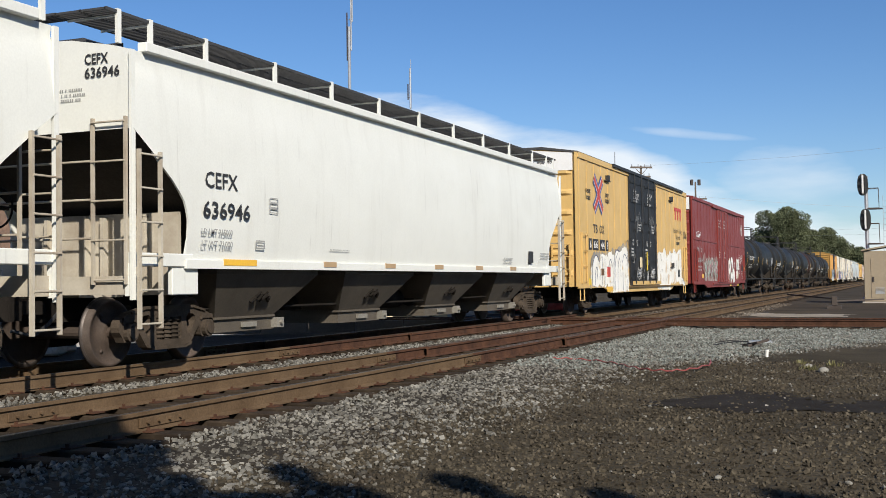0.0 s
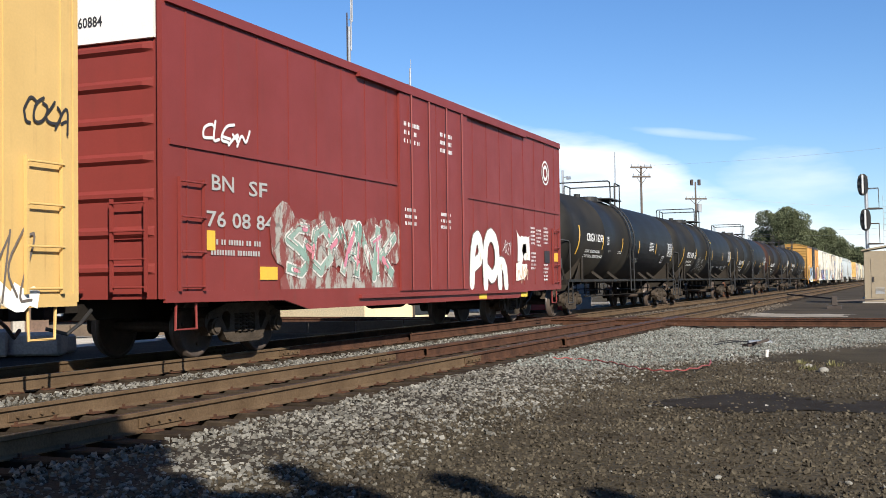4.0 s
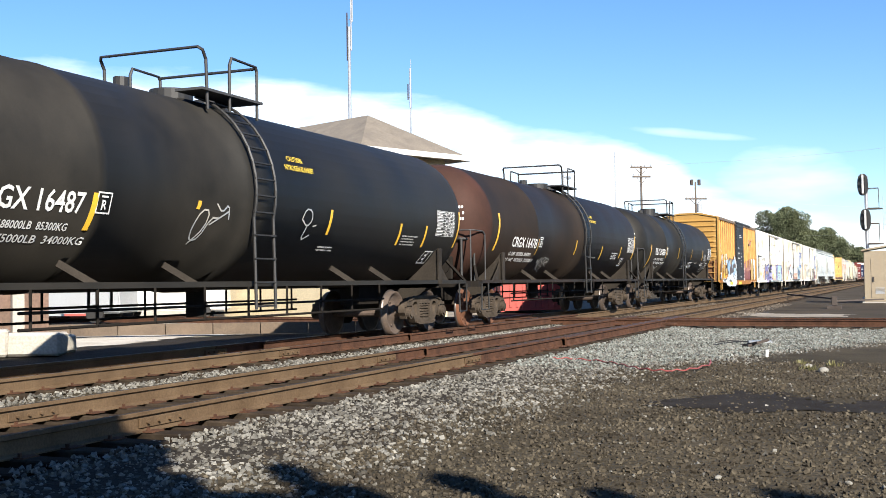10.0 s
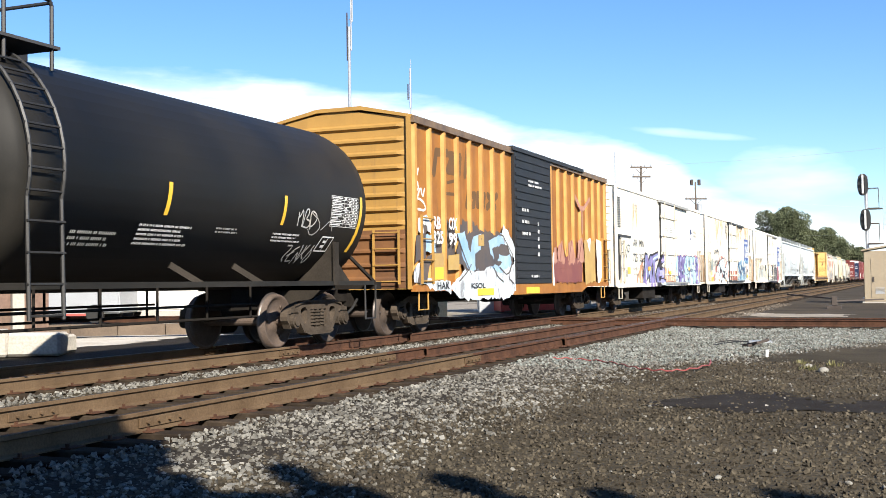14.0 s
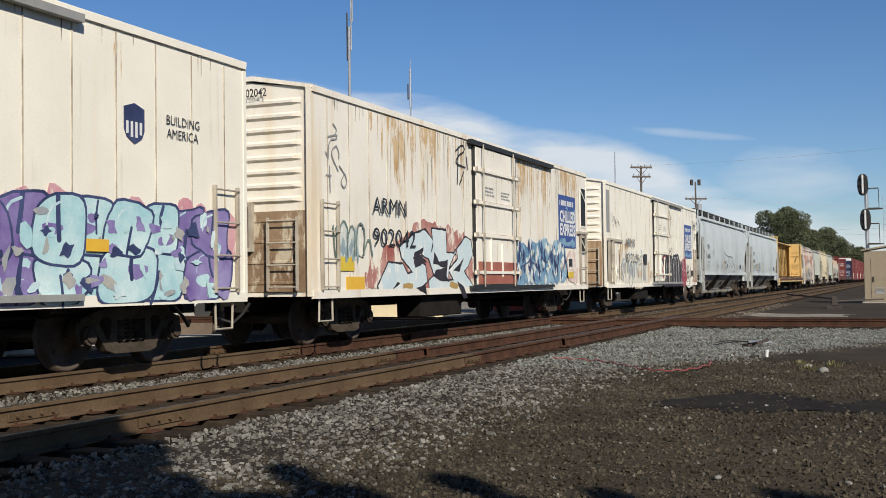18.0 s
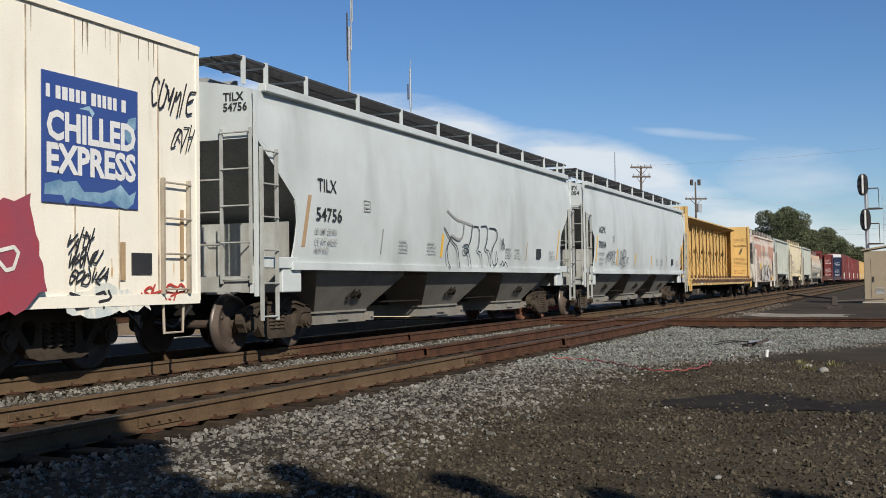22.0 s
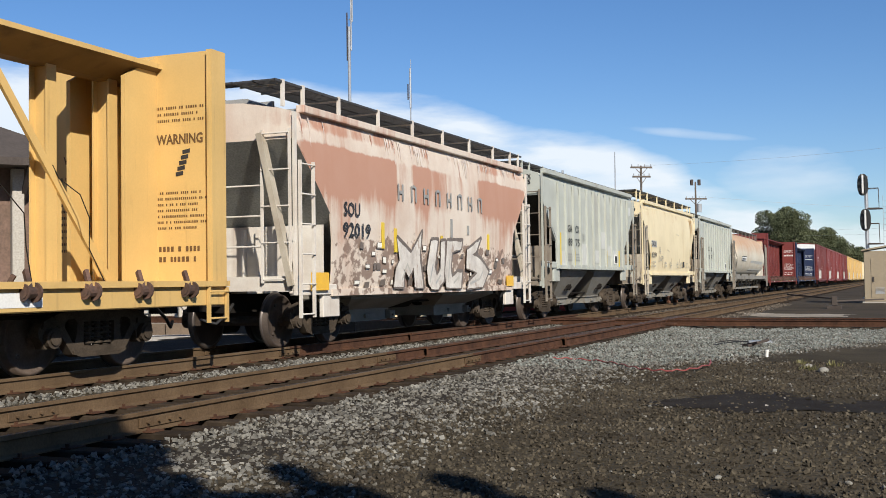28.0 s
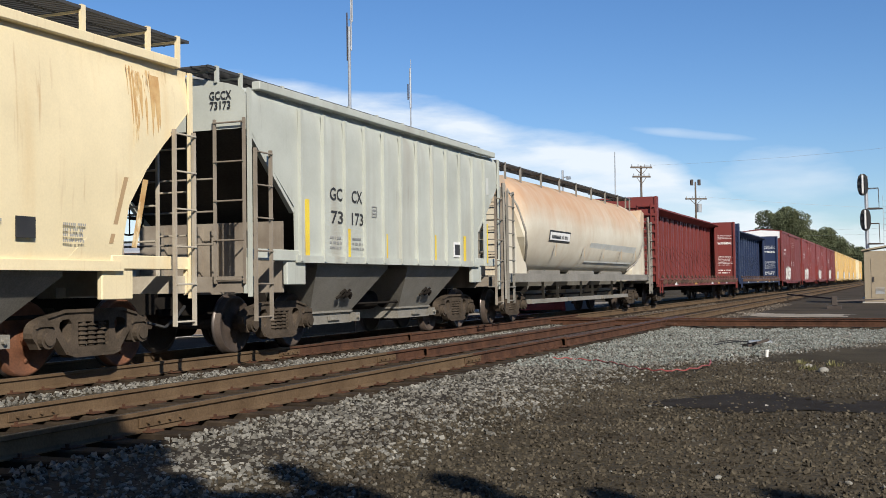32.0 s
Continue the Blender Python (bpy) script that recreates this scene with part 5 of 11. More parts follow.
SP_CREAM = spray("spray_cream", (0.70, 0.62, 0.46), (0.56, 0.34, 0.18), 1.6)
SP_BONE = spray("spray_bone_white", (0.86, 0.85, 0.80), (0.72, 0.70, 0.62), 1.4, base=(0.50, 0.42, 0.28), holes=0.06)
SP_CLOUD_P = spray("worn_pink_on_white", (0.58, 0.24, 0.29), (0.66, 0.42, 0.42), 1.6, (0.05, 0.05, 0.10), 0.0, (0.80, 0.75, 0.63), 0.35)
CHORD = paint("weathered_top_chord", (0.20, 0.125, 0.05), 0.6, 0.6, (0.07, 0.045, 0.03), 0.7)
WINCH = surface("rusty_winch", (0.12, 0.065, 0.045), (0.05, 0.032, 0.026), 0.85, 0, 6, 0.5, 30, 0.3, per_object=0.3)
SEAM = paint("dirty_seam", (0.66, 0.60, 0.48), 0.6, 0.8, (0.22, 0.16, 0.11), 0.7, 2.0, (0.22, 0.17, 0.12), 3.0)
GRIMY = paint("grimy_end_frame", (0.27, 0.235, 0.19), 0.5, 0.6, (0.12, 0.09, 0.07), 0.75, 1.5, (0.16, 0.13, 0.10), 3.0)
DIRTY_GREY = paint("dirty_grey_end_frame", (0.42, 0.44, 0.42), 0.5, 0.5, (0.20, 0.18, 0.15), 0.7, 1.5, (0.26, 0.25, 0.22), 3.0)
RUST_HEAD = surface("rusted_tank_head", (0.062, 0.028, 0.020), (0.030, 0.017, 0.013), 0.7, 0, 0.7, 0.4, 40, 0.02, grit=0.3, spec=0.15)
PALE_FRAME = paint("pale_end_frame", (0.66, 0.63, 0.57), 0.4, 0.5, (0.36, 0.28, 0.22), 0.7, 1.5, (0.50, 0.44, 0.38), 3.0)
DINGY = paint("dingy_end_frame", (0.48, 0.44, 0.36), 0.5, 0.5, (0.24, 0.19, 0.14), 0.7, 1.5, (0.30, 0.25, 0.19), 3.0)
# slope-sheet tones with the overhang's shade put into the colour
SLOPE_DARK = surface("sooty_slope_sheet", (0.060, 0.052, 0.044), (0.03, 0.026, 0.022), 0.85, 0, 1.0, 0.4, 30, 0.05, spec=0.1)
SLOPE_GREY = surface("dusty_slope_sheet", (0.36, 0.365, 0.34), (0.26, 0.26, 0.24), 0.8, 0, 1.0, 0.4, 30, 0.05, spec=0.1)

LETTERS = {
    "A": [[(0, 0), (.5, 1), (1, 0)], [(.2, .38), (.8, .38)]], "C": [[(1, .9), (.4, 1), (0, .6), (0, .35), (.4, 0), (1, .1)]],
    "D": [[(0, 0), (0, 1), (.6, .95), (1, .5), (.6, .05), (0, 0)]], "E": [[(1, 1), (0, .95), (0, .05), (1, 0)], [(0, .5), (.8, .52)]],
    "K": [[(0, 0), (0, 1)], [(1, 1), (.1, .45), (1, 0)]], "L": [[(0, 1), (0, 0), (1, .05)]], "M": [[(0, 0), (.1, 1), (.5, .35), (.9, 1), (1, 0)]],
    "N": [[(0, 0), (.05, 1), (.95, 0), (1, 1)]], "O": [[(.5, 1), (.05, .75), (0, .3), (.5, 0), (1, .3), (.95, .75), (.5, 1)]],
    "P": [[(0, 0), (0, 1), (.8, 1), (1, .72), (.75, .45), (0, .45)]], "R": [[(0, 0), (0, 1), (.8, 1), (1, .75), (.7, .5), (0, .5)], [(.4, .5), (1, 0)]],
    "S": [[(1, .9), (.35, 1), (0, .72), (.5, .52), (1, .28), (.65, 0), (0, .1)]], "T": [[(0, 1), (1, 1)], [(.5, 1), (.45, 0)]],
    "U": [[(0, 1), (.05, .2), (.5, 0), (.95, .2), (1, 1)]], "Y": [[(0, 1), (.5, .45), (1, 1)], [(.5, .45), (.45, 0)]], "Z": [[(0, 1), (1, .95), (0, .05), (1, 0)]],
    "G": [[(1, .85), (.5, 1), (.05, .75), (0, .3), (.45, 0), (1, .15), (1, .48), (.6, .48)]],
    "V": [[(0, 1), (.45, 0), (1, 1)]], "W": [[(0, 1), (.2, 0), (.5, .7), (.8, 0), (1, 1)]], "X": [[(0, 0), (1, 1)], [(0, 1), (1, 0)]], "B": [[(0, 0), (0, 1), (.75, .95), (.85, .7), (.1, .52), (1, .35), (.8, .05), (0, 0)]], "I": [[(.5, 0), (.5, 1)]], "H": [[(0, 0), (0, 1)], [(1, 0), (1, 1)], [(0, .5), (1, .5)]],
}


def thick_line(bm, pts, w, x, step, caps=True):
    """A flat brush stroke on a side that faces +x; each piece lies a hair above the one before."""
    for (y0, z0), (y1, z1) in zip(pts, pts[1:]):
        d = math.hypot(y1 - y0, z1 - z0) or 1e-6
        ny, nz = -(z1 - z0) / d * w / 2, (y1 - y0) / d * w / 2
        quad(bm, (x, y0 - ny, z0 - nz), (x, y1 - ny, z1 - nz), (x, y1 + ny, z1 + nz), (x, y0 + ny, z0 + nz))
        x += step
    for y, z in (pts if caps else pts[1:-1]):
        bm.faces.new([bm.verts.new((x, y + math.cos(a * math.pi / 5) * w / 2, z + math.sin(a * math.pi / 5) * w / 2)) for a in range(10)])
        x += step
    return x


def extend(pts, e):
    """Lengthen a stroke a little at both ends."""
    def out(a, b):
        d = math.hypot(a[0] - b[0], a[1] - b[1]) or 1
        return (a[0] + (a[0] - b[0]) / d * e, a[1] + (a[1] - b[1]) / d * e)
    return [out(pts[0], pts[1])] + list(pts[1:-1]) + [out(pts[-1], pts[-2])]


def smooth_line(pts, k=3):
    """Round the corners of a stroke."""
    for _ in range(k - 1):
        out = [pts[0]]
        for (a, b), (c, d) in zip(pts, pts[1:]):
            out += [(a * .75 + c * .25, b * .75 + d * .25), (a * .25 + c * .75, b * .25 + d * .75)]
        pts = out + [pts[-1]]
    return pts


def on_door(bm, y0, y1, dx):
    """Lift the share of the paint that lies on a door which stands out from the side."""
    for y in (y0, y1):
        bmesh.ops.bisect_plane(bm, geom=bm.verts[:] + bm.edges[:] + bm.faces[:], plane_co=(0, y, 0), plane_no=(0, 1, 0))
    inner = [f for f in bm.faces if y0 < f.calc_center_median().y < y1]
    cut = bmesh.ops.split(bm, geom=inner)
    for v in {v for f in cut["geom"] if isinstance(f, bmesh.types.BMFace) for v in f.verts}:
        v.co.x += dx


def graffiti(parent, word, x, y0, y1, z0, z1, fill, edge, brush=0.3, rim=0.09, lean=0.12, seed=1, cloud=None, shine=None, accents=(), proud=None, sharp=False):
    """A sprayed piece on a car side: heavy outlined letters over a cloud of colour, with blobs of other colours and fine lines in them.
    proud: (y0, y1, x) of a door that stands out and carries its share of the paint."""
    rng = random.Random(seed)
    n = len(word)
    cw = (y1 - y0) / n

    def done(name, bm, mat, label=""):
        if proud:
            on_door(bm, proud[0], proud[1], proud[2] - x)
        tagged(part(name, bm, mat, parent, label), kind="stuff")

    if cloud:
        bm = bmesh.new()
        cx = x
        m = n * 4 + 2
        for i in range(m):
            yc, zc = y0 + (y1 - y0) * i / (m - 1), z0 + (z1 - z0) * rng.uniform(.35, .72)
            r = (z1 - z0) * rng.uniform(0.28, 0.52)
            ring = [(cx, yc + math.cos(a) * r * rng.uniform(0.7, 0.9), min(max(zc + math.sin(a) * r * rng.uniform(0.9, 1.06), z0), z1 + 0.22)) for a in np.linspace(0, 2 * math.pi, 16)[:-1]]
            bm.faces.new([bm.verts.new(p) for p in ring])
            cx += 0.0002
        done("graffiti_cloud", bm, cloud, "hazy sprayed cloud of colour behind the letters")
    strokes = []
    for i, ch in enumerate(word):
        ya, yb = y0 + cw * (i + 0.12), y0 + cw * (i + 0.95)
        zo, zs = rng.uniform(-0.06, 0.06), rng.uniform(0.86, 1.04)
        for line in LETTERS[ch]:
            pts = []
            for u, v in line:
                uu, vv = u + rng.uniform(-.1, .1), v + rng.uniform(-.08, .08)
                pts.append((ya + (yb - ya) * uu + (vv - .5) * lean, z0 + brush * .6 + (z1 - z0 - brush * 1.2) * min(1.05, max(-.05, vv * zs + zo))))
            strokes.append(pts if sharp else smooth_line(pts, 2))
        if i < n - 1:   # an arrow-like link to the next letter
            zc = z0 + (z1 - z0) * rng.uniform(.25, .75)
            strokes.append([(yb - cw * .2, zc), (yb + cw * .25, zc + rng.uniform(-.25, .25))])
    widths = [brush * rng.uniform(.72, 1.12) for _ in strokes]
    bm = bmesh.new()
    xx = x + 0.012
    for pts, w in zip(strokes, widths):
        xx = thick_line(bm, extend(pts, rim) if sharp else pts, w + 2 * rim, xx, 0.00006, not sharp)
    done("graffiti_outline", bm, edge)
    bm = bmesh.new()
    xx += 0.001
    for pts, w in zip(strokes, widths):
        xx = thick_line(bm, pts, w, xx, 0.00006, not sharp)
    done("graffiti_fill", bm, fill)
    for mat in accents:
        bm = bmesh.new()
        xx += 0.001
        for pts, w in zip(strokes, widths):
            for _ in range(2):
                a, b = rng.choice(list(zip(pts, pts[1:])))
                f = rng.uniform(.1, .6)
                p = [(a[0] + (b[0] - a[0]) * g, a[1] + (b[1] - a[1]) * g) for g in (f, f + rng.uniform(.1, .45))]
                xx = thick_line(bm, p, w * rng.uniform(.3, .75), xx, 0.00006)
        done("graffiti_accent", bm, mat)
    if shine:
        bm = bmesh.new()
        xx += 0.001
        for pts, w in zip(strokes, widths):
            line = [(p[0] - w * .26, p[1] + w * .22) for p in pts]
            xx = thick_line(bm, line[:max(2, len(line) * 2 // 3)], max(.02, w * .10), xx, 0.00006)
        done("graffiti_highlight", bm, shine)


def piece(parent, x, y0, y1, z0, z1, fills, edge, rim=.05, seed=1, cloud=None, haze=.3, shine=None, proud=None, stack=.4, slit=.035, over=1.25, jag=.12, flecks=(), nflecks=0):
    """A dense sprayed piece: overlapping swollen letter forms, each with an outline, a slit and a gleam; fills names the colours from one end to the other."""
    rng = random.Random(seed)
    meshes = {}
    h = z1 - z0
    cw = (y1 - y0) / len(fills)
    at = [x]

    def blob(mat, name, cy, cz, ry, rz, lean, power, wob, n=22):
        bm = meshes.setdefault((name, mat.name), (bmesh.new(), mat))[0]
        ph, k = rng.uniform(0, 6.283), rng.choice((2, 3, 3, 4))
        ring = []
        for a in np.linspace(0, 2 * math.pi, n + 1)[:-1]:
            c, s = math.cos(a), math.sin(a)
            e = 2 / power
            r = 1 + wob * math.sin(k * a + ph)
            v = math.copysign(abs(s) ** e, s) * rz * r
            ring.append((at[0], cy + math.copysign(abs(c) ** e, c) * ry * r + lean * v, min(max(cz + v, z0 - .02), z1 + haze)))
        bm.faces.new([bm.verts.new(p) for p in ring])
        at[0] += .00006

    def stroke(mat, name, pts, w):
        bm = meshes.setdefault((name, mat.name), (bmesh.new(), mat))[0]
        at[0] = thick_line(bm, pts, w, at[0], .00005)

    if cloud:
        m = len(fills) * 4
        for i in range(m + 1):
            blob(cloud, "graffiti_cloud", y0 + (y1 - y0) * i / m, z0 + h * rng.uniform(.4, .75), h * rng.uniform(.2, .34), h * rng.uniform(.36, .52), 0, 2, .12, 18)
    order = list(range(len(fills)))
    rng.shuffle(order)
    for i in order:
        cy, mat = y0 + cw * (i + .5), fills[i]
        forms = [(cy, z0 + h * .5, cw * over / 2, h * rng.uniform(.46, .53))]
        if rng.random() < stack:
            q = rng.uniform(.42, .6)
            forms = [(cy + rng.uniform(-.15, .15) * cw, z0 + h * q / 2, cw * over * rng.uniform(.5, .62), h * q * .56), (cy, z0 + h * (1 + q) / 2, cw * over / 2, h * (1 - q) * .6)]
        for fy, fz, ry, rz in forms:
            lean, power, wob = rng.uniform(-.05, .22), rng.uniform(2.4, 4.2), rng.uniform(.3, 1.0) * jag
            state = rng.getstate()
            blob(edge, "graffiti_outline", fy, fz, ry + rim, rz + rim, lean, power, wob)
            rng.setstate(state)
            blob(mat, "graffiti_fill", fy, fz, ry, rz, lean, power, wob)
            for other in rng.sample(fills, 2):   # patches of the neighbouring colours
                blob(other, "graffiti_accent", fy + rng.uniform(-.5, .5) * ry, fz + rng.uniform(-.6, .6) * rz, ry * rng.uniform(.2, .42), rz * rng.uniform(.15, .36), .2, 2.2, .15, 12)
            side, up = rng.uniform(-.3, .3) * ry, rng.choice((-1, 1))
            line = [(fy + side + lean * up * rz, fz + up * rz * .98), (fy + side * .5, fz + up * rz * .4), (fy + side * .2 + rng.uniform(-.2, .2) * ry, fz - up * rz * rng.uniform(.0, .3))]
            stroke(edge, "graffiti_outline", smooth_line(line, 2), slit * rng.uniform(.7, 1.6))
            if shine:
                stroke(shine, "graffiti_highlight", smooth_line([(fy - ry * .55, fz + rz * .1), (fy - ry * .5 + lean * rz * .6, fz + rz * .62), (fy - ry * .05 + lean * rz * .8, fz + rz * .84)], 2), rng.uniform(.015, .04))
    for _ in range(nflecks):   # small loose patches, most of them low down
        blob(rng.choice(flecks), "graffiti_fleck", rng.uniform(y0, y1), z0 + h * rng.random() ** 1.6 * .9 + .04, rng.uniform(.03, .14), rng.uniform(.03, .13), rng.uniform(-.4, .4), rng.uniform(1.2, 3), .3, 10)
    for (name, _), (bm, mat) in meshes.items():
        if proud:
            on_door(bm, proud[0], proud[1], proud[2] - x)
        tagged(part(name, bm, mat, parent), kind="stuff")


def scrawl(parent, word, x, y0, y1, z0, z1, mat, w=0.035, seed=2):
    """A thin hand-drawn tag."""
    rng = random.Random(seed)
    bm = bmesh.new()
    cw = (y1 - y0) / len(word)
    xx = x
    for i, ch in enumerate(word):
        for line in LETTERS[ch]:
            pts = [(y0 + cw * (i + .05 + u * .9) + rng.uniform(-.04, .04) + v * .12, z0 + (z1 - z0) * v + rng.uniform(-.06, .06)) for u, v in line]
            xx = thick_line(bm, smooth_line(pts, 3), w, xx, 0.00004)
    tagged(part("spray_tag", bm, mat, parent, "thin sprayed scrawl"), kind="stuff")


def brush(parent, x, lines, mat, w=.03, name="spray_tag", label="thin sprayed lines", round_=2):
    """Hand-drawn strokes on a side; x is the side's place or gives it for (y, z)."""
    bm = bmesh.new()
    at = 0.0
    for pts in lines:
        at = thick_line(bm, smooth_line(pts, round_), w, at, .00004)
    skin = x if callable(x) else lambda y, z: x
    for v in bm.verts:
        v.co.x += skin(v.co.y, v.co.z)
    return tagged(part(name, bm, mat, parent, label), kind="stuff")


def splash(parent, x, outlines, mat, name="paint_patch", label="", ragged_by=0.0, seed=1, lift=.006):
    """Flat patches of paint with an uneven edge; x as for brush."""
    rng = random.Random(seed)
    bm = bmesh.new()
    skin = x if callable(x) else lambda y, z: x
    for k, pts in enumerate(outlines):
        ring = []
        for (a, b), (c, d) in zip(pts, pts[1:] + pts[:1]):
            n = max(1, int(math.hypot(c - a, d - b) / .12)) if ragged_by else 1
            ring += [(a + (c - a) * i / n + rng.uniform(-1, 1) * ragged_by, b + (d - b) * i / n + rng.uniform(-1.6, 1) * ragged_by) for i in range(n)]
        f = bm.faces.new([bm.verts.new((lift + .0003 * k, y, z)) for y, z in ring])
        f.normal_update()
    bmesh.ops.triangulate(bm, faces=bm.faces[:])
    for f in bm.faces:
        f.normal_update()
        if f.normal.x < 0:
            f.normal_flip()
    for v in bm.verts:
        v.co.x += skin(v.co.y, v.co.z)
    return tagged(part(name, bm, mat, parent, label), kind="stuff")


def slivers(y0, y1, z0, z1, n, w, h, seed):
    """Outlines of small uneven slivers scattered over a field."""
    rng = random.Random(seed)
    out = []
    for _ in range(n):
        y, z, a, b = rng.uniform(y0, y1), rng.uniform(z0, z1), w * rng.uniform(.5, 1), h * rng.uniform(.5, 1)
        out.append([(y - a, z + rng.uniform(-.5, .5) * b), (y + rng.uniform(-.6, .6) * a, z - b), (y + a, z + rng.uniform(-.5, .5) * b), (y + rng.uniform(-.6, .6) * a, z + b)])
    return out


def fat_letters(parent, x, lines, fill, edge, w, rim, round_=1, proud=None, shine=None):
    """Heavy outlined letters drawn as strokes."""
    at = x
    for name, mat, ww in (("graffiti_outline", edge, w + 2 * rim), ("graffiti_fill", fill, w)):
        bm = bmesh.new()
        at += .002
        for pts in lines:
            at = thick_line(bm, smooth_line(pts, round_) if round_ > 1 else pts, ww, at, .00006)
        if proud:
            on_door(bm, proud[0], proud[1], proud[2] - x)
        tagged(part(name, bm, mat, parent), kind="stuff")
    if shine:
        bm = bmesh.new()
        at += .002
        for pts in lines:
            at = thick_line(bm, [(y - w * .2, z + w * .22) for y, z in pts], .035, at, .00006)
        if proud:
            on_door(bm, proud[0], proud[1], proud[2] - x)
        tagged(part("graffiti_highlight", bm, shine, parent), kind="stuff")


def line_of_text(parent, text, y0, y1, z, cap, mat, x, name="lettering", bold=.004):
    """One line with its left and right end, baseline and capital height given."""
    return writing(text, cap / .70, mat, parent, name, (x, y0, z), bold=bold, width=y1 - y0)


def drips(parent, x_at, y0, y1, ztop, lo, hi, n, mat, seed, w=(.02, .09), clump=0.0):
    """Stains that ran down a side from its top edge; x_at gives the skin at a height."""
    rng = random.Random(seed)
    bm = bmesh.new()
    centres = [rng.uniform(y0, y1) for _ in range(5)]
    for k in range(n):
        y = rng.uniform(y0, y1)
        if clump and rng.random() < clump:
            y = min(y1, max(y0, rng.gauss(rng.choice(centres), .22)))
        ln, ww = rng.uniform(lo, hi) * rng.uniform(.5, 1), rng.uniform(*w)
        zs = [ztop - ln * f for f in (0, .3, .6, .85, 1)]
        ws = [ww * rng.uniform(.7, 1.2), ww * rng.uniform(.7, 1.1), ww * rng.uniform(.5, .9), ww * rng.uniform(.3, .6), .004]
        off = .003 + .00002 * k
        vs = [(bm.verts.new((x_at(z) + off, y - q / 2, z)), bm.verts.new((x_at(z) + off, y + q / 2, z))) for z, q in zip(zs, ws)]
        for (a, b), (c, d) in zip(vs, vs[1:]):
            bm.faces.new((c, d, b, a))
    tagged(part("run_stain", bm, mat, parent, "stains that ran down from the roof edge"), kind="stuff")


def bars(parent, name, x, y, z, width, height, rows, mat, seed=0, face="x", fillr=0.5):
    """Rows of short bars where small lettering cannot be read."""
    rng = random.Random(seed)
    bm = bmesh.new()
    rh = height / rows
    for r in range(rows):
        p = 0.0
        zt = z - r * rh
        end = width * rng.uniform(0.75, 1.0)
        while p < end - 0.02:
            w = min(rng.uniform(0.32, 0.5) * rh * (fillr + .2), end - p)
            if face == "x":
                quad(bm, (x, y + p, zt - rh * fillr), (x, y + p + w, zt - rh * fillr), (x, y + p + w, zt), (x, y + p, zt))
            else:
                quad(bm, (y + p, x, zt - rh * fillr), (y + p + w, x, zt - rh * fillr), (y + p + w, x, zt), (y + p, x, zt))
            p += w + rh * (0.16 if rng.random() < .8 else .55)
    return tagged(part(name, bm, mat, parent), kind="stuff")


def plate(parent, name, x, y0, y1, z0, z1, mat, label="", t=0.004):
    bm = bmesh.new()
    box(bm, x - 0.01, x + t, y0, y1, z0, z1)
    return part(name, bm, mat, parent, label)


def frame_mark(parent, x, y0, y1, z0, z1, mat, w=0.03):
    """An outlined data box with a bar or two inside."""
    bm = bmesh.new()
    for a in ((y0, y1, z0, z0 + w), (y0, y1, z1 - w, z1), (y0, y0 + w, z0 + w, z1 - w), (y1 - w, y1, z0 + w, z1 - w),
              (y0 + 2 * w, y1 - 2 * w, z0 + (z1 - z0) * .25, z0 + (z1 - z0) * .4), (y0 + 2 * w, y1 - 2.5 * w, z0 + (z1 - z0) * .6, z0 + (z1 - z0) * .72)):
        quad(bm, (x, a[0], a[2]), (x, a[1], a[2]), (x, a[1], a[3]), (x, a[0], a[3]))
    return part("data_box", bm, mat, parent)


# ---------------------------------------------------------------- trucks
WHEEL_R = 0.457


def lathe_x(bm, prof, y, z, seg=32):
    """A profile of (x, radius) turned about a line along x."""
    rings = []
    for x, r in prof:
        rings.append([(x, y + math.cos(2 * math.pi * i / seg) * r, z + math.sin(2 * math.pi * i / seg) * r) for i in range(seg)])
    loft(bm, rings)


def wheelset(parent, y, plate_mat):
    bm = bmesh.new()
    for s in (1, -1):
        prof = [(.66, .10), (.665, .34), (.66, .40), (.655, .43), (.655, .485), (.685, .49), (.70, .462), (.79, .452), (.792, .41), (.745, .385), (.725, .20), (.77, .155), (.78, .10)]
        lathe_x(bm, [(s * a, b) for a, b in prof], 0, 0)
    rod(bm, (-1.0, 0, 0), (1.0, 0, 0), 0.085, 12)
    # three faint lightening marks on the plate so that the turning shows
    for s in (1, -1):
        for k in range(3):
            a = 2 * math.pi * k / 3
            rod(bm, (s * .73, math.cos(a) * .28, math.sin(a) * .28), (s * .752, math.cos(a) * .28, math.sin(a) * .28), .03, 8)
    ob = part("wheelset", bm, plate_mat, parent, smooth=False)
    ob.data.materials.append(TREAD)
    for p in ob.data.polygons:
        r = math.hypot(p.center.y, p.center.z)
        if r > 0.455:
            p.material_index = 1
        p.use_smooth = r > 0.12
    ob.location = (0, y, WHEEL_R)
    return ob


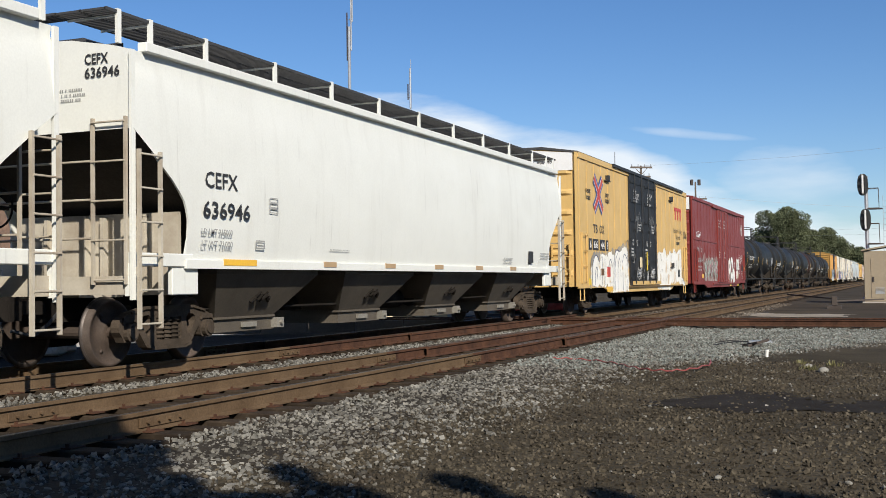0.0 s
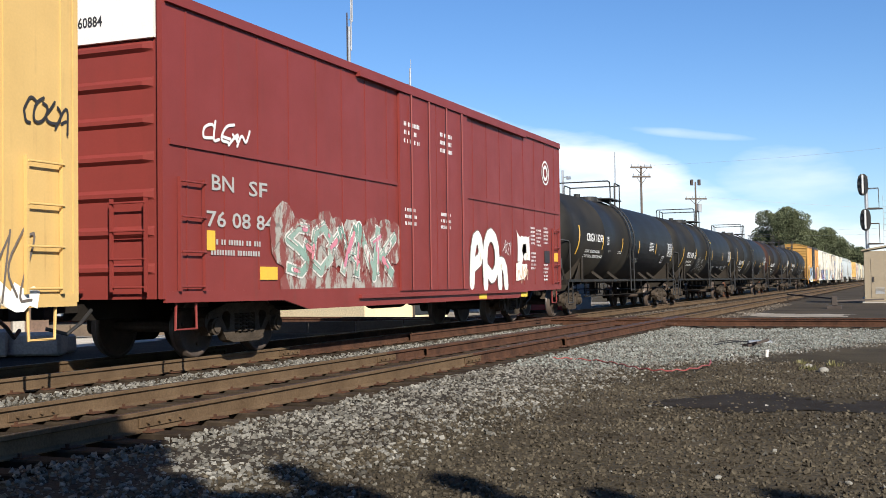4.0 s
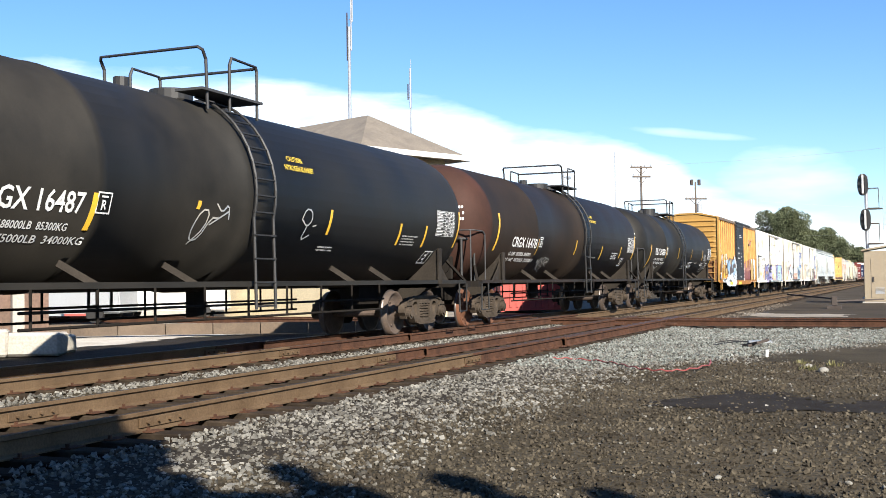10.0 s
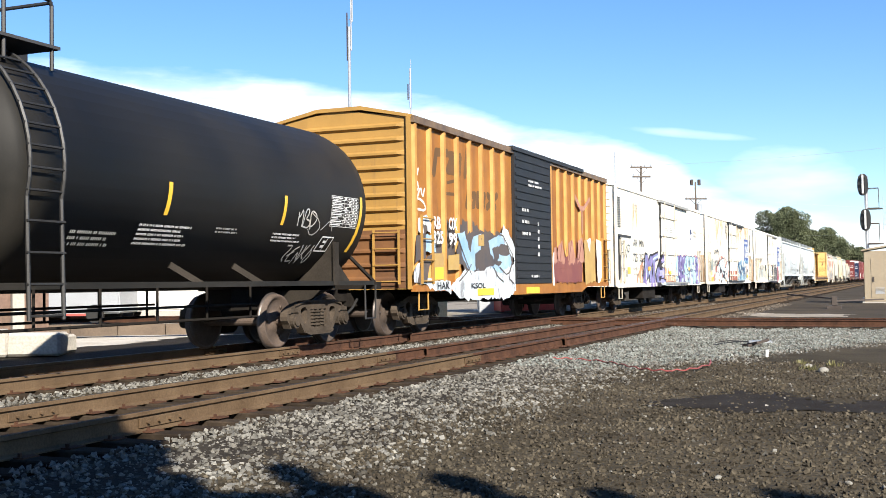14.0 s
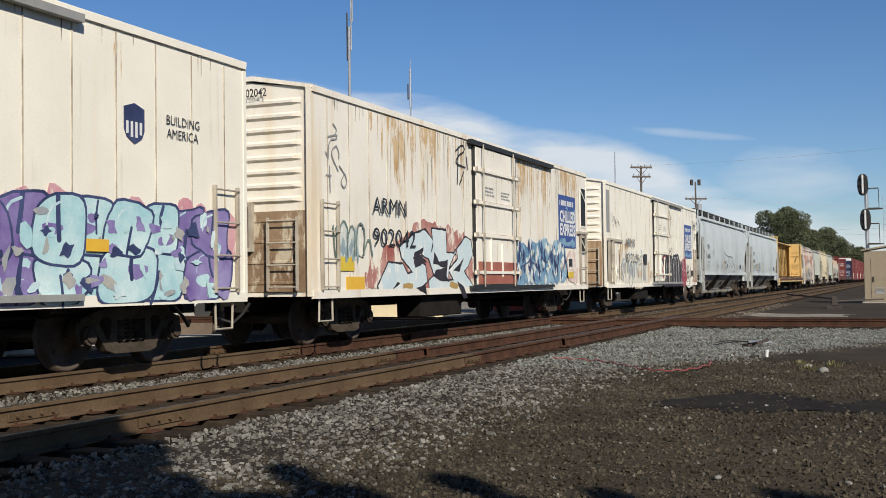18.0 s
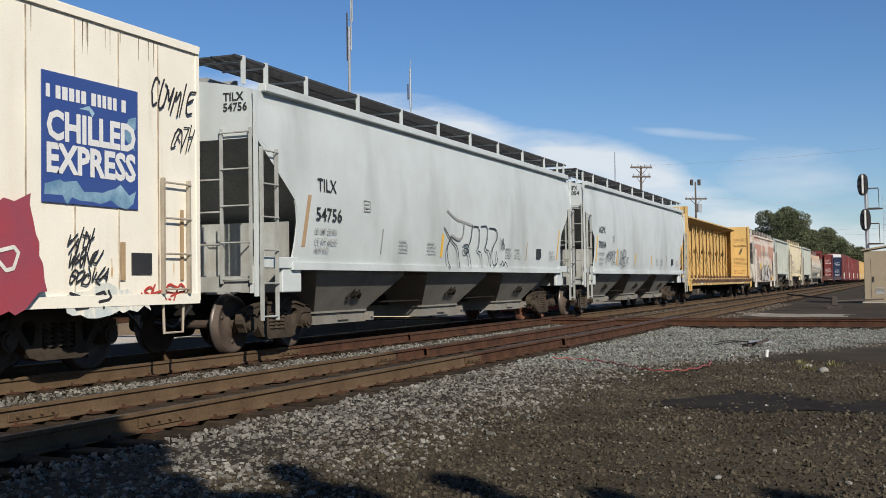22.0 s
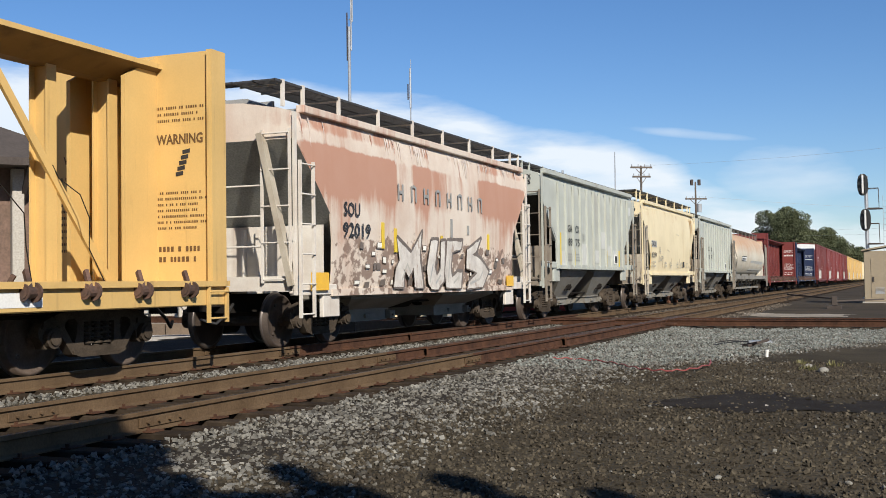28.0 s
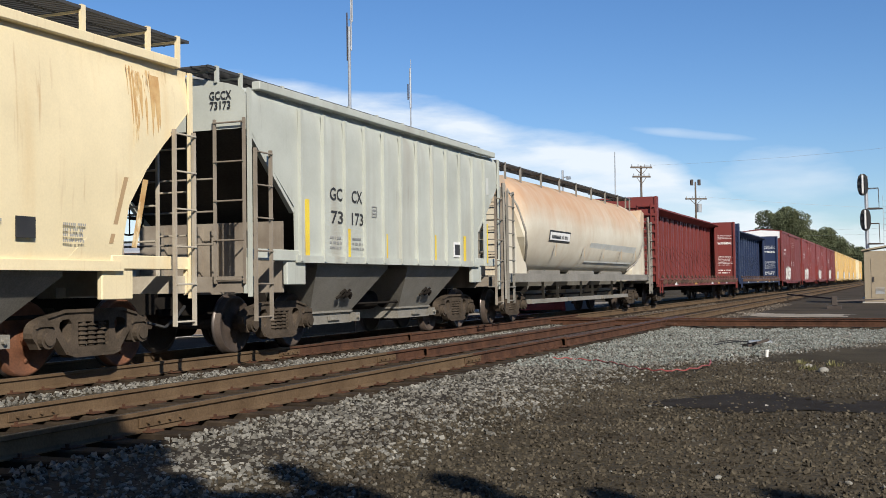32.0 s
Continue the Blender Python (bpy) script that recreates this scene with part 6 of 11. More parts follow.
def side_frame(bm, s):
    """A cast frame: one outline with two rounded windows and the spring opening, and raised edges."""
    def arc(cy, cz, r, a0, a1, n=5):
        return [(cy + r * math.cos(radians(a0 + (a1 - a0) * k / n)), cz + r * math.sin(radians(a0 + (a1 - a0) * k / n))) for k in range(n + 1)]
    half = [(.40, .20), (.50, .24), (.66, .44)] + [(.72, .50), (.76, .36), (.80, .33)] + [(.98, .33), (1.02, .40)] + arc(.93, .52, .16, -20, 75, 4) + [(.84, .72), (.55, .78), (.30, .80)]
    outer = half + [(-y, z) for y, z in reversed(half)]
    window = [(.40, .62), (.43, .44), (.46, .38), (.50, .40), (.63, .58), (.62, .64), (.56, .675), (.45, .68)]
    loops = [outer, window, [(-y, z) for y, z in window], [(.27, .33), (.29, .37), (.29, .64), (-.29, .64), (-.29, .37), (-.27, .33)]]
    x0, x1 = s * .94, s * 1.08
    edges = []
    for lp in loops:
        vs = [bm.verts.new((x0, y, z)) for y, z in lp]
        edges += [bm.edges.new((vs[i], vs[(i + 1) % len(vs)])) for i in range(len(vs))]
    made = bmesh.ops.triangle_fill(bm, edges=edges, use_beauty=True)
    faces = [g for g in made["geom"] if isinstance(g, bmesh.types.BMFace)]
    out = bmesh.ops.extrude_face_region(bm, geom=faces)
    for v in (g for g in out["geom"] if isinstance(g, bmesh.types.BMVert)):
        v.co.x = x1
    bmesh.ops.recalc_face_normals(bm, faces=bm.faces[:])
    lo, hi = min(x0, x1), max(x0, x1)
    # flanges along the top and the lower chord, and the pedestal roofs
    out0, out1 = (hi, hi + .03) if s > 0 else (lo - .03, lo)
    prism(bm, [(-.84, .70), (-.55, .76), (.55, .76), (.84, .70), (.84, .73), (.55, .80), (-.55, .80), (-.84, .73)], "x", out0, out1)
    prism(bm, [(-.50, .24), (-.36, .20), (.36, .20), (.50, .24), (.50, .28), (.34, .245), (-.34, .245), (-.50, .28)], "x", out0, out1)
    for y in (-.889, .889):
        prism(bm, [(y - .15, .58), (y - .13, .66), (y + .13, .66), (y + .15, .58), (y + .10, .60), (y - .10, .60)], "x", out0, out1)


def build_truck(plate_mat=None, name="truck"):
    truck = thing(name, "", "")
    bm = bmesh.new()
    box(bm, -.95, .95, -.20, .20, .46, .70, .03)
    box(bm, -.25, .25, -.25, .25, .70, .80, .02)
    part("bolster", bm, TRUCK, truck)
    for s in (1, -1):
        bm = bmesh.new()
        side_frame(bm, s)
        sf = part("side_frame", bm, TRUCK, truck)
        for yc in (-.17, 0.0, .17):
            bm = bmesh.new()
            rings = []
            for k in range(11):
                r = .084 if k % 2 else .052
                z = .33 + k * .0285
                rings += [[(s * 1.03 + math.cos(a * math.pi / 5) * r, yc + math.sin(a * math.pi / 5) * r, z + dz) for a in range(10)] for dz in (.004, .024)]
            loft(bm, rings)
            part("spring", bm, TRUCK, truck)
        for y in (-.889, .889):
            bm = bmesh.new()
            rod(bm, (s * .95, y, WHEEL_R), (s * 1.15, y, WHEEL_R), .125, 16)
            rod(bm, (s * 1.15, y, WHEEL_R), (s * 1.175, y, WHEEL_R), .085, 16)
            part("bearing", bm, TRUCK, truck)
    bm = bmesh.new()
    for y in (-.40, .40):
        rod(bm, (-.70, y, .40), (.70, y, .40), .035, 8)
        for s in (1, -1):
            box(bm, s * .74 - .05, s * .74 + .05, y * 1.02 - .04, y * 1.02 + .04, .32, .60)
    part("brake_beam", bm, STEEL_DARK, truck)
    for y in (-.889, .889):
        wheelset(truck, y, plate_mat or WHEEL)
    return truck


TRUCKS = {"plain": build_truck(), "rusty": build_truck(RUST_WHEEL)}
SPARE = dict(TRUCKS)


def add_trucks(car, y, kinds=("plain", "plain")):
    for k, yy in zip(kinds, (-y, y)):
        src = TRUCKS[k]
        t = SPARE.pop(k) if k in SPARE else copy_thing(src, pose(0, 0, 0))
        t.parent = car
        t.matrix_basis = pose(0, yy, FAR_RISE)


# ---------------------------------------------------------------- shared fittings
def couplers(car, half, z=0.86, reach=0.75, mat=None):
    for s in (-1, 1):
        bm = bmesh.new()
        box(bm, -.08, .08, s * (half - .5), s * (half + reach - .28), z - .09, z + .09)
        prism(bm, [(-.13, s * (half + reach - .32)), (.16, s * (half + reach - .32)), (.20, s * (half + reach - .05)), (.05, s * (half + reach)), (-.10, s * (half + reach - .14))], "z", z - .16, z + .16)
        part("coupler", bm, mat or STEEL_DARK, car)
        bm = bmesh.new()
        pipe(bm, [(.35, s * (half - .05), z - .05), (.36, s * (half + .18), z - .22), (.30, s * (half + .38), z - .36), (.16, s * (half + .62), z - .28)], .026, 6)
        part("air_hose", bm, BLACK, car)


def new_piece(name, like, parent):
    """One more object on the mesh of a piece."""
    ob = new(name, like.data)
    ob.parent = parent
    return ob


def ladder(car, side, d0, d1, z0, z1, rungs, mat, x=1.63, name="ladder", label=""):
    """Two stiles with rungs on a side that faces x; d0 and d1 are the stiles' y."""
    bm = bmesh.new()
    sx = 1 if x > 0 else -1
    for d in (d0, d1):
        box(bm, x - .012, x + .04 * sx, d - .019, d + .019, z0, z1)
    rod(bm, (x + .03 * sx, d0, z0 + .06), (x + .03 * sx, d1, z0 + .06), .014, 6)
    rails = part(name, bm, mat, car, label)
    first = None
    for k in range(1, rungs):
        z = z0 + .06 + (z1 - z0 - .12) * k / (rungs - 1)
        if first is None:
            bm = bmesh.new()
            rod(bm, (x + .05 * sx, d0, 0), (x + .05 * sx, d1, 0), .014, 6)
            first = part("rung", bm, mat, rails)
            first.location.z = z
        else:
            new_piece("rung", first, rails).location.z = z
    return rails


def end_ladder(car, s, half, x0, x1, z0, z1, rungs, mat):
    bm = bmesh.new()
    y = s * half
    for x in (x0, x1):
        box(bm, x - .019, x + .019, y, y + .045 * s, z0, z1)
    rod(bm, (x0, y + .03 * s, z0 + .06), (x1, y + .03 * s, z0 + .06), .014, 6)
    rails = part("end_ladder", bm, mat, car)
    first = None
    for k in range(1, rungs):
        z = z0 + .06 + (z1 - z0 - .12) * k / (rungs - 1)
        if first is None:
            bm = bmesh.new()
            rod(bm, (x0, y + .05 * s, 0), (x1, y + .05 * s, 0), .014, 6)
            first = part("rung", bm, mat, rails)
            first.location.z = z
        else:
            new_piece("rung", first, rails).location.z = z
    return rails


def stirrup(car, y0, y1, ztop, zbot, mat, x=1.56):
    bm = bmesh.new()
    pipe(bm, [(x, y0, ztop), (x, y0 + .02, zbot), (x, y1 - .02, zbot), (x, y1, ztop)], .02, 6)
    part("stirrup_step", bm, mat, car)


def brake_wheel(car, y, x, z, s, mat):
    bm = bmesh.new()
    n = 20
    ring = [(x + math.cos(2 * math.pi * i / n) * .27, y, z + math.sin(2 * math.pi * i / n) * .27) for i in range(n + 1)]
    pipe(bm, ring, .016, 5)
    for i in range(0, n, 5):
        rod(bm, (x, y, z), ring[i], .012, 5)
    rod(bm, (x, y, z), (x, y - s * .2, z), .03, 8)
    part("brake_wheel", bm, mat, car)


def centre_sill(car, half, z0=.66, z1=1.0, w=.36, cross=True):
    bm = bmesh.new()
    box(bm, -w / 2, w / 2, -half, half, z0, z1)
    for y in np.arange(-half + 2.0, half - 1.9, 1.6) if cross else ():
        box(bm, -1.35, 1.35, y - .05, y + .05, z1 - .12, z1)
    part("underframe", bm, STEEL_DARK, car)
    bm = bmesh.new()
    rod(bm, (.55, -.9, .80), (.55, .5, .80), .19, 14)
    rod(bm, (.6, 1.0, .78), (.6, 1.5, .78), .15, 12)
    pipe(bm, [(.9, -half + 1, .78), (.95, 0, .74), (.9, half - 1, .78)], .025, 6)
    part("air_brake_gear", bm, STEEL_DARK, car)


def interp(x, tab):
    for (a, b), (c, d) in zip(tab, tab[1:]):
        if x <= c:
            return b + (d - b) * (x - a) / (c - a) if c > a else d
    return tab[-1][1]

# ---------------------------------------------------------------- covered hoppers
CARS = []


def running_board(car, half, z, x0, x1, post_base, post_mat, n, over=0.25):
    """A grated walkway round the roof on short posts."""
    bm = bmesh.new()
    for s in (1, -1):
        for xx in (x0, (x0 + x1) / 2, x1):
            box(bm, s * xx - .015, s * xx + .015, -half - over, half + over, z - .04, z)
        y = -half - over
        while y < half + over:
            box(bm, min(s * x0, s * x1), max(s * x0, s * x1), y, y + .04, z - .035, z - .005)
            y += .075
    for s in (1, -1):
        for k in range(6):
            yy = s * (half + over - .06 * k)
            box(bm, -x0, x0, yy - .018, yy + .018, z - .035, z - .005)
    board = part("running_board", bm, GRATE, car, "dark steel grating walkway")
    reach = half - 1.95
    for y in [-half, -half + .66] + [-reach + 2 * reach * k / (n - 3) for k in range(n - 2)] + [half - .66, half]:
        for s in (1, -1):
            bm = bmesh.new()
            box(bm, s * x1 - .02, s * x1 + .02, y - .04, y + .04, post_base, z + .02)
            beam(bm, (s * x1, y, z - .06), (s * x0, y, z - .06), .022, .03)
            part("walkway_post", bm, post_mat, board)


def hatches(car, half, z, mat, w=.42):
    bm = bmesh.new()
    prism(bm, [(-w, z - .12), (-w, z + .06), (-w * .7, z + .12), (w * .7, z + .12), (w, z + .06), (w, z - .12)], "y", -half + .6, half - .6)
    k = -half + 1.2
    while k < half - 1:
        box(bm, -w - .05, w + .05, k - .03, k + .03, z - .05, z + .15)
        k += .9
    part("roof_hatch", bm, mat, car)


def hopper_body(car, L, cut, profile, roof, mat, run=2.5, name="body"):
    """Skin of a covered hopper with plane slope sheets at its ends, and the side plates that reach past them to the curved cut.
    cut: (distance from the end, lowest z) pairs of that curve; profile: (z, half width) pairs; roof: (half width, z) pairs to the ridge."""
    half = L / 2
    zt, zs, z0 = profile[-1][0], profile[0][0], cut[0][1]
    slope = [(0, z0), (run, zs)]
    ds = [run * k / 6 for k in range(7)]
    inner = half - run
    ys = [-half + d for d in ds] + [-inner + 2 * inner * k / 8 for k in range(1, 8)] + [half - d for d in reversed(ds)]
    rings = []
    for y in ys:
        zb = interp(half - abs(y), slope)
        up = []
        for k in range(11):
            z = zb + (zt - zb) * k / 10
            up.append((interp(z, profile), z))
        up += list(roof)
        left = [(-x, z) for x, z in reversed(up)]
        rings.append([(x, y, z) for x, z in up + left])
    bm = bmesh.new()
    loft(bm, rings)
    ob = part(name, bm, mat, car)
    for p in ob.data.polygons:
        p.use_smooth = True
    ob.data.set_sharp_from_angle(angle=radians(25))
    back = [(z, d) for d, z in reversed(cut)]
    for s in (-1, 1):
        for sx in (1, -1):
            bm = bmesh.new()
            rings = []
            for k in range(15):
                z = zs + (z0 - zs) * k / 14
                d0, d1 = interp(z, back), run * (z0 - z) / (z0 - zs) + .02
                d1 = max(d1, d0 + .005)
                w = interp(z, profile) + .0008
                rings.append([(sx * w, s * (half - d0), z), (sx * w, s * (half - d1), z), (sx * (w - .03), s * (half - d1), z), (sx * (w - .03), s * (half - d0), z)])
            loft(bm, rings)
            sp = part("side_plate", bm, mat, car, smooth=True)
            sp.data.set_sharp_from_angle(angle=radians(25))
    return ob


def bay(bm, yc, hw, zt, xt, zb=.45, bw=.8, bx=.92):
    def ring(y, x, z):
        return [(-x, yc - y, z), (x, yc - y, z), (x, yc + y, z), (-x, yc + y, z)]
    loft(bm, [ring(bw, bx, zb), ring(hw, xt, zt - .10), ring(hw, xt, zt)])


def hopper_car(name, label, u, L, mat, cut, zs, zt, bays, truck_y, kinds=("plain", "plain"), belly=None, walk_posts=11, frame_mat=None, curved=True, slope=None):
    car = thing(name, label, "hopper car", "cars of the freight train")
    half = L / 2
    fm = frame_mat or mat
    em = DINGY if mat is WHITE_CAR or mat is CREAM_CAR else GRIMY if mat is GREY2_CAR else DIRTY_GREY if mat is GREY_CAR else fm
    belly = belly or HOPPER_BELLY
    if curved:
        profile = [(zs, 1.52), (zs + .35, 1.565), (2.5, 1.60), (3.3, 1.585), (3.8, 1.54), (zt - .12, 1.48), (zt, 1.50)]
        roof = [(1.28, zt + .06), (.6, zt + .18), (0, zt + .21)]
    else:
        profile = [(zs, 1.54), (zt - .5, 1.54), (zt - .12, 1.52), (zt, 1.44)]
        roof = [(1.2, zt + .08), (.6, zt + .2), (0, zt + .22)]
    body = hopper_body(car, L, cut, profile, roof, mat)
    # slope sheets and undersides take a darker colour that stands for their shade
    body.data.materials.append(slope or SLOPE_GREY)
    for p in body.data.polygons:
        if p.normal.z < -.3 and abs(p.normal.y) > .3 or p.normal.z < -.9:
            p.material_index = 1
    # top chord and side sill
    for s in (1, -1):
        bm = bmesh.new()
        box(bm, s * 1.515 - .075, s * 1.515 + .075, -half + .28, half - .28, zt + .0, zt + .13, .012)
        part("top_chord", bm, mat, car)
        bm = bmesh.new()
        d = cut[-1][0]
        box(bm, s * 1.53 - .05, s * 1.53 + .05, -half + d, half - d, zs - .06, zs + .06)
        part("side_sill", bm, mat, car)
    centre_sill(car, half - .1, .66, 1.0, .36, False)
    # dark sheet added under the body to stand for its shade
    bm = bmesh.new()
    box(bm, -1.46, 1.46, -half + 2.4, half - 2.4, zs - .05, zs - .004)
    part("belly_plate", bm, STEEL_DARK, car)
    n = bays
    inner = half - cut[-1][0] - .45
    pitch = 2 * inner / n
    for k in range(n):
        yc = -inner + pitch * (k + .5)
        bm = bmesh.new()
        bw = pitch * .21
        bay(bm, yc, pitch * .375, zs - .03, 1.42, .62, bw)
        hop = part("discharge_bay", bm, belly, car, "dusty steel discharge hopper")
        bm = bmesh.new()
        box(bm, -.90, .90, yc - bw + .02, yc + bw - .02, .41, .60)
        box(bm, -.95, .95, yc - bw - .03, yc + bw + .03, .60, .635)
        box(bm, -.93, .93, yc - bw - .02, yc + bw + .02, .40, .42)
        part("outlet_gate", bm, belly, hop)
        bm = bmesh.new()
        rod(bm, (-1.0, yc + bw + .12, .50), (1.05, yc + bw + .12, .50), .03, 8)
        box(bm, .86, 1.0, yc + bw + .02, yc + bw + .24, .42, .58)
        box(bm, .91, .96, yc - .1, yc + .3, .46, .54)
        part("gate_crank", bm, BELLY_PALE, hop)
        bm = bmesh.new()
        for j in range(10):
            a = (1.12 + .04 * (j % 2), yc + .03 * j - .15 + .14 * (j % 3), .86 + .03 * (j % 4))
            rod(bm, a, (a[0] + .06, a[1] + .08 - .06 * (j % 3), a[2] + .07), .026, 5)
        tagged(part("vibrator_bracket", bm, STEEL_DARK, hop), kind="stuff")
    for s in (-1, 1):
        ye = s * half
        d = cut[-1][0]
        # end platform, shear panel with ribs, side bolster plates
        bm = bmesh.new()
        box(bm, -1.5, 1.5, ye - s * .25, ye, 1.02, 1.26)
        box(bm, -.5, .5, ye - s * d, ye - s * .25, .98, 1.12)
        part("end_sill", bm, em, car)
        bm = bmesh.new()
        yi = ye - s * 1.25
        box(bm, -1.40, 1.40, yi - .02, yi + .02, 1.0, min(2.15, interp(0, cut) - .95))
        panel = part("shear_panel", bm, em, car)
        for x in (-.85, -.15, .15, .85):
            bm = bmesh.new()
            box(bm, x - .03, x + .03, yi, yi + s * .12, 1.0, 2.1)
            part("panel_rib", bm, em, panel)
        for sx in (1, -1):
            bm = bmesh.new()
            box(bm, sx * 1.50 - .05, sx * 1.50 + .05, ye - s * (d + .2), ye, zs - .04, zs + .14, .012)
            box(bm, sx * 1.48 - .04, sx * 1.48 + .04, ye - s * (d + .35), ye - s * (d - .25), zs - .42, zs - .02, .012)
            box(bm, sx * 1.5 - .03, sx * 1.5 + .03, ye - s * .05, ye + s * .03, 1.0, zs)
            part("end_side_sill", bm, fm, car)
            bm = bmesh.new()
            box(bm, sx * 1.565 - .02, sx * 1.565 + .02, ye - s * .05, ye + s * .03, .95, zt - .02)
            part("corner_post", bm, fm, car)
        ladder(car, 1, ye - s * .02 - s * .02, ye - s * .48, .58, interp(.5, cut) + .1, 6, em)
        ladder(car, 1, ye - s * .04, ye - s * .48, .58, interp(.5, cut) + .1, 7, em, x=-1.63)
        end_ladder(car, s, half + .02, .98, 1.5, 1.15, interp(0, cut) + .15, 5, em)
        bm = bmesh.new()
        for z in (1.75, 2.25, 2.75):
            rod(bm, (-1.5, ye + s * .03, z), (.95, ye + s * .03, z), .016, 6)
        part("grab_iron", bm, em, car)
    brake_wheel(car, -half - .12, -.55, 2.2, -1, STEEL_DARK)
    couplers(car, half)
    add_trucks(car, truck_y, kinds)
    if curved:
        running_board(car, half, zt + .50, .55, 1.36, zt + .08, fm, walk_posts)
    else:
        running_board(car, half, zt + .34, .42, 1.0, zt + .1, fm, walk_posts)
    hatches(car, half, zt + .25, GREYINK if mat is not WHITE_CAR else GRATE)
    CARS.append((car, u))
    return car, body


CUT_A = [(0, 3.15), (.13, 3.12), (.5, 2.78), (.84, 2.52), (1.08, 2.3), (1.19, 2.08), (1.2, 1.85), (1.15, 1.42)]
CUT_B = [(0, 3.37), (.22, 3.36), (.63, 3.03), (.9, 2.8), (1.08, 2.6), (1.2, 2.35), (1.23, 2.1), (1.17, 1.75), (1.1, 1.42)]
CUT_C = [(0, 3.55), (.3, 3.30), (.55, 3.08), (1.0, 2.65), (1.35, 2.16), (1.44, 1.75), (1.45, 1.36)]
CUT_R = [(0, 3.50), (.1, 3.42), (1.4, 2.36), (1.42, 1.54)]
CUT_S = [(0, 3.50), (.6, 2.95), (1.15, 2.41), (1.25, 1.9), (1.26, .98)]


def side_marks(body, mark, number, y, w1, w2, z1, z2, cap, x=1.612, small=("LD LMT 215000", "LT WT 71000"), zs=1.86, ws=.78):
    line_of_text(body, mark, y, y + w1, z1, cap, INK, x)
    line_of_text(body, number, y - .05, y - .05 + w2, z2, cap, INK, x)
    for k, t in enumerate(small):
        line_of_text(body, t, y - .1, y - .1 + ws, zs - .17 * k, .085, GREYINK, x, bold=.002)


def hopper_skin(y, z):
    """Half width of the bulging hopper sides."""
    return interp(z, [(1.42, 1.525), (1.77, 1.567), (2.5, 1.602), (3.3, 1.587)])


def leaning_mark(body, y0, y1, z0, z1, w, mat, x=hopper_skin):
    """A reflective strip that follows the slope of the car's end."""
    splash(body, x, [[(y0, z0), (y0 + w, z0), (y1 + w, z1), (y1, z1)]], mat, "reflector")


def hopper_white(u, with_text):
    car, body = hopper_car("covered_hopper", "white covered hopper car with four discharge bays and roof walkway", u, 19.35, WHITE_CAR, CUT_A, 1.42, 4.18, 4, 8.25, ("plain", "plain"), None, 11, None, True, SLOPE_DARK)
    side_marks(body, "CEFX", "636946", -8.12, .83, 1.21, 2.51, 2.09, .225, zs=1.84)
    writing("CEFX", .19, INK, body, "lettering", (.83, -9.69, 4.02), "-y", bold=.004, width=.38)
    writing("636946", .19, INK, body, "lettering", (.83, -9.69, 3.84), "-y", bold=.004, width=.56)
    bars(body, "stencil", -9.69, .36, 3.72, .5, .2, 3, GREYINK, 5, "-y")
    frame_mark(body, 1.615, -6.40, -6.15, 2.23, 2.47, GREYINK, .014)
    frame_mark(body, 1.592, -6.77, -6.52, 1.67, 1.8, GREYINK, .02)
    for k in range(6):
        plate(body, "reflector", 1.585, -7.63 if not k else -7.05 + 2.43 * k, -6.75 if not k else -6.6 + 2.43 * k, 1.41, 1.50, REFLECT if not k else DULL_TAPE)
    bars(body, "stencil", 1.59, -4.4, 1.72, .9, .05, 1, GREYINK, 8)
    bars(body, "stencil", 1.59, 4.6, 1.72, .8, .16, 2, GREYINK, 9)
    plate(body, "consolidated_stencil", 1.592, 6.6, 6.95, 1.62, 1.92, INK)
    bars(body, "stencil", 1.59, 7.6, 1.9, .9, .2, 3, GREYINK, 10)
    return car


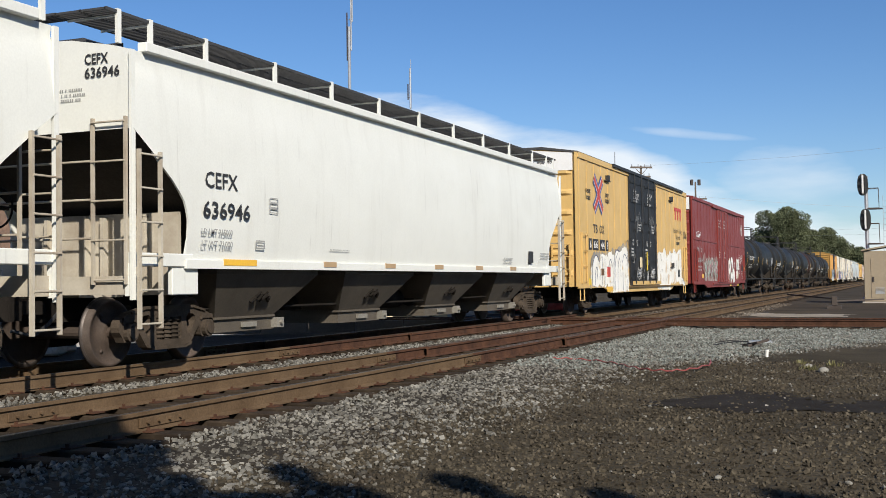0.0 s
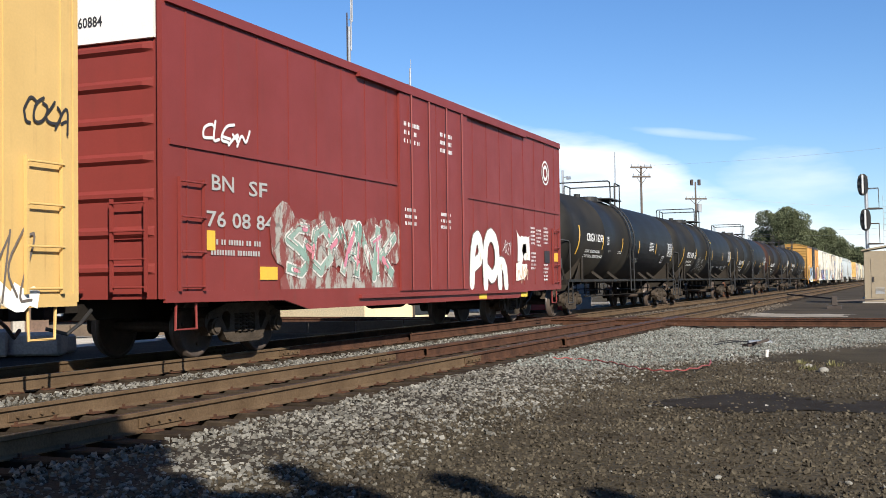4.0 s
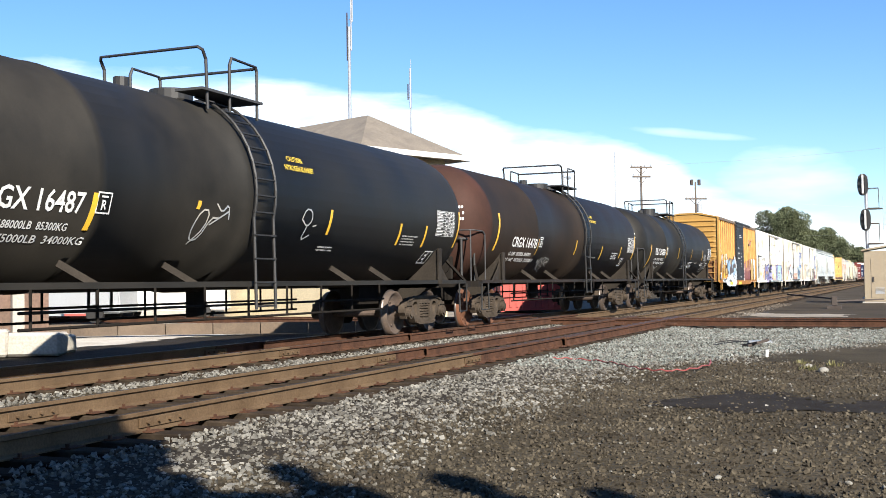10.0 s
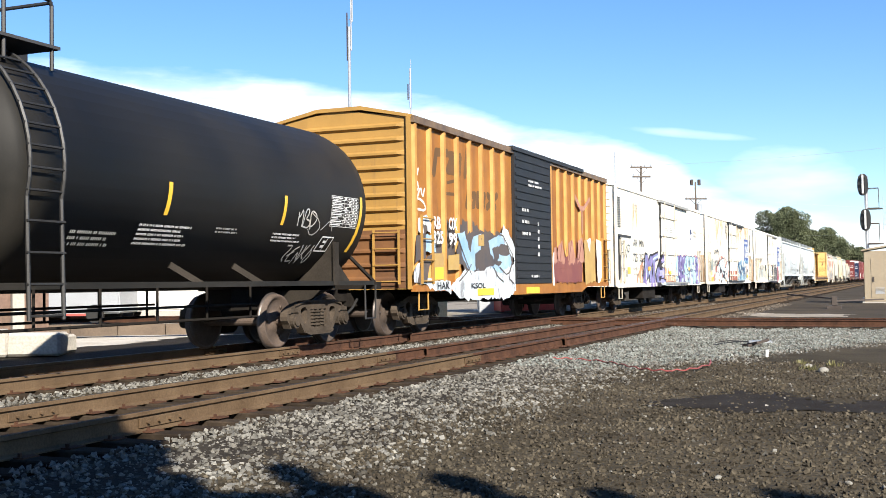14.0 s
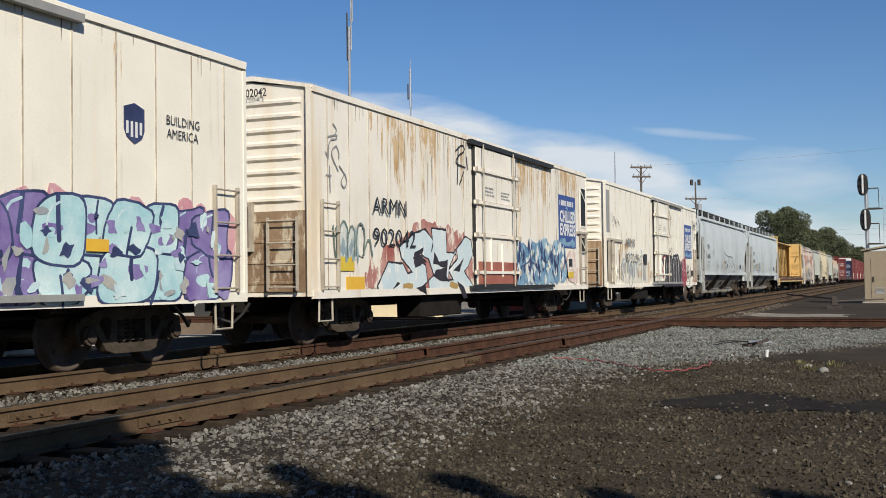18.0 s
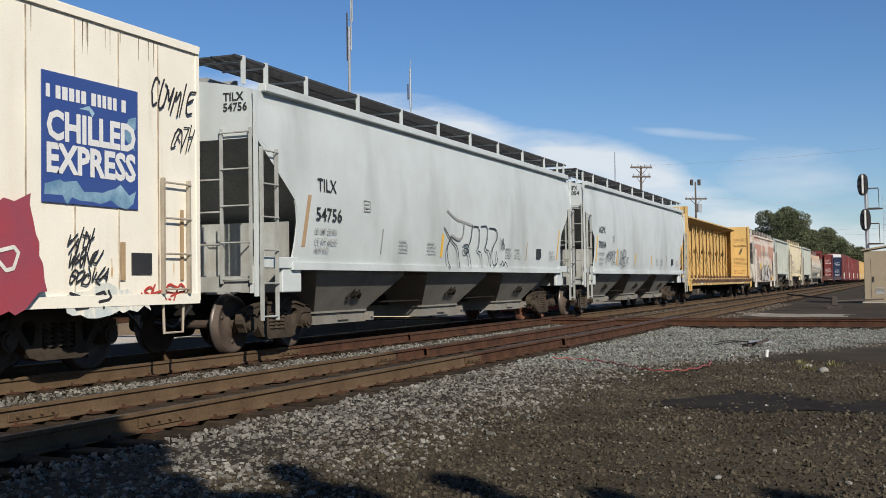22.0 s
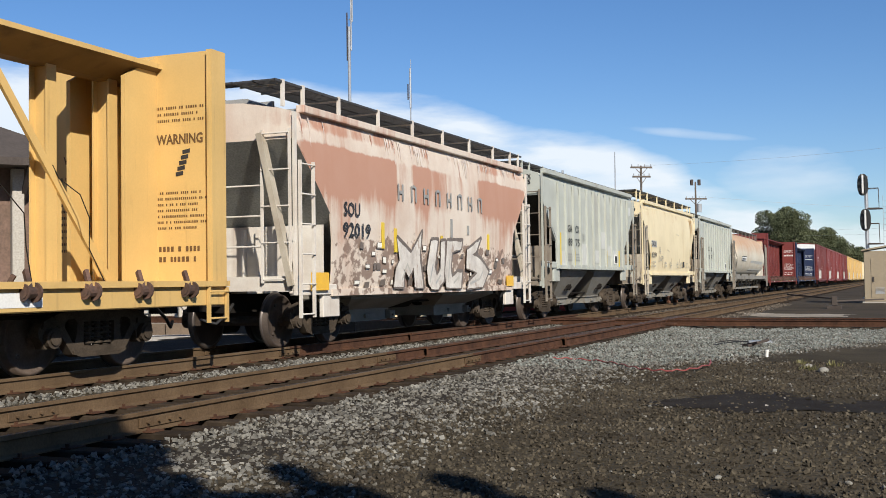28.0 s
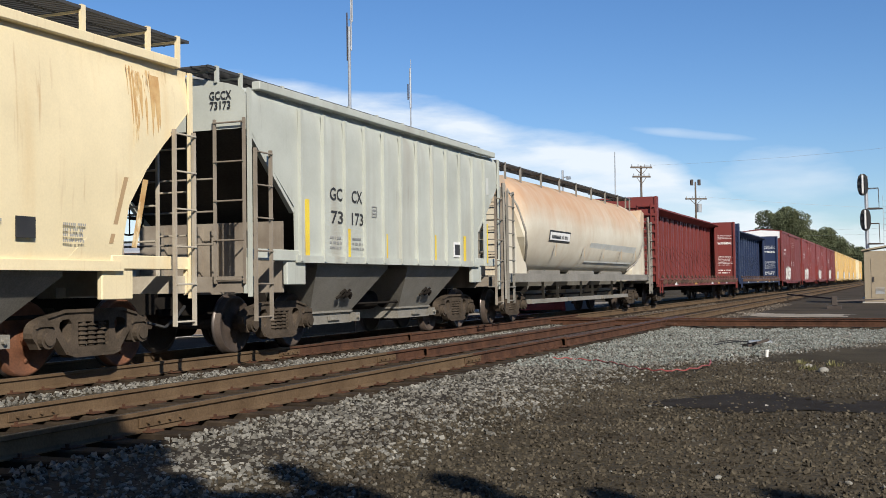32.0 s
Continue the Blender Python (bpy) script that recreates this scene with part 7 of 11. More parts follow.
def hopper_grey(u, L, mark, number, tag, truck_kinds, seed):
    car, body = hopper_car("covered_hopper", "pale grey covered hopper car with sprayed tags and three discharge bays", u, L, GREY_CAR, CUT_B, 1.42, 4.12, 3, L / 2 - 1.45, truck_kinds, BELLY_PALE, 10)
    h = L / 2
    side_marks(body, mark, number, -6.88 if tag == 1 else -6.97, .68 if tag == 1 else .84, .92, 2.69, 2.2, .215, small=("LD LMT 221800", "LT WT 64200"), zs=1.98)
    line_of_text(body, "NEW 8-95", -7.0, -6.5, 1.68, .08, GREYINK, 1.61, bold=.001)
    writing(mark, .18, INK, body, "lettering", (1.0, -h - .01, 3.96), "-y", bold=.004, width=.37)
    writing(number, .18, INK, body, "lettering", (1.0, -h - .01, 3.80), "-y", bold=.004, width=.43)
    frame_mark(body, 1.612, -5.15, -4.88, 2.43, 2.64, GREYINK, .018)
    leaning_mark(body, -7.38, -7.2, 1.74, 2.6, .12, DULL_TAPE if tag == 1 else REFLECT)
    leaning_mark(body, 7.12, 7.35, 1.73, 2.58, .09, REFLECT)
    for y, z1, mat in ((-1.46, 2.16, REFLECT), (4.36, 2.14, DULL_TAPE), (-4.4, 2.15, GREYINK)) if tag == 1 else ((-1.7, 2.13, REFLECT), (1.16, 2.08, REFLECT), (4.15, 2.12, DULL_TAPE), (-4.55, 2.2, REFLECT)):
        leaning_mark(body, y, y + .08, 1.67, z1, .12 if mat is REFLECT else .05, mat)
    for k, y in enumerate((-3.15, 2.1, 3.0, 6.3) if tag == 2 else (-3.6, -2.2, 2.7, 3.4, 6.4)):
        bars(body, "stencil", 1.602, y, 1.96, .5, .26, 4, GREYINK, seed + k)
    plate(body, "consolidated_stencil", 1.602, 5.25, 5.6, 1.75, 2.0, INK)
    if tag == 1:
        brush(body, 1.612, [[(-1.1, 2.67), (-.62, 2.5), (-.15, 2.47), (.35, 2.42)], [(-.12, 2.46), (-.2, 2.15), (-.45, 2.05), (-.9, 2.15)]], GREYINK, .055)
        brush(body, 1.614, [[(-1.3, 2.3), (-.95, 2.05), (-.55, 1.9), (-.5, 1.65), (-.45, 1.47)], [(-.95, 2.1), (-1.2, 1.85), (-1.15, 1.6), (-1.0, 1.45)], [(.38, 2.42), (.3, 2.1), (.0, 1.85), (.15, 1.75), (.25, 1.47)],
                            [(.45, 2.4), (.85, 2.4), (.8, 2.0), (.65, 1.85), (.95, 1.8), (.95, 1.47)], [(.95, 2.42), (1.4, 2.45), (1.35, 2.1), (1.15, 1.9), (1.5, 1.85), (1.5, 1.5)],
                            [(1.5, 2.4), (2.0, 2.4), (2.1, 2.2), (1.7, 1.95), (1.6, 1.7), (1.75, 1.48), (2.05, 1.6), (1.95, 1.85)]], INK, .034)
        brush(body, 1.616, [[(-.2, 1.95), (.1, 1.98), (.15, 1.82), (-.15, 1.75), (-.2, 1.9), (.1, 1.85)], [(2.3, 2.18), (2.33, 1.93)], [(2.5, 2.05), (2.42, 2.15), (2.52, 2.18), (2.45, 2.0), (2.53, 1.92), (2.58, 2.0), (2.48, 2.07)], [(2.3, 1.55), (2.4, 1.65), (2.5, 1.5), (2.6, 1.64), (2.75, 1.5)]], INK, .034)
    else:
        scrawl(body, "AMOEK", 1.612, -6.12, -4.9, 1.78, 2.16, INK, .030, 7)
        scrawl(body, "LKAER", 1.612, -4.4, -3.3, 1.70, 2.18, INK, .030, 8)
        brush(body, 1.612, [[(-3.75, 1.62), (-3.5, 1.68), (-3.3, 1.6)], [(-5.3, 1.68), (-5.0, 1.76), (-4.85, 1.66)]], INK, .025)
    return car


def hopper_cream(u):
    car, body = hopper_car("covered_hopper", "cream covered hopper car streaked with rust, two discharge bays", u, 11.55, CREAM_CAR, CUT_C, 1.38, 4.08, 2, 4.35, ("plain", "rusty"), BELLY_PALE, 7)
    plate(body, "mark_patch", 1.606, -4.3, -3.3, 2.43, 2.69, CONC_PATCH, "grey paint patch behind the mark")
    line_of_text(body, "GACX", -4.28, -3.45, 2.46, .20, INK, 1.616)
    line_of_text(body, "65379", -4.28, -3.38, 2.03, .19, INK, 1.612)
    line_of_text(body, "LD LMT 233600", -4.39, -3.62, 1.80, .08, GREYINK, 1.612, bold=.002)
    line_of_text(body, "LT WT  52200", -4.41, -3.65, 1.65, .08, GREYINK, 1.612, bold=.002)
    leaning_mark(body, -4.5, -4.36, 1.62, 2.52, .09, REFLECT)
    leaning_mark(body, 4.06, 4.3, 1.66, 2.5, .08, DULL_TAPE)
    frame_mark(body, 1.612, -2.78, -2.53, 2.2, 2.46, GREYINK, .018)
    scrawl(body, "DRR", 1.612, -3.03, -2.15, 1.86, 2.08, GREYINK, .02, 11)
    brush(body, 1.612, [[(-1.3, 2.4), (-.6, 2.33)], [(-.35, 2.62), (-.28, 2.4)], [(.9, 3.1), (1.5, 3.06)]], GREYINK, .014)
    skin = lambda z: interp(z, [(1.38, 1.52), (1.73, 1.565), (2.5, 1.60), (3.3, 1.585), (3.8, 1.54), (4.08, 1.50)]) + .004
    drips(body, skin, -5.3, 5.4, 3.95, .1, .7, 26, RUN_CREAM, 330, (.01, .04), .8)
    drips(body, skin, 4.5, 5.07, 3.9, .5, 1.3, 12, RUN_CREAM, 334, (.03, .09), .4)
    leaning_mark(body, 4.5, 4.67, 1.62, 2.5, .11, RUN_CREAM)
    for y in (-2.08, -.26, 1.6):
        leaning_mark(body, y, y + .1, 1.62, 2.06, .07, DULL_TAPE)
    for k, y in enumerate((-1.7, -.6, .9, 1.8, 3.2)):
        bars(body, "stencil", 1.602, y, 1.88, .45, .26, 4, GREYINK, 20 + k)
    plate(body, "consolidated_stencil", 1.602, 2.45, 2.75, 1.68, 1.92, INK)
    writing("GACX", .18, INK, body, "lettering", (.9, -5.79, 3.92), "-y", bold=.004, width=.38)
    writing("65379", .18, INK, body, "lettering", (.9, -5.79, 3.76), "-y", bold=.004, width=.42)
    return car


def hopper_ribbed(u, number, mark, patches):
    """Straight-sided grain car with flat ribs on its sides and triangular end openings."""
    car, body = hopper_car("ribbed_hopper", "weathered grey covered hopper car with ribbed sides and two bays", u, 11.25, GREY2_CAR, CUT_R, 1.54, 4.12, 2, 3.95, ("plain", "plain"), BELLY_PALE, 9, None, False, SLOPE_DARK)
    for s in (1, -1):
        for k in range(12):
            y = -4.08 + k * .79
            bm = bmesh.new()
            box(bm, s * 1.54, s * 1.60, y - .035, y + .035, 1.5, 4.0)
            part("side_rib", bm, GREY2_CAR, car)
    a, b = mark[:2], mark[2:]
    x = 1.552
    for text, y0, y1, z in ((a, -3.04, -2.58, 2.58), (b, -2.22, -1.8, 2.58), (number[:2], -3.0, -2.56, 2.18), (number[2:], -2.22, -1.77, 2.18)):
        line_of_text(body, text, y0, y1, z, .215, INK, x)
    for k, y in enumerate((-3.05, -2.2)):
        bars(body, "stencil", x, y, 1.95, .5, .26, 3, GREYINK, 30 + k)
    for y, z1 in ((-3.9, 2.53), (-2.41, 2.1), (-.86, 2.06), (1.55, 2.13), (3.28, 2.16), (4.72, 2.5)):
        plate(body, "reflector", 1.556, y, y + .12, 1.57, z1, SP_YELLOW)
    plate(body, "consolidated_stencil", 1.556, 2.66, 3.05, 1.68, 2.01, CHALK)
    plate(body, "consolidated_stencil", 1.560, 2.71, 3.0, 1.73, 1.96, INK)
    frame_mark(body, 1.556, -1.4, -1.2, 2.36, 2.56, GREYINK, .014)
    for (y0, y1, z0, z1) in patches:
        plate(body, "paint_patch", 1.546, y0, y1, z0, z1, CONC_PALE, "touched-up patch of pale paint")
    writing(mark, .18, INK, body, "lettering", (.87, -5.64, 3.96), "-y", bold=.004, width=.40)
    writing(number, .17, INK, body, "lettering", (.88, -5.64, 3.81), "-y", bold=.004, width=.37)
    for s in (-1, 1):
        for sx in (1, -1):
            bm = bmesh.new()
            beam(bm, (sx * 1.5, s * 5.62, 3.5), (sx * 1.5, s * 4.25, 2.3), .08, .06)
            part("slope_flange", bm, GREY2_CAR, car)
    return car


def hopper_salmon(u):
    car, body = hopper_car("covered_hopper", "chalky red and white covered hopper car with graffiti along its flank", u, 12.05, SALMON_CAR, CUT_S, .98, 3.95, 2, 4.3, ("plain", "plain"), BELLY_PALE, 8, PALE_FRAME)
    skin = lambda z: interp(z, [(.98, 1.52), (1.33, 1.565), (2.5, 1.60), (3.3, 1.585), (3.8, 1.535), (3.95, 1.50)]) + .006
    side = lambda y, z: skin(z) + .004
    # stand-in bars for the spaced owner's name
    splash(body, side, [[(-2.12 + .63 * k + .2 * j, 2.74), (-2.05 + .63 * k + .2 * j, 2.74), (-2.05 + .63 * k + .2 * j, 3.06), (-2.12 + .63 * k + .2 * j, 3.06)] for k in range(8) for j in (0, 1)]
           + [[(-2.05 + .63 * k, 2.87 + .15 * (k % 2)), (-1.92 + .63 * k, 2.87 + .15 * (k % 2)), (-1.92 + .63 * k, 2.93 + .15 * (k % 2)), (-2.05 + .63 * k, 2.93 + .15 * (k % 2))] for k in range(8)], GREYINK, "faded_letter", "", 0, 1, .012)
    drips(body, skin, -5.9, 5.9, 3.9, .15, .55, 60, RUN_CHALK, 320, (.02, .07), .6)
    rng = random.Random(77)
    flecks = []
    for k in range(46):
        y, z, w, h = rng.uniform(-3.9, 4.2), rng.uniform(1.08, 1.85), rng.uniform(.05, .12), rng.uniform(.04, .07)
        flecks.append([(y - w, z - h), (y + w, z - h), (y + w, z + h), (y - w, z + h)])
    splash(body, side, flecks, SP_SOOT, "worn_paint", "dark flecks of paint", .008, 4, .008)
    splash(body, side, [[(a + (.018 if a < (q[0][0] + q[1][0]) / 2 else -.018), b + (.014 if b < (q[0][1] + q[2][1]) / 2 else -.014)) for a, b in q] for q in flecks if (q[0][0] * 7) % 1 < .6], SP_BONE, "worn_paint", "", .004, 5, .012)
    line_of_text(body, "SOU", -4.41, -3.78, 2.33, .24, INK, 1.626)
    line_of_text(body, "92019", -4.44, -3.36, 1.97, .24, INK, 1.626)
    letters = [[(-2.39, 1.05), (-2.27, 1.41), (-2.1, 1.56), (-2.22, 1.99), (-1.56, 1.71), (-1.02, 2.15), (-1.14, 1.68), (-0.97, 1.03), (-1.39, 1.04), (-1.44, 1.42), (-1.69, 1.25), (-1.91, 1.41), (-1.96, 1.04)], [(-0.71, 1.12), (-0.77, 1.42), (-0.52, 2.0), (-0.17, 2.01), (-0.36, 1.47), (-0.26, 1.25), (-0.04, 1.43), (0.0, 1.99), (0.24, 2.0), (0.13, 1.16), (-0.19, 1.0), (-0.54, 1.0)],
               [(0.26, 1.02), (0.21, 1.34), (0.35, 2.01), (1.22, 2.04), (1.15, 1.87), (0.63, 1.79), (0.51, 1.44), (0.6, 1.25), (0.94, 1.36), (1.2, 1.35), (1.13, 1.01)], [(1.47, 1.44), (1.52, 1.84), (2.4, 2.12), (2.13, 1.85), (1.84, 1.75), (2.39, 1.66), (2.9, 1.37), (2.49, 1.02), (1.5, 0.98), (1.61, 1.15), (2.16, 1.35)]]
    brush(body, 1.622, [[(y + .04, z + .02) for y, z in q + q[:1]] for q in letters], SP_SOOT, .10, "graffiti_outline", "", 1)
    splash(body, 1.622, letters, SP_WORN_BONE, "graffiti_fill", "worn bone-white sprayed letters", .012, 6, .006)
    brush(body, 1.631, [[(-2.0, 1.2), (-1.75, 1.5), (-1.6, 1.35)], [(-.62, 1.15), (-.45, 1.5)], [(-.3, 1.12), (-.05, 1.28)], [(.4, 1.15), (.45, 1.6)], [(.7, 1.12), (1.0, 1.25)], [(1.7, 1.1), (2.3, 1.2), (2.55, 1.4)]], SP_GREY, .05, "graffiti_shade", "", 1)
    plate(body, "reflector", 1.60, -5.55, -4.95, 1.02, 1.32, REFLECT)
    plate(body, "reflector", 1.60, 4.3, 4.8, 1.02, 1.28, REFLECT)
    for y, z0, z1, mat in ((-2.86, 1.78, 2.27, SP_YELLOW), (-2.29, 1.72, 2.18, SP_YELLOW), (.04, 1.84, 2.12, SP_YELLOW), (2.93, 1.88, 2.25, SP_YELLOW), (.6, 2.1, 2.5, GREYINK), (1.6, 2.2, 2.4, GREYINK)):
        plate(body, "paint_dab", 1.612, y, y + .11, z0, z1, mat)
    for s in (1, -1):
        for e in (-1, 1):
            bm = bmesh.new()
            beam(bm, (s * 1.52, e * 6.04, 1.1), (s * .95, e * 6.06, 3.6), .16, .10)
            part("slanting_end_post", bm, DINGY, car)
    return car


def hopper_round(u):
    """A short-ended car with a bulging cylindrical belly over an open frame."""
    L = 17.3
    car = thing("round_hopper", "cream covered hopper car with a rounded rust-washed body", "hopper car", "cars of the freight train")
    half = L / 2
    rings = []
    for y, zb, k in ((-half + 1.2, 3.0, .86), (-half + 1.5, 2.3, .97), (-half + 2.0, 1.75, 1), (-half + 2.6, 1.42, 1), (half - 2.6, 1.42, 1), (half - 2.0, 1.75, 1), (half - 1.5, 2.3, .97), (half - 1.2, 3.0, .86)):
        up = []
        for i in range(14):
            z = zb + (4.0 - zb) * i / 13
            up.append((k * interp(z, [(1.42, 1.05), (1.8, 1.38), (2.3, 1.56), (2.7, 1.60), (3.2, 1.52), (3.6, 1.3), (3.85, 1.0), (4.0, .7)]), z))
        up.append((0, 4.08))
        rings.append([(x, y, z) for x, z in up + [(-x, z) for x, z in reversed(up[:-1])]])
    bm = bmesh.new()
    loft(bm, rings)
    body = part("body", bm, RUST_CAR, car, smooth=False)
    for p in body.data.polygons:
        p.use_smooth = abs(p.normal.y) < .3
    for s in (-1, 1):
        bm = bmesh.new()
        prism(bm, [(s * (half - .1), 1.1), (s * (half - .1), 3.75), (s * (half - .5), 3.85), (s * (half - 2.3), 1.5), (s * (half - 2.3), 1.1)], "x", -1.3, 1.3)
        part("end_sheet", bm, RUST_CAR, car)
        bm = bmesh.new()
        box(bm, -1.55, 1.55, s * (half - .15), s * half, 1.0, 1.3)
        part("end_sill", bm, BELLY_PALE, car)
        for sx in (1, -1):
            bm = bmesh.new()
            beam(bm, (sx * 1.5, s * half, .7), (sx * 1.45, s * (half - .05), 3.6), .07, .07)
            part("corner_post", bm, BELLY_PALE, car)
        ladder(car, 1, s * half, s * (half - .45), .6, 3.4, 9, BELLY_PALE, x=1.55)
        end_ladder(car, s, half, .8, 1.4, 1.2, 3.5, 8, BELLY_PALE)
    for s in (1, -1):
        bm = bmesh.new()
        box(bm, s * 1.42 - .05, s * 1.42 + .05, -half, half, 1.12, 1.34)
        part("side_sill", bm, BELLY_PALE, car)
    for k in range(3):
        bm = bmesh.new()
        yc = -4.0 + 4.0 * k
        bay(bm, yc, 1.5, 1.45, 1.1, .55, .7, .7)
        part("discharge_bay", bm, BELLY_PALE, car)
        bm = bmesh.new()
        for d in (-1.2, .2):
            beam(bm, (1.38, yc + d, 1.15), (1.2, yc + d + .7, .6), .07, .07)
        box(bm, 1.1, 1.25, yc - 1.8, yc + 1.8, .52, .64)
        part("outlet_brace", bm, BELLY_PALE, car)
    skin = lambda z: interp(z, [(1.42, 1.05), (1.8, 1.38), (2.3, 1.56), (2.7, 1.60), (3.2, 1.52), (3.6, 1.3), (3.85, 1.0), (4.0, .7)]) + .006
    rim = lambda y, z: skin(z) + .004
    splash(body, rim, [[(-5.1, 2.24), (-3.0, 2.24), (-3.0, 2.56), (-5.1, 2.56)]], INK, "mark_panel", "white number panel with a black border", 0, 1, .004)
    splash(body, rim, [[(-5.04, 2.29), (-3.06, 2.29), (-3.06, 2.51), (-5.04, 2.51)]], CHALK, "mark_panel", "", 0, 1, .008)
    bars(body, "stencil", 1.59, -4.9, 2.48, 1.7, .16, 1, INK, 6, "x", .9)
    splash(body, rim, [[(-.6 + .5 * k, 1.72), (-.12 + .5 * k, 1.72), (-.12 + .5 * k, 2.33), (-.6 + .5 * k, 2.33)] for k in range(13)], CONC_PALE, "paint_patch", "touched-up field of pale paint", 0, 1, .006)
    for k, y in enumerate((-4.6, -1.5, .9, 3.4, 5.6)):
        leaning_mark(body, y, y + .12, 1.85, 2.2, .07, DULL_TAPE, 1.575)
    for s in (-1, 1):
        for sx in (1, -1):
            bm = bmesh.new()
            pipe(bm, [(sx * (skin(z) - .0) * k, s * (half - d), z) for d, z, k in ((1.2, 3.55, .86), (1.32, 3.1, .9), (1.5, 2.5, .97), (1.75, 2.1, 1), (2.0, 1.78, 1), (2.5, 1.48, 1))], .035, 6)
            part("end_flange", bm, BELLY_PALE, car)
    centre_sill(car, half - .1)
    couplers(car, half)
    add_trucks(car, half - 1.7)
    running_board(car, half - 1.0, 4.28, .35, .95, 3.8, BELLY_PALE, 9)
    CARS.append((car, u))
    return car


# ---------------------------------------------------------------- boxcars
def boxcar_shell(name, label, u, L, zs, ze, peak, mat, end_mat, truck_y, roof_mat=None, top_panel=None, group="cars of the freight train", category="boxcar", kinds=("plain", "plain"), w=1.6):
    """Four walls and a low gabled roof; the sill drops in the middle."""
    car = thing(name, label, category, group)
    half = L / 2
    sides = []
    for s in (1, -1):
        bm = bmesh.new()
        box(bm, s * (w - .09), s * w, -half + .012, half - .012, zs, ze)
        sides.append(part("side_wall", bm, mat, car))
    for s in (1, -1):
        bm = bmesh.new()
        prism(bm, [(-w + .1, zs), (w - .1, zs), (w - .1, ze), (0, ze + peak), (-w + .1, ze)], "y", s * (half - .10), s * (half - .03))
        part("end_wall", bm, end_mat, car)
        for sx in (1, -1):
            bm = bmesh.new()
            box(bm, sx * w - .07, sx * w + .012, s * half - .05, s * half + .03, zs, ze)
            part("corner_post", bm, end_mat, car)
    bm = bmesh.new()
    prism(bm, [(-w - .03, ze - .03), (-w - .03, ze + .03), (-.5, ze + peak + .05), (.5, ze + peak + .05), (w + .03, ze + .03), (w + .03, ze - .03), (.5, ze + peak - .03), (-.5, ze + peak - .03)], "y", -half - .02, half + .02)
    k = -half + .8
    while k < half - .5:
        prism(bm, [(-w - .01, ze + .03), (-.5, ze + peak + .05), (.5, ze + peak + .05), (w + .01, ze + .03), (.5, ze + peak + .09), (-.5, ze + peak + .09)], "y", k, k + .06)
        k += 1.2
    part("roof", bm, roof_mat or mat, car)
    bm = bmesh.new()
    box(bm, -w + .1, w - .1, -half + .1, half - .1, zs, zs + .08)
    part("floor", bm, STEEL_DARK, car)
    centre_sill(car, half - .1)
    couplers(car, half)
    add_trucks(car, truck_y, kinds)
    CARS.append((car, u))
    return car, sides


def end_ribs(car, half, n, z0, z1, mat, x=1.42, depth=.07, thick=.09, zmid=None):
    for s in (-1, 1):
        for k in range(n):
            z = z0 + (z1 - z0) * k / (n - 1)
            bm = bmesh.new()
            y = s * (half - .03)
            loft(bm, [[(-x, y, z - thick), (-x, y + s * depth * .2, z - thick * .6), (-x, y + s * depth * .2, z + thick * .6), (-x, y, z + thick)],
                      [(-x + .15, y, z - thick), (-x + .15, y + s * depth, z - thick * .35), (-x + .15, y + s * depth, z + thick * .35), (-x + .15, y, z + thick)],
                      [(x - .15, y, z - thick), (x - .15, y + s * depth, z - thick * .35), (x - .15, y + s * depth, z + thick * .35), (x - .15, y, z + thick)],
                      [(x, y, z - thick), (x, y + s * depth * .2, z - thick * .6), (x, y + s * depth * .2, z + thick * .6), (x, y, z + thick)]])
            part("end_corrugation", bm, mat, car)


def corner_gear(car, half, zs, mat, w=1.6, zt=2.6):
    for s in (-1, 1):
        ladder(car, 1, s * (half - .28), s * (half - .85), zs + .1, zt, 4, mat, x=w + .03)
        ladder(car, 1, s * (half - .28), s * (half - .85), zs + .1, zt, 4, mat, x=-w - .03)
        end_ladder(car, s, half + .06, .80, 1.36, zs + .1, zt - .3, 4, mat)
        stirrup(car, s * (half - .75), s * (half - .3), zs, zs - .42, mat, w - .04)
    bm = bmesh.new()
    box(bm, -.9, .3, -half - .45, -half - .05, zs + .12, zs + .16)
    part("brake_step", bm, mat, car)
    brake_wheel(car, -half - .2, -.55, zs + 1.35, -1, STEEL_DARK)


def x_logo(body):
    """Two crossing bent arrows in red, white and blue."""
    yc, zc = -6.74, 3.92
    for mat, w, dx in ((LOGO_BLUE, .40, .032), (CHALK, .22, .036), (LOGO_RED, .17, .040)):
        bm = bmesh.new()
        x = thick_line(bm, [(yc - .55, zc + .50), (yc - .07, zc + .12), (yc - .07, zc - .12), (yc - .55, zc - .52)], w, 1.585 + dx, .0001, False)
        thick_line(bm, [(yc + .52, zc + .50), (yc + .07, zc + .12), (yc + .07, zc - .12), (yc + .52, zc - .52)], w, x, .0001, False)
        tagged(part("crossing_emblem", bm, mat, body), kind="stuff")


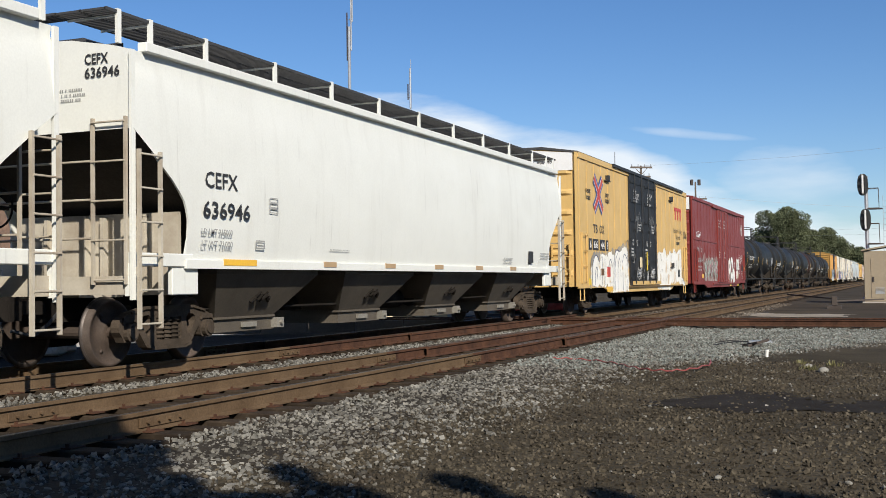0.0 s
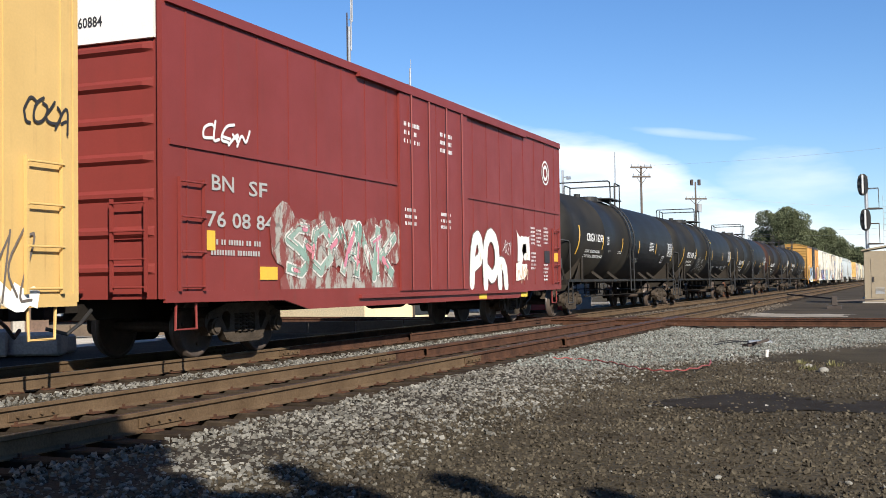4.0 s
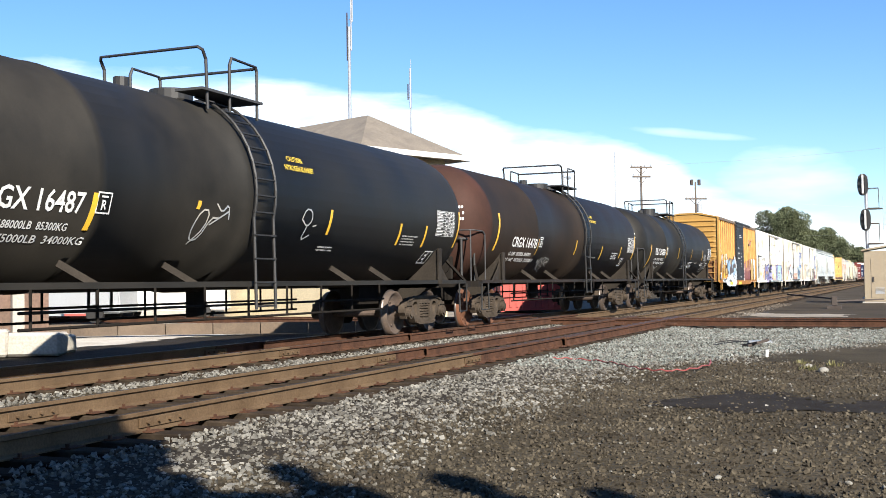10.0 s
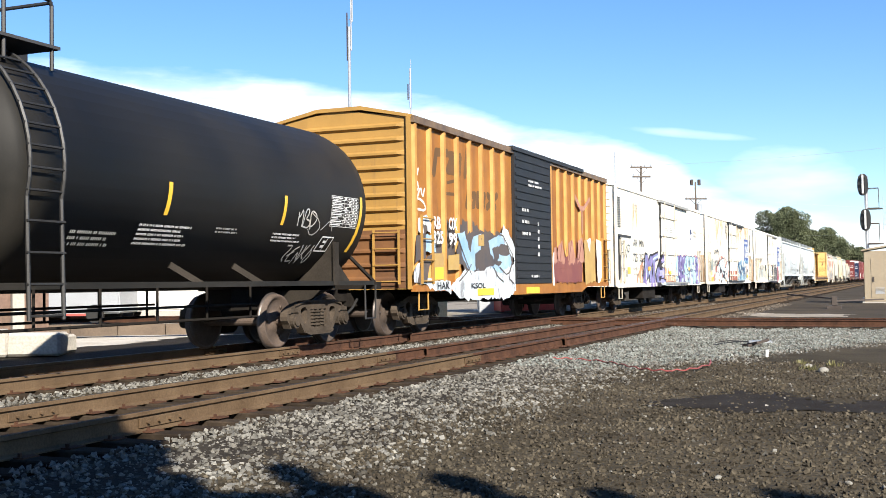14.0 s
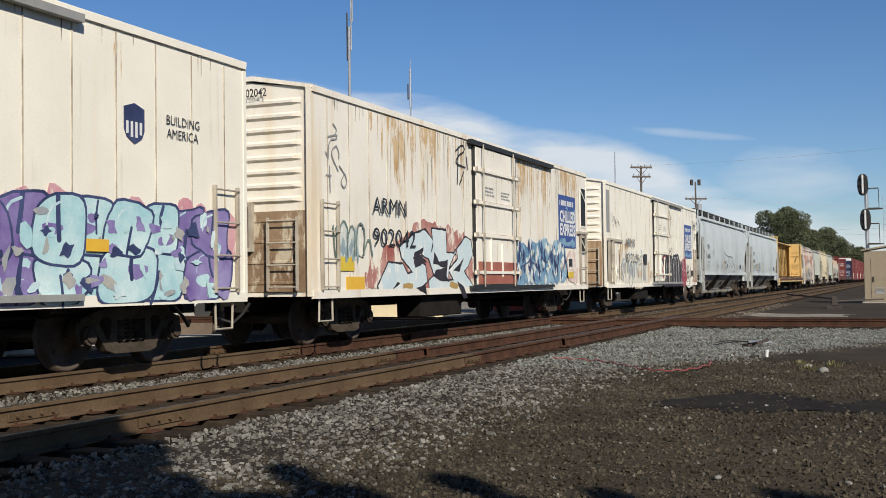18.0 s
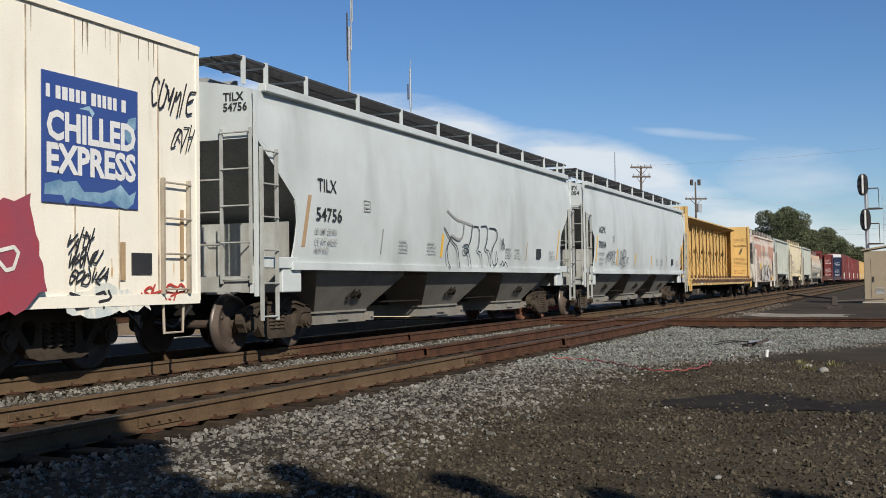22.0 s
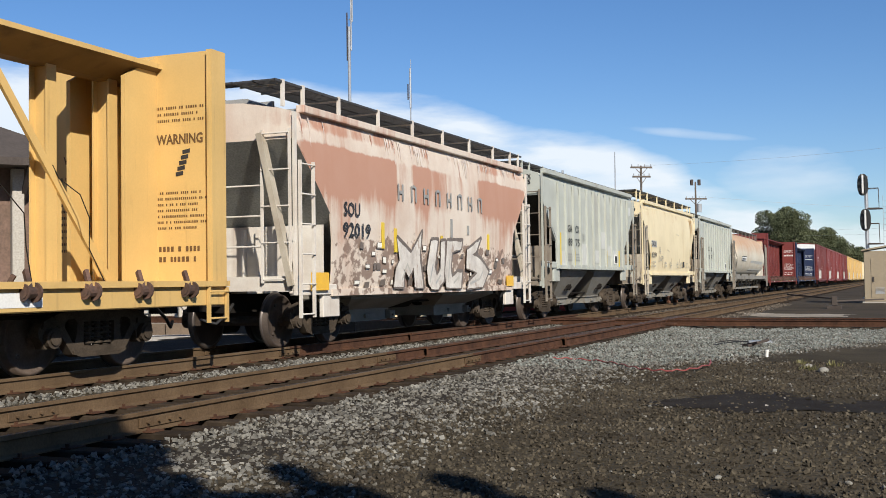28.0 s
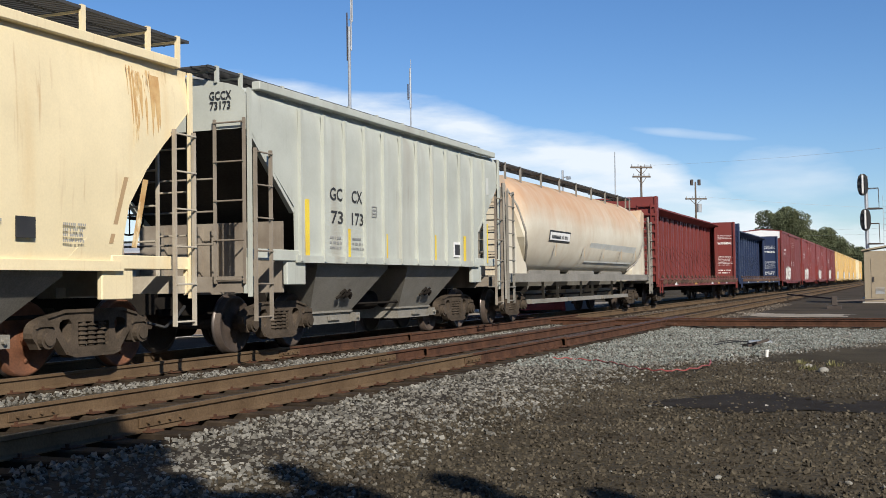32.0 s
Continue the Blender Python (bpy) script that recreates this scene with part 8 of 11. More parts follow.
def yellow_boxcar(u):
    L = 18.43
    car, (side, other) = boxcar_shell("boxcar", "yellow high-cube boxcar with double black doors and white graffiti", u, L, .95, 5.04, .16, YELLOW_CAR, YELLOW_CAR, 6.4, GRATE)
    half = L / 2
    end_ribs(car, half, 6, 1.35, 4.45, YELLOW_CAR, 1.42, .06, .10)
    for s in (-1, 1):
        bm = bmesh.new()
        prism(bm, [(-1.46, 4.50), (1.46, 4.50), (1.46, 5.02), (0, 5.17), (-1.46, 5.02)], "y", s * (half - .03), s * (half + .03))
        part("end_top_panel", bm, CHALK, car, "white panel above the end corrugations")
    writing("TBOX 666449", .2, INK, car, "lettering", (-.15, -half - .036, 4.72), "-y", bold=.004)
    # shallow panel ridges between the seams
    for s in (1, -1):
        for k in range(21):
            y = -half + .9 * k + .22
            if -2.5 < y < 2.4 or abs(y) > half - .1:
                continue
            bm = bmesh.new()
            box(bm, s * 1.6, s * 1.613, y - .05, y + .05, 1.05, 4.86)
            part("panel_ridge", bm, YELLOW_CAR, car)
        bm = bmesh.new()
        box(bm, s * 1.60, s * 1.64, -half, half, 4.88, 5.05)
        part("top_rail", bm, YELLOW_CAR, car)
        bm = bmesh.new()
        prism(bm, [(-half, 1.05), (-half, .90), (-6.1, .90), (-5.3, .72), (5.3, .72), (6.1, .90), (half, .90), (half, 1.05)], "x", s * 1.56, s * 1.615)
        part("side_sill", bm, YELLOW_CAR, car)
        bm = bmesh.new()
        box(bm, s * 1.60, s * 1.70, -4.9, 8.0, 4.98, 5.08)
        part("door_track", bm, BLACK, car)
        bm = bmesh.new()
        box(bm, s * 1.60, s * 1.68, -2.6, 7.8, .87, .92)
        part("lower_door_track", bm, CHORD, car, "rusty brown lower door track")
        for k in range(3):
            bm = bmesh.new()
            box(bm, s * 1.60, s * 1.70, -2.1 + 1.7 * k, -.6 + 1.7 * k, .96, 1.10)
            part("door_kick_plate", bm, YELLOW_CAR, car)
        for k in range(2):
            y0 = -2.46 + 2.37 * k
            bm = bmesh.new()
            box(bm, s * 1.60, s * 1.655, y0 + .02, y0 + 2.34, .95, 4.98)
            door = part("sliding_door", bm, DOOR_BLACK, car, "black corrugated sliding door with lock rods")
            bm = bmesh.new()
            for j in range(6):
                z = 1.2 + j * .70
                box(bm, s * 1.655, s * 1.685, y0 + .1, y0 + 2.26, z - .05, z + .05)
            part("door_rib", bm, DOOR_BLACK, door)
            for yy in (y0 + .62, y0 + 1.80):
                bm = bmesh.new()
                rod(bm, (s * 1.72, yy, 1.0), (s * 1.72, yy, 5.0), .022, 8)
                box(bm, s * 1.68, s * 1.76, yy - .05, yy + .05, 1.35, 1.5)
                box(bm, s * 1.68, s * 1.76, yy - .04, yy + .04, 2.9, 3.0)
                part("lock_rod", bm, DOOR_BLACK, door)
            if s > 0:
                for j, text in enumerate((("HANGERS", "CLOSE THIS DOOR", "BEFORE CLOSING", "MAIN DOOR"), ("CLOSE AND LOCK", "BOTH DOORS", "BEFORE", "MOVING CAR"))[k]):
                    writing(text, .125, CHALK, door, "lettering", (1.69, y0 + .55, 4.34 - .125 * j), stretch=.80, bold=.002)
                bars(door, "stencil", 1.66, y0 + 1.4, 3.2, .5, .3, 3, CHALK, 44 + k)
                bars(door, "stencil", 1.66, y0 + .2, 2.3, .4, .35, 3, CHALK, 46 + k)
                scrawl(door, "MKN", 1.69, y0 + .75, y0 + 1.75, 2.95, 3.6, SP_GREY, .022, 50 + k)
                scrawl(door, "OSRNK", 1.69, y0 + .9, y0 + 2.1, 1.2, 1.55, CHALK, .022, 53 + k)
                scrawl(door, "SK", 1.69, y0 + .25, y0 + .7, 1.7, 2.1, SP_GREY, .022, 56 + k)
                if k:
                    plate(door, "spray_patch", 1.69, y0 + .28, y0 + .40, 1.5, 2.2, SP_YELLOW)
                    scrawl(door, "ZE", 1.694, y0 + .2, y0 + .5, 1.05, 1.45, CHALK, .04, 58)
                else:
                    plate(door, "paper_notice", 1.69, y0 + 1.45, y0 + 1.85, 1.6, 1.98, CREAM_CAR)
                frame_mark(door, 1.69, y0 + 1.15, y0 + 1.6, 1.36, 1.52, CHALK, .018)
                for yy in (y0 + .35, y0 + 1.0):
                    ring = bmesh.new()
                    thick_line(ring, [(yy + math.cos(a) * .07, 2.5 + math.sin(a) * .1) for a in np.linspace(0, 6.283, 13)], .025, 1.69, .0001)
                    part("round_stencil", ring, CHALK, door)
                bars(door, "stencil", 1.66, y0 + .8, 1.4, .9, .25, 2, CHALK, 55 + k)
    x = 1.616
    x_logo(side)
    for text, y0, y1, z in (("next", -8.3, -7.73, 3.88), ("load", -8.28, -7.75, 3.67), ("any", -5.78, -5.35, 3.90), ("road", -5.84, -5.28, 3.70)):
        writing(text, .27, INK, side, "lettering", (x, y0, z), bold=.004, width=y1 - y0)
    line_of_text(side, "TB", -7.45, -6.9, 2.66, .27, INK, x)
    line_of_text(side, "OX", -6.64, -6.05, 2.66, .27, INK, x)
    for y0, y1, n in ((-8.0, -7.66, "6"), (-7.52, -6.84, "66"), (-6.62, -5.99, "44"), (-5.82, -5.52, "9")):
        plate(side, "number_panel", x, y0, y1, 2.11, 2.46, INK)
        line_of_text(side, n, y0 + .08, y1 - .08, 2.17, .23, CHALK, x + .008)
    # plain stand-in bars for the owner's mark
    for k in range(3):
        bm = bmesh.new()
        y = 6.26 + .57 * k
        prism(bm, [(y, 4.27), (y + .55, 4.24), (y + .53, 4.10), (y + .42, 4.10), (y + .40, 3.72), (y + .22, 3.74), (y + .20, 4.12), (y + .01, 4.13)], "x", 1.6, x)
        part("owner_mark", bm, LOGO_RED, side)
    writing("Railcar Pooling", .26, INK, side, "lettering", (x, 6.1, 3.16), width=1.85)
    writing("Experts", .26, INK, side, "lettering", (x, 6.62, 2.90), width=.95)
    bars(side, "lettering", x, 6.72, 2.78, .85, .17, 1, INK, 43, "x", .8)
    scrawl(side, "COOA", x, 8.28, 9.05, 2.96, 3.25, INK, .035, 60)
    splash(side, x, [[(-7.95, .95), (-7.95, 1.5), (-7.6, 2.0), (-7.0, 2.1), (-6.4, 2.05), (-5.2, 2.15), (-4.9, 2.25), (-4.4, 2.2), (-3.6, 2.35), (-2.9, 2.5), (-2.5, 2.2), (-2.6, .95)]], SP_HAZE_Y, "graffiti_cloud", "grey sprayed haze", .05, 4, .0015)
    splash(side, x, [[(-7.85, .97), (-7.85, 1.45), (-7.5, 1.8), (-6.9, 1.75), (-6.3, 1.95), (-5.2, 2.0), (-4.4, 2.05), (-3.6, 2.2), (-2.95, 2.3), (-2.6, 2.0), (-2.65, .97)], [(-5.2, .76), (-5.2, 1.0), (-2.65, 1.0), (-2.65, .76)]], SP_CHALK_Y, "graffiti_cloud", "worn white sprayed ground", .05, 14, .003)
    splash(side, x, [[(-7.75, .98), (-7.75, 1.5), (-7.5, 1.85), (-7.1, 1.95), (-6.75, 1.7), (-6.8, 1.3), (-6.75, .98)], [(-6.65, .98), (-6.6, 1.95), (-6.2, 2.0), (-5.9, 1.9), (-5.85, .98)], [(-5.7, 1.5), (-5.65, 2.05), (-5.1, 2.1), (-4.95, 1.75), (-5.0, 1.5)],
                     [(-4.85, .76), (-4.75, 1.9), (-4.5, 2.15), (-4.0, 2.1), (-3.9, 1.5), (-3.85, .76)], [(-3.8, 1.7), (-3.6, 2.25), (-3.0, 2.35), (-2.7, 2.1), (-2.75, 1.75), (-3.3, 1.6)], [(-3.7, .76), (-3.75, 1.5), (-3.3, 1.5), (-3.2, .76)], [(-3.05, .76), (-3.1, 1.2), (-2.7, 1.25), (-2.62, .76)], [(-5.7, .76), (-5.7, 1.05), (-5.1, 1.05), (-5.1, .76)]],
           SP_BONE, "graffiti_fill", "white sprayed letter forms", .03, 5, .005)
    brush(side, x + .009, [[(-7.35, 1.0), (-7.3, 1.45), (-7.1, 1.6), (-7.0, 1.4), (-7.15, 1.15)], [(-6.45, 1.0), (-6.4, 1.9)], [(-6.1, 1.0), (-6.05, 1.85)], [(-5.6, 1.55), (-5.3, 1.9), (-5.05, 1.6)], [(-4.7, .8), (-4.65, 1.8), (-4.3, 2.05)], [(-4.3, .8), (-4.25, 1.7), (-4.0, 1.9)], [(-3.6, 1.75), (-3.3, 2.1), (-2.9, 1.9)], [(-3.5, .8), (-3.55, 1.4)], [(-2.95, .8), (-2.9, 1.15)], [(-7.7, .98), (-7.72, 1.5), (-7.45, 1.88), (-7.1, 1.97), (-6.72, 1.7)], [(-4.9, .8), (-4.78, 1.95), (-4.45, 2.2), (-3.98, 2.12)]], SP_NAVY, .035)
    plate(side, "spray_patch", x + .012, -5.75, -5.35, 1.25, 1.58, LOGO_RED)
    plate(side, "spray_patch", x + .012, -6.55, -6.2, 1.3, 1.52, BROWN_INK)
    splash(side, x, [[(2.5, .76), (2.5, 2.1), (2.9, 2.34), (3.4, 2.2), (4.05, 2.5), (4.5, 2.1), (5.0, 2.35), (5.6, 2.3), (6.0, 2.45), (6.5, 2.3), (7.1, 2.45), (7.7, 2.5), (7.75, 1.2), (8.6, 1.1), (8.6, .92), (7.2, .92), (7.0, 1.05), (5.2, 1.0), (5.1, .76)]], SP_BONE, "graffiti_fill", "white sprayed letter forms", .05, 6, .003)
    splash(side, x, [[(2.9, 1.0), (3.0, 1.4), (3.25, 1.35), (3.2, 1.0)], [(4.1, 1.6), (4.25, 2.0), (4.4, 1.8), (4.3, 1.4)], [(5.1, 1.5), (5.2, 1.9), (5.4, 1.85), (5.35, 1.5)], [(6.0, 1.0), (6.05, 1.5), (6.25, 1.45), (6.2, 1.0)], [(6.9, 2.0), (7.0, 2.3), (7.2, 2.2), (7.1, 1.9)], [(4.6, .98), (4.7, 1.35), (4.9, 1.3), (4.85, .98)]], SP_CREAM, "graffiti_accent", "", .03, 7, .006)
    brush(side, x + .008, [[(2.95, 2.3), (3.05, 2.2), (3.3, 1.9)], [(4.05, 2.4), (4.35, 2.2), (4.5, 1.8), (4.4, 1.5)], [(3.0, 1.05), (3.1, 1.5), (3.5, 1.6), (3.6, 1.1)], [(5.2, 2.3), (5.5, 2.25)], [(5.4, 2.2), (5.5, 1.9), (5.3, 1.85)], [(6.0, 2.4), (6.3, 2.3)], [(6.3, 1.1), (6.4, 1.6), (6.7, 2.0)], [(7.2, 2.35), (7.4, 2.0)], [(4.2, 1.1), (4.5, 1.3)]], SP_SOOT, .022)
    scrawl(side, "XKZ", x + .008, 7.75, 8.45, .98, 1.75, SP_SOOT, .03, 59)
    scrawl(side, "SOL", x + .008, -2.95, -2.5, 1.6, 2.6, SP_SOOT, .03, 61)
    plate(side, "consolidated_stencil", x, -8.05, -7.8, 1.0, 1.2, SP_YELLOW)
    plate(side, "reflector", x, -8.32, -8.22, 1.25, 2.15, REFLECT)
    plate(side, "reflector", 1.62, -5.75, -5.0, .76, .93, REFLECT)
    plate(side, "consolidated_stencil", x + .012, 6.88, 7.26, 1.25, 1.57, INK)
    for yy, zz in ((-5.6, 4.42), (5.45, 4.45), (5.5, 1.64)):
        bm = bmesh.new()
        box(bm, 1.6, 1.68, yy - .35, yy + .3, zz, zz + .035)
        box(bm, 1.6, 1.72, yy - .12, yy + .05, zz + .03, zz + .2)
        part("door_stop", bm, INK, side)
    corner_gear(car, half, .95, YELLOW_CAR)


def red_boxcar(u, name="boxcar", mat=None, label="oxide red high-cube boxcar with sprayed white graffiti", detailed=True, L=18.5, zs=.95):
    mat = mat or RED_CAR
    car, (side, other) = boxcar_shell(name, label, u, L, zs, 5.04, .12, mat, mat, 6.5, mat)
    half = L / 2
    end_ribs(car, half, 7, 1.35, 4.35, mat, 1.42, .05, .08)
    for s in (-1, 1):
        bm = bmesh.new()
        prism(bm, [(-1.46, 4.45), (1.46, 4.45), (1.46, 5.02), (0, 5.13), (-1.46, 5.02)], "y", s * (half - .03), s * (half + .03))
        part("end_top_panel", bm, CHALK, car, "white panel above the end corrugations")
    writing("BNSF 760884", .2, INK, car, "lettering", (-.3, -half - .036, 4.68), "-y", bold=.004) if detailed else None
    for s in (1, -1):
        bm = bmesh.new()
        box(bm, s * 1.6, s * 1.65, -half, half, 4.92, 5.06)
        part("top_rail", bm, mat, car)
        bm = bmesh.new()
        prism(bm, [(-half, 1.05), (-half, .90), (-6.2, .88), (-5.4, .72), (5.4, .72), (6.2, .88), (half, .90), (half, 1.05)], "x", s * 1.57, s * 1.62)
        part("side_sill", bm, mat, car)
        for k in range(20):
            y = -half + .92 * k + .5
            if -1.9 < y < 1.9 or abs(y) > half - .2:
                continue
            bm = bmesh.new()
            box(bm, s * 1.6, s * 1.612, y - .012, y + .012, 1.05, 4.9)
            part("panel_seam", bm, mat, car)
        for a, b in ((-half + .1, -1.9), (1.9, half - .1)):
            bm = bmesh.new()
            box(bm, s * 1.6, s * 1.63, a, b, 3.02, 3.10)
            part("belt_rail", bm, mat, car)
        for k in range(2):
            y0 = -1.85 + 1.85 * k
            bm = bmesh.new()
            box(bm, s * 1.61, s * 1.66, y0 + .02, y0 + 1.83, .98, 4.85)
            door = part("plug_door", bm, mat, car, "red plug door with vertical lock rods")
            for yy in (y0 + .5, y0 + 1.4):
                bm = bmesh.new()
                rod(bm, (s * 1.70, yy, 1.0), (s * 1.70, yy, 4.85), .02, 6)
                part("lock_rod", bm, mat, door)
            if s > 0:
                bars(door, "stencil", 1.668, y0 + .2, 4.3, .8, .5, 3, CHALK, 70 + k)
                bars(door, "stencil", 1.668, y0 + .2, 2.6, .7, .4, 3, CHALK, 72 + k)
        bm = bmesh.new()
        box(bm, s * 1.60, s * 1.70, -3.6, 6.0, 4.86, 4.95)
        box(bm, s * 1.60, s * 1.68, -3.6, 6.0, .86, .93)
        part("door_track", bm, mat, car)
    x = 1.616
    if detailed:
        for r, w, m in ((.31, .05, CHALK), (.17, .09, CHALK)):
            bm = bmesh.new()
            thick_line(bm, [(7.88 + math.cos(a) * r, 4.1 + math.sin(a) * r) for a in np.linspace(0, 2 * math.pi, 25)], w, x, .00005)
            part("round_emblem", bm, m, side)
        line_of_text(side, "BN", -8.17, -7.6, 2.48, .22, GREYCHALK, x)
        line_of_text(side, "SF", -7.2, -6.68, 2.46, .22, GREYCHALK, x)
        line_of_text(side, "76 08 84", -8.3, -6.5, 1.96, .22, GREYCHALK, x)
        bars(side, "stencil", x, -8.2, 1.78, 1.4, .3, 2, GREYCHALK, 74)
        splash(side, x, [[(-6.3, .98), (-6.25, 1.35), (-5.0, 1.4), (-3.5, 1.35), (-2.1, 1.5), (-1.95, .98)]], SP_CLOUD_R, "graffiti_cloud", "grey sprayed haze", .05, 9, .002)
        plate(side, "reflector", x, -8.4, -8.1, 1.62, 1.9, REFLECT)
        plate(side, "reflector", x, -6.9, -6.4, 1.2, 1.4, REFLECT)
        graffiti(side, "SOYNK", x + .004, -6.2, -2.05, 1.2, 2.25, SP_GREEN, SP_CHALK_R, .17, .03, .1, 23, SP_CLOUD_R, SP_CHALK_R, (SP_CHALK_R, SP_PINK), None, True)
        fat_letters(side, x, [[(2.1, 1.1), (2.2, 2.05), (2.6, 2.2), (2.75, 1.7), (2.2, 1.5)], [(3.0, 1.05), (2.95, 1.9), (3.3, 2.3), (3.75, 2.1), (3.85, 1.55), (3.5, 1.2), (3.1, 1.4)], [(4.0, 1.05), (3.95, 1.6), (4.35, 1.55), (4.45, 1.05)]], SP_BONE, SP_SOOT, .30, .03, 2)
        scrawl(side, "YOZI", x, 4.2, 4.85, 1.82, 2.1, CHALK, .024, 62)
        splash(side, x, [[(5.32, 2.43), (5.5, 2.3), (6.35, 2.3), (6.38, 1.68), (5.9, 1.66), (5.75, 1.95), (5.8, 2.1), (6.1, 2.12), (6.1, 1.85), (5.95, 1.85), (5.7, 1.6), (5.35, 1.64), (5.4, 2.1)], [(5.25, 1.14), (5.23, 1.62), (6.15, 1.6), (6.1, 1.3), (5.8, 1.2)]], SP_BONE, "graffiti_fill", "white sprayed patches", .02, 3, .004)
        scrawl(side, "NKM", x + .006, 5.35, 6.15, 1.15, 1.5, SP_CREAM, .04, 57)
        scrawl(side, "CLEAN", x, -8.4, -7.3, 3.18, 3.42, CHALK, .045, 63)
        for k, (y, z) in enumerate(((6.5, 2.56), (7.0, 2.52), (7.65, 2.6), (7.6, 1.6), (6.5, 1.9))):
            bars(side, "stencil", x, y, z, .45, .5, 5, CHALK, 80 + k)
        plate(side, "reflector", x + .004, 8.61, 9.0, 1.68, 1.92, REFLECT)
        for y in (2.55, 5.6):
            plate(side, "reflector", 1.624, y, y + .5, .74, .88, SP_YELLOW)
        plate(side, "consolidated_stencil", x + .004, 7.7, 8.15, 1.63, 1.96, INK)
    else:
        graffiti(side, "SKOER", x, -6.5, -2.0, 1.0, 2.2, SP_WHITE, SP_GREY, .3, .05, .1, int(u))
        bars(side, "stencil", x, -7.6, 3.6, 1.6, .6, 2, CHALK, 74)
    corner_gear(car, half, zs, mat)


def orange_boxcar(u):
    L = 15.75
    car, (side, other) = boxcar_shell("boxcar", "faded orange boxcar with vertical side posts, dark door and graffiti", u, L, 1.0, 4.47, .22, ORANGE_CAR, GOLD_END, 6.4, GOLD_END)
    half = L / 2
    end_ribs(car, half, 8, 2.33, 4.30, GOLD_END, 1.46, .06, .065)
    end_ribs(car, half, 4, 1.2, 2.05, BOX_RUST, 1.46, .06, .065)
    for s in (1, -1):
        bm = bmesh.new()
        box(bm, -1.47, 1.47, s * (half - .03), s * (half - .022), 1.02, 2.2)
        part("end_lower_panel", bm, BOX_RUST, car, "rust-washed lower end panel")
    for s in (1, -1):
        ys = [-half + .12 + .77 * k for k in range(9)] + [half - .12 - .77 * k for k in range(9)]
        for y in ys:
            bm = bmesh.new()
            prism(bm, [(s * 1.6, y - .09), (s * 1.67, y - .05), (s * 1.67, y + .05), (s * 1.6, y + .09)], "z", 1.05, 4.38)
            part("side_post", bm, POST_GOLD, car)
        bm = bmesh.new()
        box(bm, s * 1.6, s * 1.69, -half, half, 4.34, 4.48)
        part("top_rail", bm, RUN_DARK, car)
        bm = bmesh.new()
        prism(bm, [(-half, 1.08), (-half, .95), (-5.2, .95), (-4.6, .80), (4.6, .80), (5.2, .95), (half, .95), (half, 1.08)], "x", s * 1.58, s * 1.68)
        part("side_sill", bm, ORANGE_CAR, car)
        bm = bmesh.new()
        box(bm, s * 1.62, s * 1.70, -1.7, 1.42, 1.08, 4.42)
        door = part("sliding_door", bm, DOOR_BLACK, car, "dark blue-black corrugated door")
        for k in range(16):
            bm = bmesh.new()
            z = 1.25 + .2 * k
            box(bm, s * 1.70, s * 1.725, -1.62, 1.34, z - .035, z + .035)
            part("door_corrugation", bm, DOOR_BLACK, door)
        bm = bmesh.new()
        box(bm, s * 1.62, s * 1.74, -1.9, 4.8, 4.42, 4.52)
        part("door_track", bm, BLACK, car)
        if s > 0:
            bars(door, "stencil", 1.73, -.65, 3.76, 1.15, .22, 2, CHALK, 90)
            for k in range(3):
                bars(door, "stencil", 1.73, -1.2, 3.0 - .3 * k, .7, .16, 1, CHALK, 91 + k)
            bars(door, "stencil", 1.73, .1, 2.7, .15, 1.0, 5, CHALK, 95)
            bars(door, "stencil", 1.73, -.5, 1.3, .8, .14, 1, CHALK, 96)
    x = 1.678
    # stand-in strokes for the big faded owner's name
    brush(side, 1.603, [[(-6.68, 3.43), (-6.54, 3.88), (-5.92, 3.92)], [(-5.78, 3.89), (-5.36, 3.9), (-5.44, 3.56), (-5.9, 3.55), (-5.78, 3.71), (-5.46, 3.72)], [(-5.16, 3.91), (-5.22, 3.56)], [(-4.71, 4.13), (-4.88, 3.53)]], BROWN_INK, .19, "faded_letter", "big faded brown letter shapes", 1)
    brush(side, 1.603, [[(-4.63, 3.3), (-4.8, 2.85), (-4.33, 2.89), (-4.27, 3.13), (-4.69, 3.08)], [(-4.09, 3.15), (-3.62, 3.16), (-3.69, 2.91), (-4.12, 2.9), (-4.09, 3.15)], [(-3.4, 3.18), (-2.89, 2.93)], [(-2.76, 3.21), (-3.46, 2.89)]], BROWN_INK, .17, "faded_letter", "big faded brown letter shapes", 1)
    brush(side, 1.6025, [[(-5.93, 3.28), (-5.27, 3.39), (-5.43, 3.06), (-6.16, 3.03)]], BROWN_INK, .07, "faded_letter", "", 1)
    splash(side, 1.602, [[(-7.09, 1.65), (-7.0, 2.02), (-6.36, 2.19), (-5.95, 2.45), (-4.76, 2.53), (-3.92, 2.4), (-3.28, 2.32), (-1.92, 2.43), (-1.71, 1.98), (-1.73, 1.49), (-4.41, 1.25), (-4.78, 1.7)]], SP_DARKHAZE, "graffiti_cloud", "dark sprayed haze", .07, 12, .003)
    splash(side, x, [[(-5.63, 1.66), (-5.5, 2.18), (-4.76, 2.3), (-3.71, 2.26), (-1.93, 2.21), (-1.78, 1.13), (-3.61, 1.08), (-4.54, 1.14)]], SP_DARKHAZE, "graffiti_cloud", "dark sprayed haze", .06, 22, .001)
